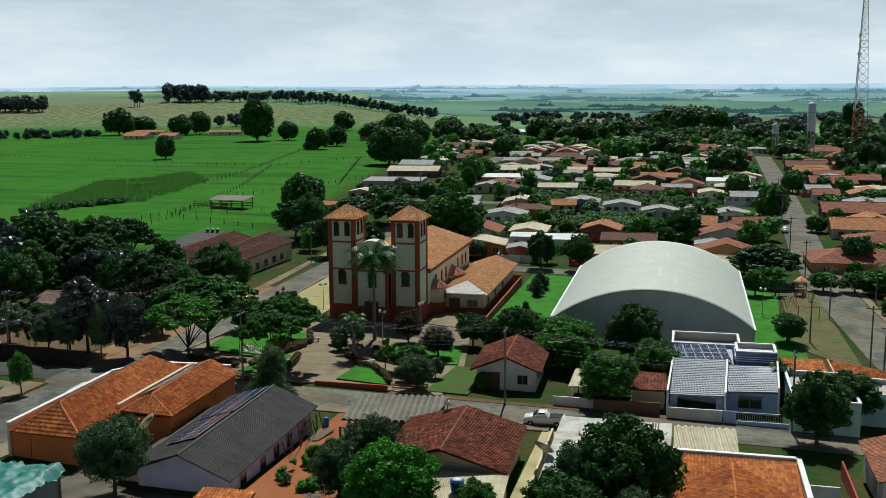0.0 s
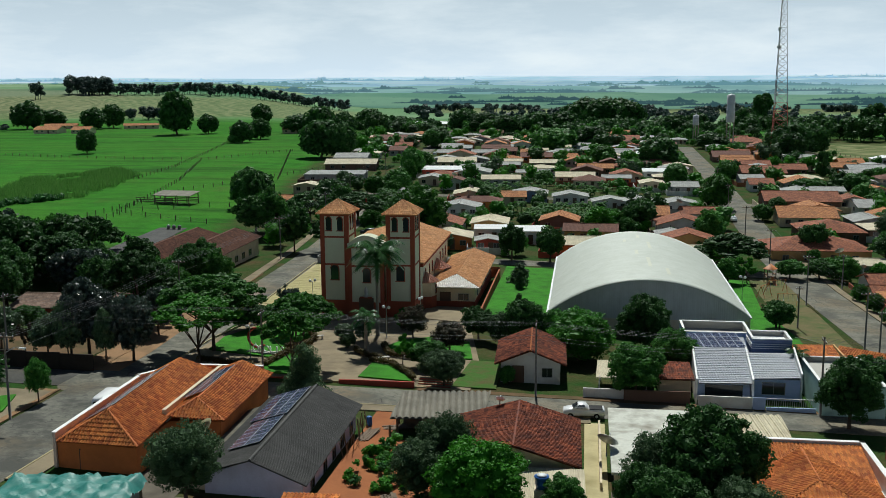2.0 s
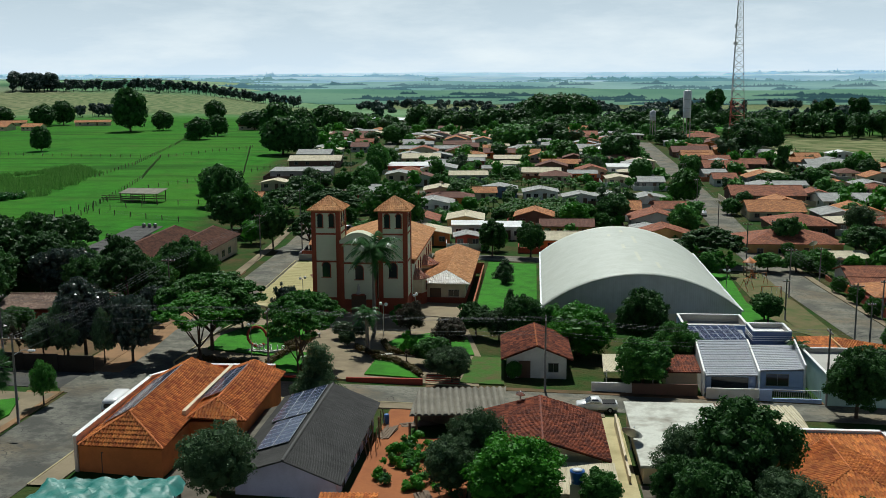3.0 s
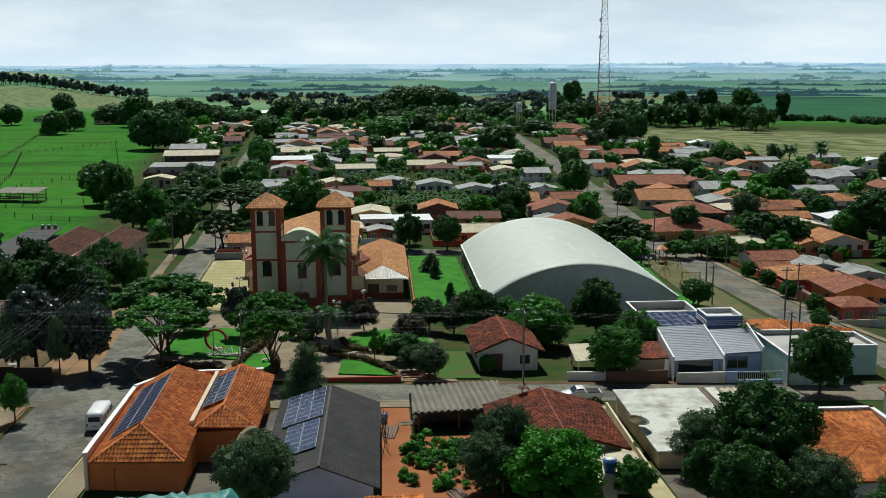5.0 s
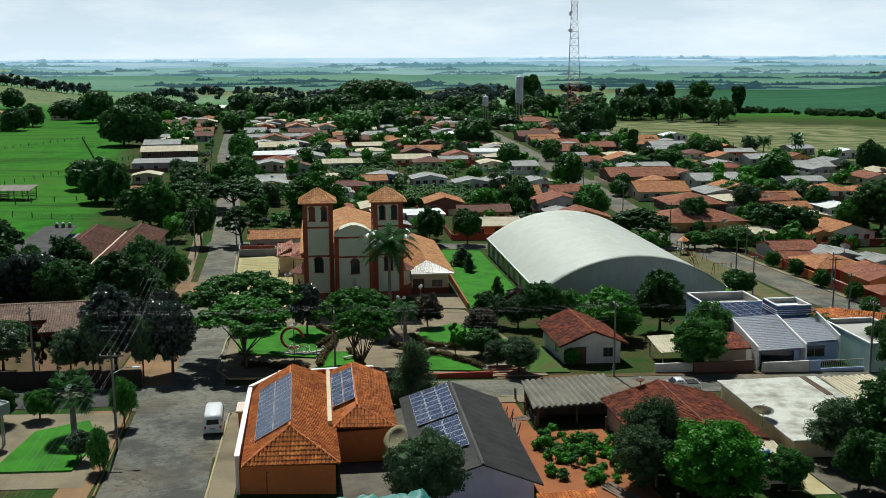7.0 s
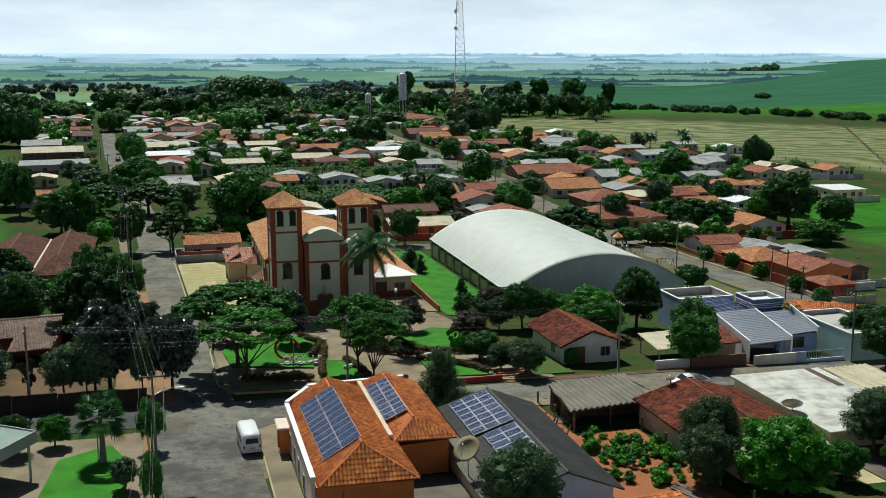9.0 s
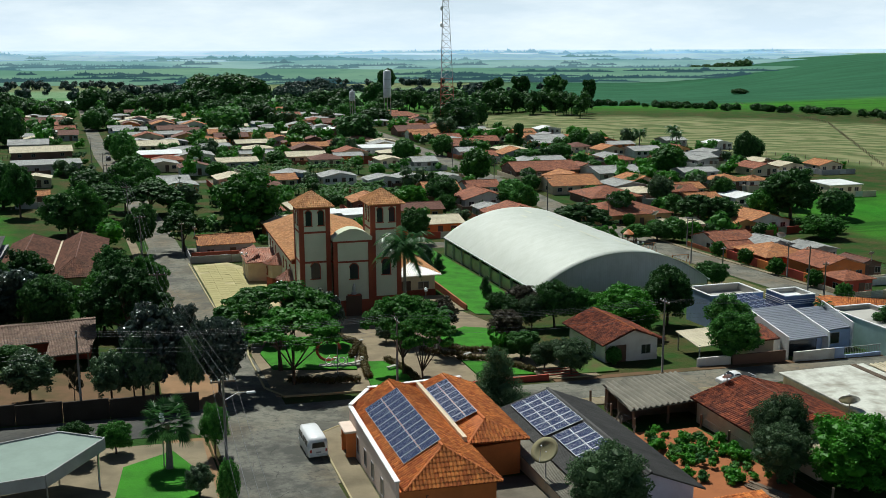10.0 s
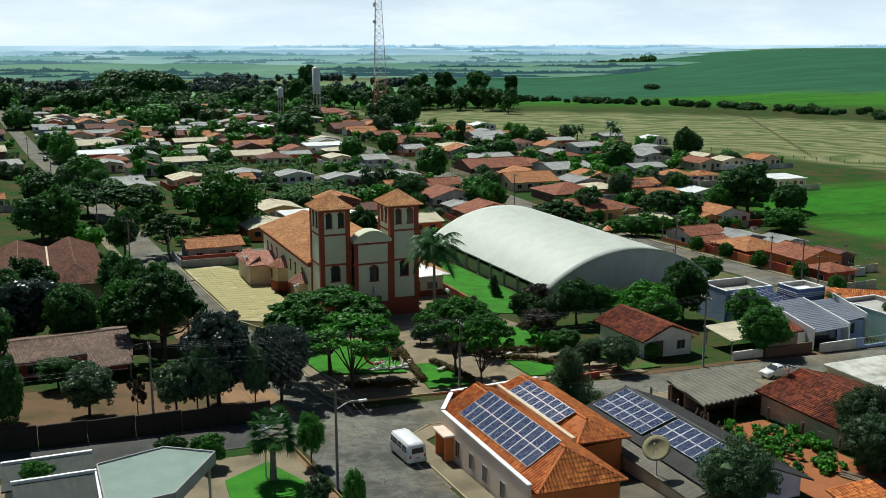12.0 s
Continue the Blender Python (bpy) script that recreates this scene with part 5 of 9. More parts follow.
verts, faces, uvs = [], [], []
ny = 23
for k in range(seg + 1):
    for g in (0.0, -0.12):
        x, z = arc(k, g)
        for j in range(ny + 1):
            y = Y0 - 0.3 + (Y1 - Y0 + 0.6) * j / ny
            rib = 0.035 if (j % 4 == 0 and g == 0) else 0.0
            verts.append((x, y, z + rib))
            uvs.append((y, k * half * 2 / seg))
row = 2 * (ny + 1)
for k in range(seg):
    for j in range(ny):
        a = k * row + j
        faces.append((a, a + row, a + row + 1, a + 1))
        b = a + ny + 1
        faces.append((b, b + 1, b + row + 1, b + row))
    for j in (0, ny):
        a = k * row + j
        faces.append((a, a + ny + 1, a + row + ny + 1, a + row) if j == 0 else (a, a + row, a + row + ny + 1, a + ny + 1))
part("roof", mesh_of("roof", verts, faces, M["gym_roof"], uvs, flat=False), None, gym)
for y, nm in ((Y0, "front_sheeting"), (Y1, "back_sheeting")):
    bm = bmesh.new()
    lay = bm.loops.layers.uv.new("UVMap")
    top = [arc(k, -0.15) for k in range(seg + 1)]
    for (ax, az), (bx, bz) in zip(top, top[1:]):
        zb = 2.6
        vs = [bm.verts.new(p) for p in ((ax, y, min(az, zb)), (bx, y, min(bz, zb)), (bx, y, bz), (ax, y, az))]
        f = bm.faces.new(vs)
        for l in f.loops:
            l[lay].uv = (l.vert.co.x, l.vert.co.z)
    bmesh.ops.remove_doubles(bm, verts=bm.verts[:], dist=0.001)
    part(nm, bm, M["gym_front"], gym)
part("front_wall", box(X0 + 0.3, Y0 + 0.1, -1.0, X1 - 0.3, Y0 + 0.35, 2.7), WALLS["cream"], gym, "weathered cream block wall")
part("back_wall", box(X0 + 0.3, Y1 - 0.35, -1.6, X1 - 0.3, Y1 - 0.1, 2.7), WALLS["cream"], gym)
for sx in (X0 + 0.45, X1 - 0.45):
    part("side_wall", box(sx - 0.12, Y0 + 0.4, -1.6, sx + 0.12, Y1 - 0.4, 2.3), WALLS["cream"], gym, "cream block wall with open gap below the eaves")
for sx, sg in ((X0 + 0.1, -1), (X1 - 0.1, 1)):
    for k in range(10):
        y = Y0 + 0.4 + (Y1 - Y0 - 0.8) * k / 9
        bm = box(sx - 0.18, y - 0.16, -1.6, sx + 0.18, y + 0.16, EZ - 0.05, 0.03)
        for j in range(5):
            z = -0.3 + j * 0.7
            add_tube(bm, [(sx + sg * 0.2, y - 0.16, z), (sx + sg * 0.2, y + 0.16, z + 0.5)], [0.03, 0.03], 4)
        part("column", bm, M["concrete"], gym, "concrete lattice column")
part("gutter", box(X0 - 0.25, Y0 - 0.3, EZ - 0.18, X0 + 0.05, Y1 + 0.3, EZ + 0.02), M["steel"], gym)
part("gutter", box(X1 - 0.05, Y0 - 0.3, EZ - 0.18, X1 + 0.25, Y1 + 0.3, EZ + 0.02), M["steel"], gym)
for i, (u, y0, ln) in enumerate(((0.52, 9, 8), (0.47, 20, 4), (0.55, 26, 7), (0.42, 33, 2.5), (0.60, 4, 5), (0.5, 37, 3))):
    x, z = arc(u * seg, 0.02)
    x2, z2 = arc((u + 0.018) * seg, 0.02)
    bm = bmesh.new()
    bm.faces.new([bm.verts.new(p) for p in ((x, y0, z + 0.03), (x2, y0, z2 + 0.03), (x2, y0 + ln, z2 + 0.03), (x, y0 + ln, z + 0.03))])
    part("skylight", bm, M["skylight"], gym, "pale translucent roof strip")


# ---- orange corner building with solar panels ----
def solar(parent, origin, along, up, n, rows, pw, ph, lift=0.14):
    """An array of framed solar panels on a slope: along the eave, and up the slope."""
    o, a, u = Vector(origin), Vector(along).normalized(), Vector(up).normalized()
    nrm = a.cross(u).normalized()
    if nrm.z < 0:
        nrm = -nrm
    turn = Matrix((a, u, nrm)).transposed().to_4x4()
    base = box(0.03, 0.03, 0, pw - 0.03, ph - 0.03, 0.04)
    pm = bpy.data.meshes.new("solar_panel")
    base.to_mesh(pm)
    base.free()
    pm.materials.append(M["solar_frame"])
    cell = bmesh.new()
    for i in range(6):
        for j in range(10):
            x0, y0 = 0.055 + (pw - 0.11) * i / 6, 0.055 + (ph - 0.11) * j / 10
            x1, y1 = x0 + (pw - 0.11) / 6 - 0.006, y0 + (ph - 0.11) / 10 - 0.006
            cell.faces.new([cell.verts.new((px, py, 0.044)) for px, py in ((x0, y0), (x1, y0), (x1, y1), (x0, y1))])
    cm = bpy.data.meshes.new("glazing")
    cell.to_mesh(cm)
    cell.free()
    cm.materials.append(M["solar_cell"])
    for i in range(n):
        for j in range(rows):
            ob = new("solar_panel", pm)
            ob.parent = parent
            ob.matrix_basis = Matrix.Translation(o + a * (i * pw) + u * (j * ph) + nrm * lift) @ turn
            c = new("glazing", cm)
            c.parent = ob
    return parent


m, nt, p = shader("solar_cell")
p.inputs["Base Color"].default_value = (0.035, 0.045, 0.095, 1)
p.inputs["Roughness"].default_value = 0.12
p.inputs["Specular IOR Level"].default_value = 0.7
M["solar_cell"] = m
M["solar_frame"] = plain("solar_frame", (0.62, 0.63, 0.66), None, 0.35, 4.0, 1.0, 0.3, 0.3)

ob_ = thing("corner_building", 0, 0, 0, 0, "orange one-storey corner building with a clay tile roof behind a parapet", "building")
T2 = M["tile_orange"]
part("wall", (lambda b: (add_prism(b, [(-11.2, -70.2), (-4.0, -70.7), (-4.0, -64.0), (0.6, -63.6), (0.6, -50.2), (-8.8, -50.4), (-11.2, -54.0)], 3.2, 7.0), b)[1])(bmesh.new()), WALLS["salmon"], ob_)
# street-side walls take a paler pink that carries their sunlit tone
for a, b, z0, z1, nm, mt in (((-11.35, -70.4), (-11.35, -54.0), 3.2, 7.85, "side_wall", "pale_pink"), ((-11.35, -54.0), (-9.0, -50.3), 3.2, 7.95, "corner_wall", "pale_pink"), ((-9.0, -50.2), (0.0, -49.7), 3.2, 8.05, "back_wall", "salmon")):
    d = Vector((b[0] - a[0], b[1] - a[1], 0)).normalized()
    s = Vector((-d.y, d.x, 0)) * 0.13
    A, B = Vector((*a, 0)), Vector((*b, 0))
    q = [(A - s), (B - s), (B + s), (A + s)]
    w_ = part(nm, (lambda bb: (add_prism(bb, [(v.x, v.y) for v in (q if (q[1] - q[0]).cross(q[2] - q[1]).z > 0 else q[::-1])], z0, z1), bb)[1])(bmesh.new()), WALLS[mt], ob_)
    s2 = s * 1.5
    q = [(A - s2), (B - s2), (B + s2), (A + s2)]
    part("coping", (lambda bb: (add_prism(bb, [(v.x, v.y) for v in (q if (q[1] - q[0]).cross(q[2] - q[1]).z > 0 else q[::-1])], z1, z1 + 0.10), bb)[1])(bmesh.new()), M["white_paint"], w_, "white painted coping")
ridgeA, ridgeB = (-7.75, -52.6, 9.35), (-7.4, -68.5, 9.4)
eL, eR = (-11.15, -53.0, 7.45), (-4.35, -51.0, 7.75)
fL, fR = (-10.95, -70.75, 7.25), (-3.65, -71.2, 7.3)
part("roof_slope", slope([eL, fL, ridgeB, ridgeA]), T2, ob_)
part("roof_slope", slope([fR, (-4.35, -50.6, 7.6), ridgeA, ridgeB]), T2, ob_)
part("roof_slope", slope([fL, fR, ridgeB]), T2, ob_)
part("roof_slope", slope([(-4.35, -50.6, 7.6), (-9.3, -50.7, 7.6), ridgeA]), T2, ob_)
for a, b in ((ridgeA, ridgeB), (ridgeB, fL), (ridgeB, fR)):
    ridge(ob_, a, b, T2)
r2a, r2b = (-2.1, -50.3, 8.65), (-2.0, -62.3, 8.65)
g0, g1 = (-4.2, -50.2, 7.85), (-4.1, -64.4, 7.55)
q0, q1 = (1.1, -50.0, 7.4), (1.15, -64.2, 7.3)
part("roof_slope", slope([g0, g1, r2b, r2a]), T2, ob_)
part("roof_slope", slope([q1, q0, r2a, r2b]), T2, ob_)
part("roof_slope", slope([g1, q1, r2b]), T2, ob_)
for a, b in ((r2a, r2b), (r2b, g1), (r2b, q1)):
    ridge(ob_, a, b, T2)
part("gutter_wall", box(-4.5, -64.3, 6.8, -4.15, -50.3, 8.15), WALLS["cream"], ob_, "cream gutter wall between the two roofs")
up1 = Vector(ridgeA) - Vector(eL)
solar(ob_, (-10.35, -55.4, 7.86), (0.02, -1, 0), (3.4, 0, 1.93), 11, 2, 1.12, 1.66)
solar(ob_, (-4.0, -52.0, 7.9), (0.0, -1, 0), (2.1, 0, 0.85), 8, 2, 1.1, 1.05)
for y in (-57.6, -60.4, -63.0, -66.2):
    window(ob_, -11.48, y, 5.1, 0.7, 1.3, "-x")
door(ob_, -8.6, -70.28, 4.4, 1.1, 2.1)
part("awning", box(-12.5, -57.0, 6.55, -11.4, -54.4, 6.75, 0.05), WALLS["pale_pink"], ob_, "pale pink door canopy")
part("porch", box(-12.3, -56.8, 3.8, -11.5, -56.55, 6.55), WALLS["salmon"], ob_)
part("porch", box(-12.3, -54.8, 3.8, -11.5, -54.6, 6.55), WALLS["salmon"], ob_)
ribbon("pavement_corner", [(-12.6, -74), (-12.6, -50.5), (-9.5, -48.2), (3, -47.6), (33, -46.8)], 2.0, M["forecourt"], 0.14, "worn tan pavement beside the corner building", "pavement")
ribbon("kerb_corner", [(-13.7, -74), (-13.7, -50.2), (-10.0, -47.1), (3, -46.5), (33, -45.8)], 0.16, M["kerb_yellow"], 0.17, "yellow painted kerb stones", "kerb")

# ---- long dark-roofed house ----
dk = thing("long_house", 0, 0, 0, 0, "lilac house with a dark weathered fibre-cement roof and solar panels", "house")
bm = wall_mesh(8.0, 18.2, 6.0, 1.5, "y")
w_ = part("wall", bm, WALLS["lilac"], dk)
w_.matrix_basis = pose(6.75, -73.2, 0)
part("foundation", box(2.8, -73.1, 2.6, 10.7, -55.1, 3.6), WALLS["lilac"], dk)
D = M["greydark"]
ra, rb = (6.8, -54.3, 7.75), (6.75, -74.0, 7.75)
part("roof_slope", slope([(2.1, -54.3, 6.3), (2.1, -74.0, 6.3), rb, ra], 0.177, 1.6, 0.05, 0.02), D, dk)
part("roof_slope", slope([(11.3, -74.0, 5.9), (11.3, -54.3, 5.9), ra, rb], 0.177, 1.6, 0.05, 0.02), D, dk)
ridge(dk, ra, rb, D, 0.14)
# lower side roof towards the corner building
part("side_roof", slope([(0.7, -56.5, 5.7), (0.7, -73.0, 5.6), (2.6, -73.0, 6.3), (2.6, -56.5, 6.35)], 0.177, 1.6, 0.05, 0.02), M["greyshed"], dk)
part("side_wall", box(0.9, -72.6, 3.4, 2.6, -57.0, 5.6), WALLS["cream"], dk)
solar(dk, (3.0, -55.0, 6.63), (0, -1, 0), (4.65, 0, 1.44), 7, 3, 1.12, 1.22)
solar(dk, (3.6, -63.3, 6.81), (0, -1, 0), (4.65, 0, 1.44), 6, 2, 1.12, 1.45)
for y in (-57.0, -60.5, -63.5, -66.5, -70.5):
    window(dk, 10.75, y, 4.0, 1.1, 1.1, "x")


# ---- open corrugated shed ----
shed = thing("shed", 0, 0, 0, 0, "open timber shed under a ribbed fibre-cement roof", "shed")
part("roof", slope([(14.3, -56.2, 5.35), (23.0, -55.2, 5.35), (23.1, -48.6, 5.85), (14.5, -49.6, 5.85)], 0.62, 6.8, 0.22, 0.0, 0.05, 6), M["greyshed"], shed)
for x, y in ((14.9, -55.6), (22.6, -54.8), (14.9, -50.2), (22.7, -49.3), (18.7, -55.2), (18.7, -49.8)):
    part("post", box(x - 0.1, y - 0.1, 2.4, x + 0.1, y + 0.1, 5.5), M["wood"], shed)
part("back_wall", box(14.8, -49.9, 2.2, 22.8, -49.7, 5.4), M["wood"], shed)
part("side_wall", box(22.6, -55.0, 2.2, 22.8, -49.9, 5.2), M["wood"], shed)
part("dark_partition", box(14.9, -52.4, 2.2, 22.6, -52.2, 5.3), M["wood"], shed)

# ---- red-roofed house by the yard ----
rh = thing("red_roof_house", 0, 0, 0, 0, "old house with a stained dark red tile roof", "house")
T3 = M["tile_old"]
ra, rb = (26.4, -55.2, 7.25), (26.6, -67.0, 7.25)
part("roof_slope", slope([(20.9, -55.2, 5.7), (21.0, -67.0, 5.7), rb, ra]), T3, rh)
part("roof_slope", slope([(32.2, -67.0, 5.6), (32.0, -55.2, 5.6), ra, rb]), T3, rh)
ridge(rh, ra, rb, T3, 0.14)
w_ = part("wall", wall_mesh(10.0, 10.8, 5.6, 1.3, "y"), WALLS["cream"], rh)
w_.matrix_basis = pose(26.5, -66.4, 0)
part("lean_to", slope([(22.5, -72.0, 4.9), (32.6, -72.0, 4.9), (32.4, -67.2, 5.6), (22.5, -67.2, 5.6)], 0.177, 2.4, 0.05, 0.01), M["cream"], rh, "pale corrugated lean-to roof")
part("lean_to_wall", box(23.0, -71.5, 2.5, 32.2, -67.2, 4.85), WALLS["cream"], rh)
window(rh, 24.5, -66.4, 4.0, 1.2, 1.0)

# ---- flat-roofed house ----
sl = thing("flat_roof_house", 0, 0, 0, 0, "house with a stained white flat concrete roof", "house")
part("wall", box(34.9, -65.8, 1.6, 44.7, -50.0, 4.85), WALLS["cream"], sl)
part("roof", box(34.6, -66.2, 4.85, 45.0, -49.6, 5.1, 0.03), M["slab"], sl)
part("fibre_roof", slope([(45.2, -56.4, 4.75), (50.8, -55.9, 4.75), (50.8, -49.9, 5.0), (45.2, -50.1, 5.0)], 0.62, 6.4, 0.2, 0.0, 0.05, 6), M["cream"], sl, "ribbed fibre-cement roof")
part("annex_wall", box(45.3, -56.0, 1.8, 50.6, -50.3, 4.7), WALLS["cream"], sl)
for i in range(3):
    part("beam", box(43.2 + i * 0.25, -55.5, 5.12, 43.32 + i * 0.25, -49.8, 5.22), M["wood"], sl)
part("yard_wall", box(33.7, -66.0, 2.2, 33.9, -50.5, 4.1), WALLS["cream"], sl)

# ---- orange-tiled house with a parapet ----
oh = thing("parapet_house", 0, 0, 0, 0, "white house with a bright orange tile roof behind a parapet", "house")
part("wall", box(45.0, -74.5, 2.6, 55.0, -61.8, 5.6), WALLS["white"], oh)
for q in ((44.8, -62.0, 55.2, -61.7), (54.9, -70.0, 55.2, -61.7), (44.8, -70.0, 45.1, -61.7)):
    part("parapet", box(q[0], q[1], 5.0, q[2], q[3], 7.0), WALLS["white"], oh)
    part("coping", box(q[0] - 0.06, q[1] - 0.06, 7.0, q[2] + 0.06, q[3] + 0.06, 7.08), M["white_paint"], oh, "white coping")
ap, fp = (49.7, -62.6, 7.15), (49.8, -70.8, 7.0)
part("roof_slope", slope([(45.1, -68.2, 5.75), (45.1, -75.0, 5.7), fp, (49.75, -64.0, 7.1)]), T2, oh)
part("roof_slope", slope([(54.6, -75.0, 5.7), (54.6, -68.2, 5.75), (49.75, -64.0, 7.1), fp]), T2, oh)
part("roof_slope", slope([(45.1, -75.0, 5.7), (54.6, -75.0, 5.7), fp]), T2, oh)
part("roof_back", slope([(45.1, -68.6, 5.5), (54.9, -68.6, 5.5), (54.9, -62.1, 6.75), (45.1, -62.1, 6.75)]), T2, oh)
ridge(oh, (49.75, -64.0, 7.12), fp, T2)
part("garage_wall", box(51.0, -60.8, 2.4, 58.5, -60.6, 4.4), WALLS["white"], oh)
ho2 = house("gable", "tile", "white", 66.0, -60.5, 8.5, "white house with a dark tiled gable roof", 9, 2.9, 0, "y")

# ---- small white house by the plaza ----
h1 = thing("small_house", 26.2, -33.2, 2.0, 2, "small white house with a dark red tile roof", "house")
part("wall", wall_mesh(6.8, 9.4, 2.75, 1.2, "y"), WALLS["white"], h1)
for sg in (-1, 1):
    a, b = (sg * 4.1, -0.7, 2.55), (sg * 4.1, 10.2, 2.55)
    r0, r1 = (0, -0.7, 4.2), (0, 10.2, 4.2)
    part("roof_slope", slope([b, a, r0, r1] if sg < 0 else [a, b, r1, r0]), T3, h1)
ridge(h1, (0, -0.7, 4.2), (0, 10.2, 4.2), M["tile_orange"], 0.14)
door(h1, -1.4, 0, 0.1, 1.2, 2.1)
window(h1, 1.9, 0, 1.0, 1.1, 1.0)
window(h1, 3.4, 3.0, 1.0, 1.1, 1.0, "x")
window(h1, -3.4, 3.0, 1.0, 1.1, 1.0, "-x")

# ---- blue-grey modern house ----
bh = thing("modern_house", 0, 0, 0, 0, "modern blue and white house with grey tile roofs and solar panels", "house")
WALLS["pale_blue"] = plain("wall_pale_blue", (0.42, 0.52, 0.76), (0.28, 0.35, 0.54), 0.8)
WALLS["navy"] = plain("wall_navy", (0.10, 0.15, 0.30), (0.06, 0.09, 0.18), 0.7)


def parapet_box(parent, x0, y0, x1, y1, z0, z1, mat, floor_drop=0.8, name="volume"):
    """A flat-roofed block with a parapet, a sunk roof and a white coping."""
    t = 0.22
    v = part(name, box(x0, y0, z0, x1, y1, z1 - floor_drop), mat, parent)
    for q in ((x0, y0, x1, y0 + t), (x0, y1 - t, x1, y1), (x0, y0 + t, x0 + t, y1 - t), (x1 - t, y0 + t, x1, y1 - t)):
        part("parapet", box(q[0], q[1], z1 - floor_drop, q[2], q[3], z1), mat, v)
    for q in ((x0 - 0.04, y0 - 0.04, x1 + 0.04, y0 + t + 0.04), (x0 - 0.04, y1 - t - 0.04, x1 + 0.04, y1 + 0.04), (x0 - 0.04, y0 + t + 0.04, x0 + t + 0.04, y1 - t - 0.04), (x1 - t - 0.04, y0 + t + 0.04, x1 + 0.04, y1 - t - 0.04)):
        part("coping", box(*q[:2], z1, *q[2:], z1 + 0.10), M["white_paint"], v, "white coping")
    zf = z1 - floor_drop
    part("roof_deck", box(x0 + t, y0 + t, zf, x1 - t, y1 - t, zf + 0.04), M["concrete"], v, "bare concrete roof deck")
    for q in ((x0 + t, y0 + t, x1 - t, y0 + t + 0.02), (x0 + t, y1 - t - 0.02, x1 - t, y1 - t), (x0 + t, y0 + t + 0.02, x0 + t + 0.02, y1 - t - 0.02), (x1 - t - 0.02, y0 + t + 0.02, x1 - t, y1 - t - 0.02)):
        part("lining", box(*q[:2], zf + 0.04, *q[2:], z1 - 0.01), M["concrete"], v, "unpainted inner face")
    return v


parapet_box(bh, 44.5, -20.2, 52.6, -14.2, 0.0, 5.55, WALLS["pale_blue"], 1.0)
tw = parapet_box(bh, 51.8, -26.2, 56.3, -22.0, 0.0, 6.4, WALLS["navy"], 0.9, "stair_tower")
for z in (5.3, 5.55, 5.8):
    part("stripe", box(51.72, -26.28, z, 56.38, -21.92, z + 0.07), M["white_paint"], tw, "white stripe")
TS = M["tile_slate"]
part("front_wall", box(44.6, -36.0, 0.6, 50.2, -27.8, 4.1), WALLS["pale_blue"], bh)
part("front_wall", box(50.4, -34.0, 0.6, 56.0, -26.4, 3.9), WALLS["pale_blue"], bh)
part("middle_wall", box(44.8, -27.6, 0.6, 51.6, -20.4, 3.9), WALLS["pale_blue"], bh)
part("roof_slope", slope([(44.6, -37.4, 4.2), (50.2, -37.0, 4.2), (50.6, -28.2, 5.9), (44.9, -28.6, 5.9)], 0.3, 0.42, 0.03, 0.05), TS, bh)
part("roof_slope", slope([(50.5, -34.8, 4.1), (55.9, -34.0, 4.1), (56.1, -28.0, 5.35), (50.8, -28.4, 5.35)], 0.3, 0.42, 0.03, 0.05), TS, bh)
part("roof_slope", slope([(44.9, -27.4, 4.6), (51.6, -25.8, 4.6), (51.6, -20.6, 5.2), (44.9, -20.4, 5.2)], 0.3, 0.42, 0.03, 0.05), TS, bh)
solar(bh, (45.6, -26.8, 4.85), (1, 0.20, 0.0), (-0.15, 1, 0.10), 6, 4, 1.0, 1.45, 0.18)
for q in (((44.35, -37.6), (44.75, -28.4)), ((50.3, -37.2), (50.75, -28.2)), ((55.9, -34.4), (56.2, -27.8))):
    (ax, ay), (bx, by) = q
    bm = bmesh.new()
    vs = [bm.verts.new(p) for p in ((ax - 0.1, ay, 1.5), (ax + 0.1, ay, 1.5), (bx + 0.1, by, 1.5), (bx - 0.1, by, 1.5), (ax - 0.1, ay, 4.75), (ax + 0.1, ay, 4.75), (bx + 0.1, by, 6.0), (bx - 0.1, by, 6.0))]
    for f in ((0, 3, 2, 1), (4, 5, 6, 7), (0, 1, 5, 4), (1, 2, 6, 5), (2, 3, 7, 6), (3, 0, 4, 7)):
        bm.faces.new([vs[i] for i in f])
    part("gable_wall", bm, M["white_paint"], bh, "white raised gable wall")
part("garage_door", box(45.4, -36.1, 1.5, 49.4, -36.02, 3.7), M["glass"], bh)
window(bh, 53.0, -34.0, 2.2, 2.4, 1.3)
part("fence_wall", box(44.4, -38.7, 1.2, 50.0, -38.5, 3.2), WALLS["white"], bh, "white boundary wall")
part("gate", box(50.1, -38.65, 1.3, 51.4, -38.55, 3.2), WALLS["pale_blue"], bh)
part("fence_wall", box(51.5, -38.7, 1.1, 56.6, -38.5, 2.2), WALLS["pale_blue"], bh)
for i in range(22):
    part("fence_bar", box(51.6 + i * 0.23, -38.63, 2.2, 51.64 + i * 0.23, -38.57, 3.1), M["steel"], bh)
part("top_rail", box(51.5, -38.64, 3.1, 56.6, -38.56, 3.16), M["steel"], bh)

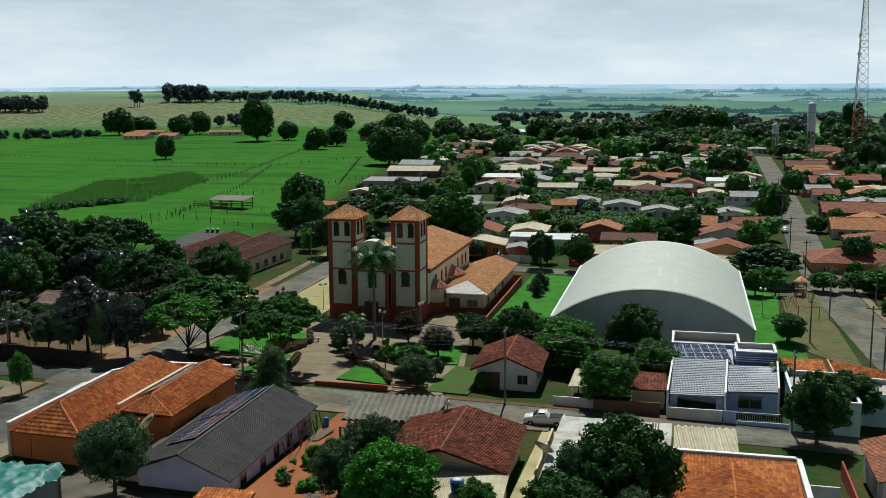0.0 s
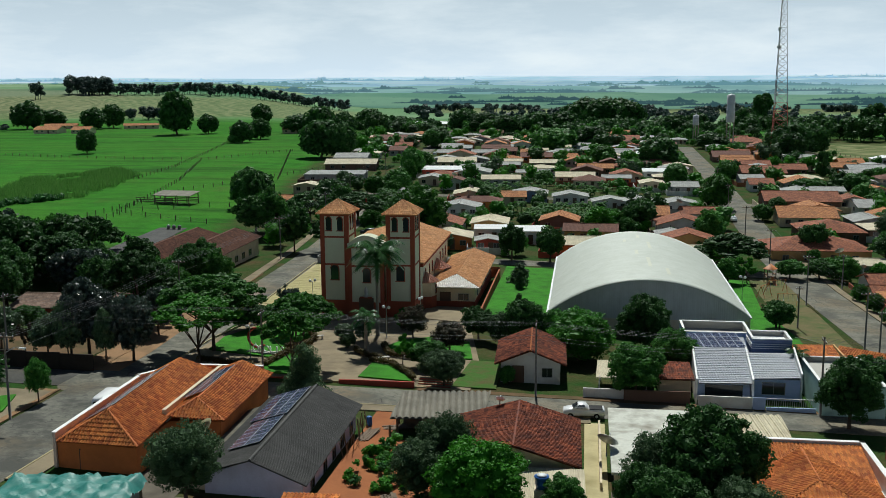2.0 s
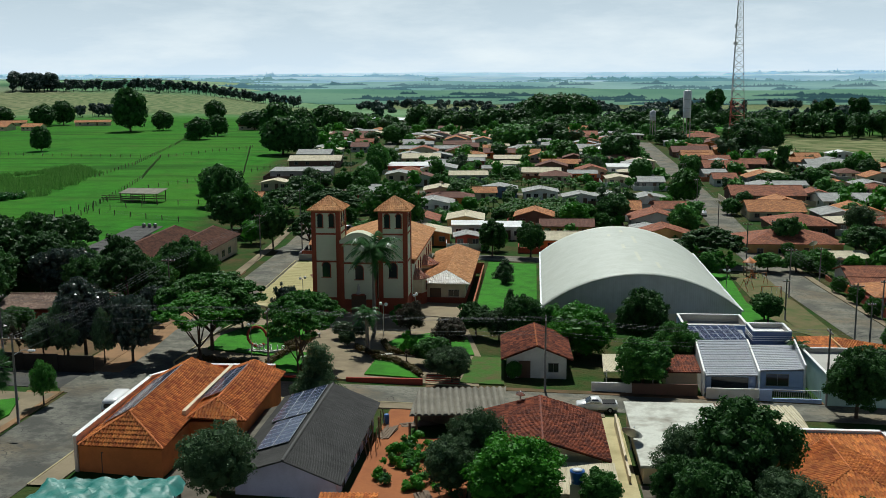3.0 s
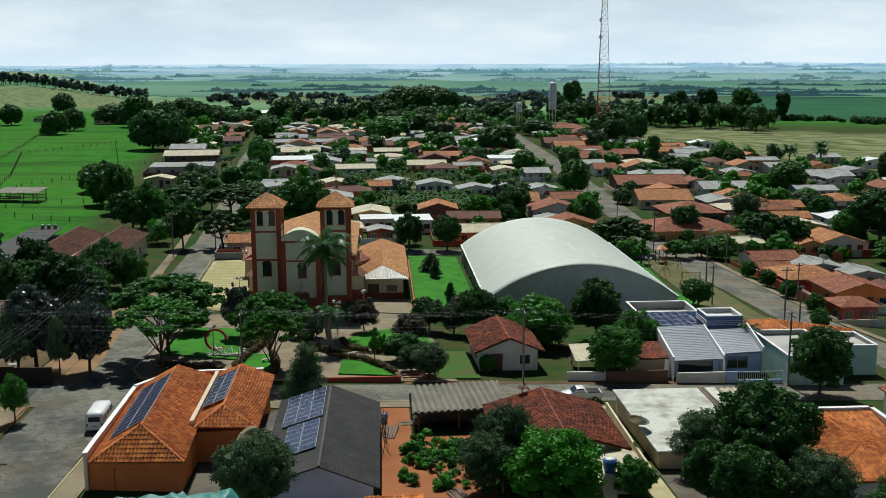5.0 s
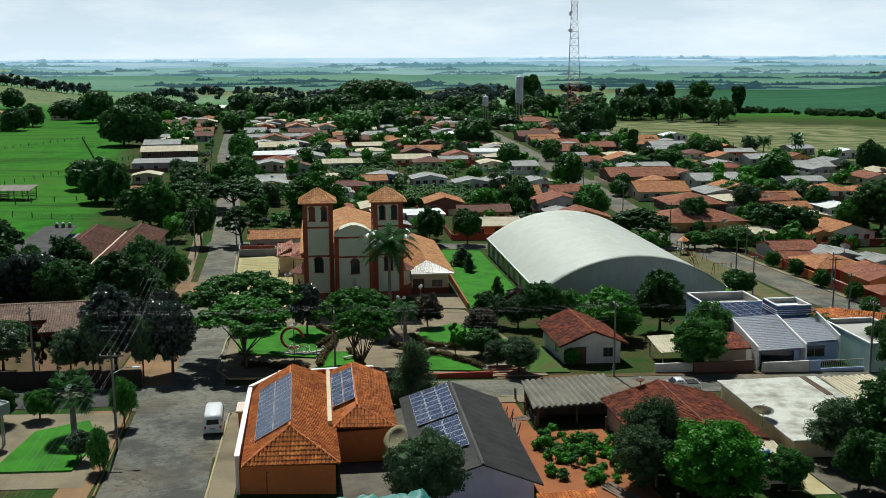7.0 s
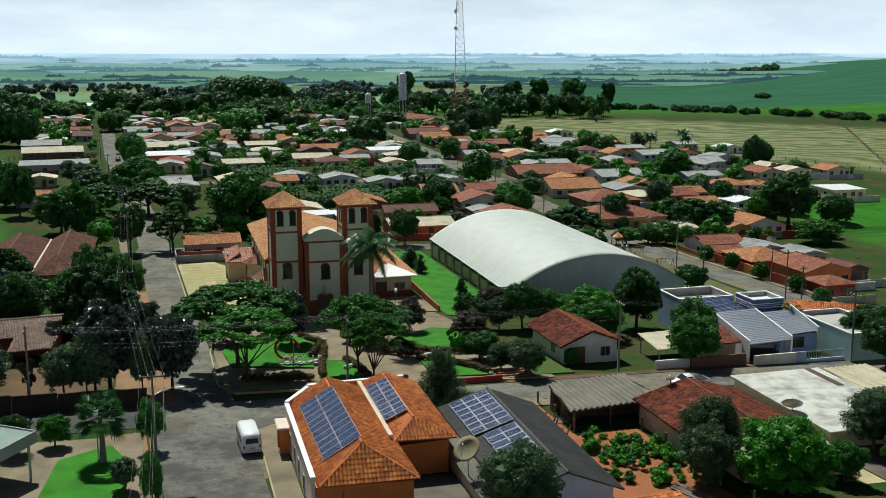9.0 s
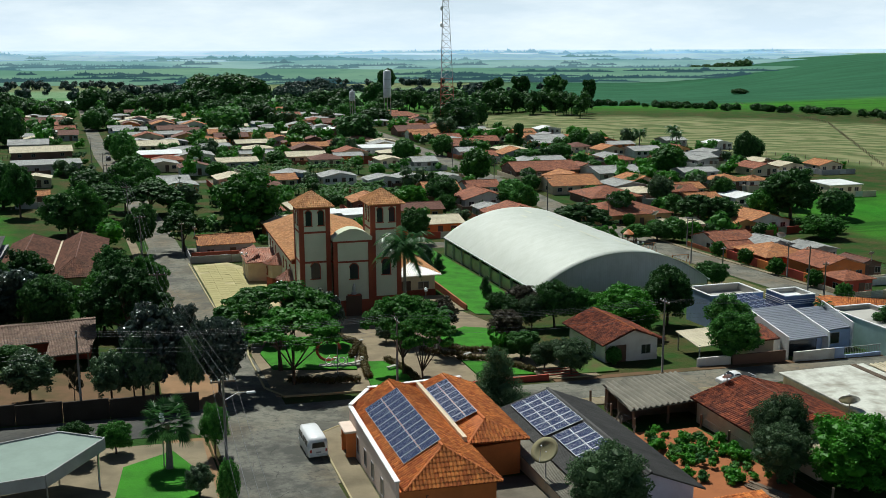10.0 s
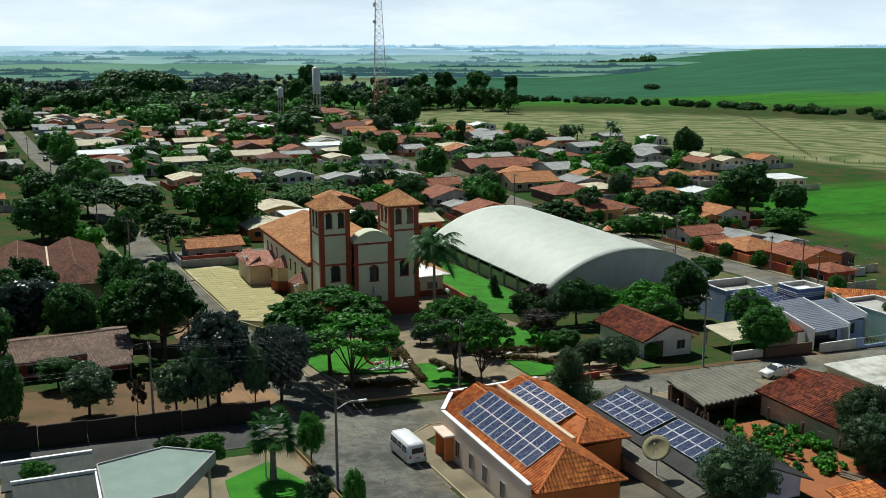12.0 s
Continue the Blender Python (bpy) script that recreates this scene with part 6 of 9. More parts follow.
# ---- mint flat-roofed house ----
mh = thing("mint_house", 0, 0, 0, 0, "mint green flat-roofed house with white copings", "house")
parapet_box(mh, 56.9, -39.2, 63.4, -28.0, 0.6, 5.0, WALLS["mint"], 0.55)
parapet_box(mh, 63.6, -34.5, 69.5, -28.5, 0.3, 4.7, WALLS["mint"], 0.5)
part("tile_roof", slope([(56.6, -27.8, 4.2), (62.0, -27.2, 4.2), (61.6, -22.6, 5.0), (56.7, -23.0, 5.0)]), T2, mh, "bright orange tile roof")
part("tile_wall", box(56.9, -27.4, 0.2, 61.6, -23.0, 4.1), WALLS["ochre"], mh)
part("side_roof", slope([(62.5, -20.0, 3.1), (70.5, -26.0, 3.1), (71.5, -24.4, 3.9), (63.5, -18.6, 3.9)]), T2, mh)
part("side_wall", box(62.6, -26.0, -0.5, 62.8, -18.8, 4.2), WALLS["ochre"], mh)

# ---- cream carport and red-tiled cottage ----
cp = thing("carport", 0, 0, 0, 0, "cream fibre-cement carport roof on posts", "carport")
part("roof", slab_roof([(33.6, -35.6, 3.9), (39.6, -35.0, 3.9), (40.2, -29.4, 4.3), (33.8, -29.8, 4.3)], 0.1), M["cream"], cp)
for x, y in ((34.0, -35.2), (39.2, -34.7), (34.2, -30.0), (39.6, -29.7)):
    part("post", box(x - 0.07, y - 0.07, 1.3, x + 0.07, y + 0.07, 4.0), M["steel"], cp)
ct = thing("cottage", 0, 0, 0, 0, "small cottage with a dark red tile roof behind a tree", "house")
part("wall", box(40.6, -35.2, 1.0, 44.0, -29.6, 3.9), WALLS["cream"], ct)
part("roof_slope", slope([(40.2, -36.2, 4.1), (44.3, -36.0, 4.1), (44.0, -32.6, 5.0), (40.4, -32.6, 5.0)]), T3, ct)
part("roof_slope", slope([(44.3, -29.2, 4.1), (40.2, -29.2, 4.1), (40.4, -32.6, 5.0), (44.0, -32.6, 5.0)]), T3, ct)
lw = thing("lot_wall", 0, 0, 0, 0, "white rendered boundary wall along the street", "wall")
part("panel", box(32.2, -37.8, 1.2, 36.6, -37.6, 3.3), WALLS["white"], lw)
# brown colour stands in for the shade on this stretch of wall
part("panel", box(36.6, -38.2, 1.2, 43.6, -38.0, 3.4), WALLS["brown"], lw, "wall panel with its shade put in as dark brown")


# ---- school west of the street ----
sch = thing("school", 0, 0, 0, 0, "low school building with twin brown tile gables and a grey wing", "school")
TB = M["tile_brown"]
for rx, ex0, ex1 in ((-45.5, -49.4, -41.3), (-37.6, -41.1, -33.4)):
    ra, rb = (rx, 48.0, 7.3), (rx, 24.5, 7.2)
    yb, yf, ze = 52.0, 20.5, 5.0
    part("roof_slope", slope([(ex0, yb, ze), (ex0, yf, ze), rb, ra]), TB, sch)
    part("roof_slope", slope([(ex1, yf, ze), (ex1, yb, ze), ra, rb]), TB, sch)
    part("roof_slope", slope([(ex0, yf, ze), (ex1, yf, ze), rb]), TB, sch)
    part("roof_slope", slope([(ex1, yb, ze), (ex0, yb, ze), ra]), TB, sch)
    for a, b in ((ra, rb), (rb, (ex0, yf, ze)), (rb, (ex1, yf, ze))):
        ridge(sch, a, b, TB)
part("wall", box(-48.8, 21.2, 1.0, -34.0, 51.4, 4.95), WALLS["cream"], sch)
part("valley", box(-41.35, 20.4, 4.9, -41.05, 51.9, 5.25), WALLS["cream"], sch, "cream valley gutter")
part("grey_roof", slope([(-58.5, 24.0, 4.6), (-50.0, 24.0, 4.6), (-51.0, 56.0, 5.9), (-57.0, 56.0, 5.9)], 0.177, 3.0, 0.05, 0.02), M["greydark"], sch, "grey fibre-cement roof")
part("grey_wall", box(-58.0, 25.0, 1.0, -50.4, 55.0, 4.5), WALLS["grey"], sch)
for k in range(3):
    part("vent", lathe([(0.35, 0), (0.35, 0.5), (0.45, 0.6), (0.1, 0.9)], 10), M["steel"], sch).matrix_basis = pose(-54.5 + k * 1.2, 54.5, 5.9)
for y in (34, 38, 42, 46):
    window(sch, -34.0, y, 2.2, 1.6, 1.2, "x")

# ---- long tiled house behind the yard ----
M["tile_faded"] = tile_mat("clay_tile_faded", (0.34, 0.235, 0.175), (0.20, 0.125, 0.095), (0.09, 0.065, 0.055), 0.6, 0.0)
lh = thing("yard_house", 0, 0, 0, 0, "long low house with a faded brown tile roof", "house")
part("roof_slope", slope([(-47.2, -18.4, 5.6), (-33.4, -16.2, 5.6), (-33.6, -11.6, 6.6), (-47.4, -13.2, 6.6)]), M["tile_faded"], lh)
part("roof_slope", slope([(-33.8, -7.0, 5.6), (-47.6, -8.0, 5.6), (-47.4, -13.2, 6.6), (-33.6, -11.6, 6.6)]), M["tile_faded"], lh)
ridge(lh, (-47.4, -13.2, 6.6), (-33.6, -11.6, 6.6), M["tile_faded"])
part("porch_roof", slope([(-38.6, -21.4, 5.1), (-34.0, -20.8, 5.1), (-33.5, -16.2, 5.6), (-38.4, -16.9, 5.6)]), M["tile_faded"], lh)
part("wall", box(-46.4, -16.4, 2.6, -34.2, -8.0, 5.6), WALLS["red"], lh)
for k in (-44, -40.5):
    window(lh, k, -16.4, 3.8, 1.2, 1.0)
part("post", box(-38.3, -21.0, 2.6, -38.1, -20.8, 5.1), M["wood"], lh)
part("post", box(-34.3, -20.5, 2.6, -34.1, -20.3, 5.1), M["wood"], lh)
# yard wall: the shade on its front is painted into the colour
yw = thing("yard_wall", 0, 0, 0, 0, "wall in front of the dirt yard, its shade put in as near-black", "wall")
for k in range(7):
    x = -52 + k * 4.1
    part("panel", box(x, -40.2 - 0.02 * k, ground_z(x, -40) - 0.4, x + 4.05, -39.98 - 0.02 * k, ground_z(x, -40) + 1.9), WALLS["shadow_dark"], yw)
patch("yard_dirt", [(-56, -39.6), (-27, -39.2), (-27, -22.5), (-56, -22.5)], M["dirt_brown"], 0.06, "bare brown yard with dry grass", "ground")

# ---- filling-station style canopy ----
cn = thing("canopy", 0, 0, 0, 0, "flat grey sheet canopy with a deep fascia on steel posts", "canopy")
top = [(-39.6, -64.0), (-35.2, -63.4), (-31.4, -57.2), (-34.8, -54.8), (-39.7, -56.3)]
CZ = 8.6
b = bmesh.new()
add_prism(b, top, CZ - 0.25, CZ - 0.12)
part("roof", b, M["canopy_sheet"], cn)
for (ax, ay), (bx, by) in zip(top, top[1:] + top[:1]):
    d = Vector((bx - ax, by - ay, 0)).normalized()
    s = Vector((d.y, -d.x, 0)) * 0.12
    b = bmesh.new()
    add_prism(b, [(ax, ay), (ax + s.x, ay + s.y), (bx + s.x, by + s.y), (bx, by)], CZ - 0.95, CZ)
    part("fascia", b, WALLS["grey"], cn)
for x, y in ((-31.9, -57.4), (-35.2, -62.6), (-39.2, -63.2), (-35.0, -55.4), (-31.9, -57.9)):
    part("post", tube([(x, y, 4.0), (x, y, CZ - 0.2)], [0.07, 0.07], 8), M["steel"], cn)
cn2 = thing("low_roof", 0, 0, 0, 0, "low grey sheet roof beside the canopy", "roof")
part("roof", slab_roof([(-45.4, -62.5, 7.6), (-39.8, -62.0, 7.6), (-39.8, -55.3, 7.75), (-45.6, -55.9, 7.75)], 0.1), M["roof_dark"], cn2)
part("wall", box(-45.2, -62.0, 4.3, -40.2, -56.1, 7.45), WALLS["grey"], cn2)
part("coping", box(-45.7, -55.85, 7.6, -39.8, -55.6, 7.98), M["white_paint"], cn2, "white coping")
part("coping", box(-39.95, -62.2, 7.6, -39.75, -55.85, 7.9), M["white_paint"], cn2, "white coping")

cn3 = thing("low_roof", 0, 0, 0, 0, "dark flat roof with a white coping behind the canopy", "roof")
part("roof", slab_roof([(-46.4, -54.8, 6.9), (-40.0, -54.6, 6.9), (-39.8, -50.0, 7.0), (-46.4, -49.6, 7.0)], 0.12), M["roof_dark"], cn3)
part("wall", box(-46.2, -54.5, 4.2, -40.2, -50.2, 6.8), WALLS["grey"], cn3)
part("coping", box(-46.5, -49.9, 6.95, -39.8, -49.6, 7.2), M["white_paint"], cn3, "white coping")

# ---- green tarpaulin over a frame ----
tp = thing("tarpaulin", 0, 0, 0, 0, "crumpled green tarpaulin stretched over a low shed", "tarpaulin")
vs, fs = [], []
n = 36
for j in range(n + 1):
    for i in range(n + 1):
        x, y = -8.4 + 10.4 * i / n, -88.6 + 7.0 * j / n
        z = 9.3 + 0.05 * x + 0.28 * noise.noise(Vector((x * 1.1, y * 0.5, 0))) + 0.55 * abs(noise.noise(Vector((x * 1.9 + 1.3 * y, y * 0.7, 4)))) - 0.5 * smooth(0.86, 1.0, abs(2 * i / n - 1)) - 0.05 * (j / n)
        vs.append((x + 0.2 * noise.noise(Vector((y, x, 1))), y, z))
for j in range(n):
    for i in range(n):
        a = j * (n + 1) + i
        fs.append((a, a + 1, a + n + 2, a + n + 1))
M["tarp"] = plain("tarpaulin_green", (0.020, 0.170, 0.140), (0.10, 0.26, 0.24), 0.5, 3.0, 0.9, 0.9)
M["tarp"].node_tree.nodes["Principled BSDF"].inputs["Specular IOR Level"].default_value = 0.3
part("sheet", mesh_of("sheet", vs, fs, M["tarp"], flat=False), None, tp)
for x, y in ((-8.0, -82.0), (1.6, -82.0), (-3.2, -82.0), (-8.0, -88), (1.6, -88)):
    part("post", box(x - 0.08, y - 0.08, 4.4, x + 0.08, y + 0.08, 9.0 + 0.05 * x), M["wood"], tp)
part("side_wall", box(-8.1, -88.2, 4.4, -7.9, -82.0, 8.3), WALLS["grey"], tp)
part("back_wall", box(-7.9, -82.1, 4.4, 1.5, -81.9, 8.3), WALLS["grey"], tp)
st = thing("tile_lean_to", 0, 0, 0, 0, "small orange tile lean-to roof in the yard", "roof")
part("roof", slope([(10.0, -80.5, 5.6), (14.6, -80.3, 5.6), (14.5, -76.2, 6.3), (10.2, -76.4, 6.3)]), T2, st)
part("wall", box(10.4, -79.9, 3.6, 14.2, -76.6, 5.6), WALLS["white"], st)


# ---- plaza ----
patch("plaza", [(-15.6, -37.4), (19.8, -38.4), (19.8, -27.0), (15.6, -2.0), (7.4, 0.1), (-7.4, 0.1), (-14.8, -4.0), (-16.2, -20.0)], M["paving"], 0.10, "tan paved plaza in front of the church", "pavement")
patch("church_yard", [(-17.8, 3.5), (-12.5, 0.0), (-8.9, 0.0), (-8.9, 34.0), (-13.4, 44.0), (-19.6, 42.0)], M["paving_yellow"], 0.14, "yellowish stone-paved church yard", "pavement")
patch("hall_court", [(7.6, 0.4), (16.2, -1.2), (16.2, 9.6), (7.6, 9.6)], M["paving"], 0.12, "paved court before the parish hall", "pavement")
patch("verge_yard", [(-26.6, -39.6), (-20.6, -39.6), (-21.0, -30.0), (-22.3, -17.0), (-23.2, 0.0), (-24.6, 20.0), (-27.4, 20.0), (-27.2, -5.0)], M["dirt_tan"], 0.07, "bare red-brown verge beside the street", "ground")
patch("verge_front", [(14, -39.6), (33, -39.2), (60, -38.8), (60, -37.9), (33, -37.9), (14, -38.5)], M["dirt_brown"], 0.09, "dusty pavement along the street", "pavement")
patch("yard_red", [(11.4, -76), (20.6, -76), (20.6, -57), (14.2, -57), (14.2, -47.2), (11.4, -47.2)], M["dirt"], 0.06, "bare red earth yard", "ground")
patch("yard_concrete", [(-11.0, -84.0), (11.2, -84.0), (11.2, -74.6), (-11.0, -74.6)], M["yard_concrete"], 0.05, "stained concrete back yard", "ground")
patch("yard_gap", [(-3.8, -74.6), (0.8, -74.6), (0.8, -64.2), (-3.8, -64.2)], M["yard_concrete"], 0.05, "stained concrete between the houses", "ground")
# plain dark fill for the ground below these trees
patch("back_yard", [(34.6, -86.0), (60.0, -86.0), (60.0, -75.4), (34.6, -75.4)], M["yard_concrete"], 0.05, "dark ground patch laid under the trees", "ground")
patch("back_yard_strip", [(34.6, -75.4), (44.8, -75.4), (44.8, -66.4), (34.6, -66.4)], M["yard_concrete"], 0.05, "dark ground patch laid under the trees", "ground")
patch("passage", [(32.4, -74), (34.4, -74), (34.4, -47.5), (32.4, -47.5)], M["paving_yellow"], 0.06, "narrow yellowish passage", "ground")
patch("playground", [(61.5, 4), (69.0, -10), (69.2, 50), (63.0, 50)], M["play_ground"], 0.07, "worn grass and sand of the playground strip", "ground")
patch("lawn_hall", [(16.9, -4), (26.3, -8), (26.3, 50), (16.9, 51)], M["lawn"], 0.10, "bright green mown lawn beside the hall", "lawn")
patch("lawn_gym", [(55.9, -10), (61.5, -18), (62.6, 0), (60.6, 20), (62.6, 47), (56.2, 48)], M["lawn"], 0.10, "bright green mown lawn", "lawn")
patch("lawn_front", [(6.6, -35.8), (13.0, -36.4), (11.6, -33.5), (9.0, -29.6), (6.8, -28.6)], M["lawn"], 0.26, "clipped lawn bed in the plaza", "lawn")
patch("lawn_mid", [(8.2, -24.2), (12.0, -25.6), (18.5, -24.0), (17.0, -14.5), (12.5, -12.0), (8.2, -15.5), (6.8, -19.5)], M["lawn"], 0.26, "clipped lawn bed in the plaza", "lawn")
patch("lawn_path", [(-5.6, -36.2), (-0.8, -36.6), (-0.9, -32.0), (-2.0, -26.8), (-4.4, -26.6)], M["lawn"], 0.26, "clipped lawn bed in the plaza", "lawn")
patch("lawn_sign", [(-14.6, -27.0), (-5.6, -29.5), (-5.0, -25.0), (-3.6, -18.5), (-6.0, -13.0), (-13.2, -12.0), (-15.2, -20.0)], M["lawn"], 0.26, "clipped lawn bed in the plaza", "lawn")
patch("dirt_corner", [(-26.0, -110), (-22.2, -110), (-22.5, -63), (-23.4, -48.2), (-27.0, -48.2), (-24.6, -56)], M["dirt_tan"], 0.05, "bare reddish dirt verge beside the street", "ground")
patch("forecourt", [(-47.0, -68.0), (-23.2, -68.0), (-23.6, -49.0), (-47.0, -48.6)], M["forecourt"], 0.055, "dusty tan paved forecourt round the canopy", "pavement")
patch("lawn_corner", [(-31.0, -64.5), (-24.8, -64.5), (-24.3, -57.0), (-26.2, -51.4), (-30.2, -54.4)], M["lawn"], 0.20, "small corner lawn with a fan palm", "lawn")
patch("lawn_house", [(17.6, -37.2), (22.6, -37.2), (22.2, -24.5), (18.4, -24.5)], M["weeds"], 0.16, "weedy green strip beside the small house", "lawn")
ribbon("kerb_plaza", [(19.8, -38.6), (-14.8, -37.6), (-16.4, -34.0), (-16.6, -20.0), (-15.2, -3.8), (-18.2, 3.4), (-20.2, 44.0)], 0.18, M["kerb_yellow"], 0.20, "faded yellow kerb stones", "kerb")
ribbon("kerb_west", [(-22.0, -70), (-23.1, -48.2)], 0.14, M["dirt_tan"], 0.12, "earth-covered low kerb stones", "kerb")
ribbon("kerb_verge", [(-23.4, -39.6), (-24.8, -5), (-26.2, 30)], 0.16, M["dirt_tan"], 0.12, "earth-covered low kerb stones", "kerb")
ribbon("pavement_east", [(81.6, -30), (79.4, 0), (77.9, 40), (77.9, 88)], 1.6, M["paving"], 0.13, "grey concrete pavement", "pavement")
ribbon("pavement_west", [(-26.6, 20), (-29.6, 66), (-31.4, 88)], 1.6, M["paving"], 0.10, "dusty earth pavement", "pavement")
HEDGE = leaf_mat("leaves_hedge", (0.10, 0.060, 0.020), (0.085, 0.085, 0.020))


def hedge(pts, w=0.7, h=0.8):
    """A clipped low hedge along a line."""
    rng = np.random.default_rng(int(abs(pts[0][0] * 10 + pts[0][1])))
    lobes = []
    for (ax, ay), (bx, by) in zip(pts, pts[1:]):
        k = max(2, int(math.hypot(bx - ax, by - ay) / 0.35))
        for i in range(k):
            x, y = ax + (bx - ax) * i / k, ay + (by - ay) * i / k
            lobes.append((x + rng.normal() * 0.06, y + rng.normal() * 0.06, ground_z(x, y) + 0.15 + h * 0.5 + rng.normal() * 0.04, 0.42 * (w / 0.7)))
    v, f = leaf_cloud(rng, lobes, len(lobes) * 60, 0.09, 0.3)
    me = mesh_of("hedge", v, f, HEDGE)
    tagged(new("hedge", me), "low clipped reddish-green border hedge in the plaza", "hedge", "plaza hedges")


hedge([(6.6, -28.4), (9.2, -29.4), (11.8, -33.2), (13.2, -35.8)])
hedge([(3.6, -23.8), (5.6, -26.2), (7.6, -27.0)])
hedge([(-0.5, -36.4), (-0.6, -31.6), (-1.7, -26.6)])
hedge([(6.4, -20.0), (8.0, -24.6), (12.0, -26.0), (16, -25.0)])
hedge([(-5.2, -33.4), (-4.4, -27.0), (-3.0, -20.5)])
hedge([(-13.5, -33.0), (-9.5, -34.2), (-6.2, -34.4)])
hedge([(-5.2, -24.5), (-3.2, -18.4), (-5.6, -12.6)])
for x, y in ((7.9, -27.2), (-1.8, -30.4), (10.6, -25.4), (-5.4, -27.6), (-3.0, -17.6)):
    b = thing("bench", x, y, ground_z(x, y) + 0.1, 30, "small pale concrete plaza bench", "bench", "plaza benches")
    part("seat", box(-0.75, -0.22, 0.42, 0.75, 0.22, 0.5, 0.02), M["concrete"], b)
    part("leg", box(-0.6, -0.16, 0, -0.48, 0.16, 0.42), M["concrete"], b)
    part("leg", box(0.48, -0.16, 0, 0.6, 0.16, 0.42), M["concrete"], b)
rw = thing("retaining_wall", 0, 0, 0, 0, "low red painted wall along the street edge of the plaza", "wall")
part("wall", box(5.0, -38.6, 2.4, 13.6, -38.35, 3.5), WALLS["red"], rw)
part("wall", box(-6.0, -38.1, 2.6, -0.6, -37.85, 3.4), WALLS["red"], rw)
stp = thing("plaza_steps", 0, 0, 0, 0, "broad low steps of red-edged concrete", "steps")
for k in range(5):
    part("step", box(13.8, -38.4 + k * 0.55, 2.3, 17.6, -37.8 + k * 0.55, 2.75 + k * 0.12, 0.01), M["paving"], stp)
    part("nosing", box(13.8, -38.43 + k * 0.55, 2.66 + k * 0.12, 17.6, -38.39 + k * 0.55, 2.76 + k * 0.12), WALLS["red"], stp)
bw = thing("hall_wall", 0, 0, 0, 0, "low brick-red wall beside the hall lawn", "wall")
part("wall", box(16.4, -1.0, 0.2, 16.65, 38.5, 1.9), WALLS["brick"], bw)
part("wall", box(7.6, 38.5, 0.2, 16.65, 38.75, 2.2), WALLS["brick"], bw)
yw2 = thing("church_wall", 0, 0, 0, 0, "red painted wall closing the church yard", "wall")
part("wall", box(-19.5, 46.0, 0.4, -8.0, 46.25, 2.8), WALLS["dark_red"], yw2)
part("wall", box(-9.3, 36.0, 0.4, -9.05, 46.0, 2.6), WALLS["dark_red"], yw2)
house("gable", "tilelight", "grey", -13.2, 48.0, 9.5, "grey house with a faded orange tile roof", 7, 2.9, 2, "x")


def globe_lamp(x, y, h=4.2, n=2):
    l = thing("plaza_lamp", x, y, ground_z(x, y), random.uniform(0, 180), "slim plaza lamp post with white globe lights", "street lamp", "plaza lamps")
    part("post", tube([(0, 0, -0.2), (0, 0, 0.6), (0, 0, h)], [0.09, 0.06, 0.045], 8), M["steel"], l)
    part("arm", tube([(-0.45, 0, h - 0.1), (0, 0, h - 0.02), (0.45, 0, h - 0.1)], [0.03, 0.03, 0.03], 6), M["steel"], l)
    for s in (-0.45, 0.45)[:n]:
        g = part("globe", lathe([(0.05, -0.22), (0.16, -0.16), (0.24, 0), (0.19, 0.15), (0.06, 0.23)], 12), M["globe"], l)
        g.matrix_basis = pose(s, 0, h + 0.1)
    return l


for x, y in ((5.6, -14.0), (-12.0, 28.4), (9.0, -6.0), (-9.6, 4.0), (-27.0, -54.8), (-8.0, -30.5), (58.4, 26.1), (-15.8, -12.0)):
    globe_lamp(x, y)


# town sign: big standing letters and a looped ribbon
sg = thing("town_sign", -9.3, -27.2, ground_z(-7, -27) + 0.3, -10, "big standing pale letters with a red ribbon loop on the lawn", "sign")
for k, ch in enumerate("ÓPOLIS"):
    c = bpy.data.curves.new("letter", "FONT")
    c.body, c.size, c.extrude, c.align_x = ch, 1.15, 0.08, "CENTER"
    tmp = bpy.data.objects.new("letter", c)
    scene.collection.objects.link(tmp)
    dg = bpy.context.evaluated_depsgraph_get()
    me = bpy.data.meshes.new_from_object(tmp.evaluated_get(dg))
    bpy.data.objects.remove(tmp)
    me.materials.clear()
    me.materials.append(M["white_paint"])
    o = part("letter", me, None, sg)
    o.matrix_basis = pose(0.9 + k * 0.74, 0, 0.15, 90, 0, 0)
part("plinth", box(-0.2, -0.4, -0.4, 5.2, 0.4, 0.13), M["concrete"], sg)
loop = [(0.9 + 1.3 * math.cos(a), 0.6, 1.7 + 1.25 * math.sin(a)) for a in [k * 2 * math.pi / 16 for k in range(15)]]
part("loop", tube(loop, [0.16] * len(loop), 8), WALLS["red"], sg, "red painted ribbon loop")


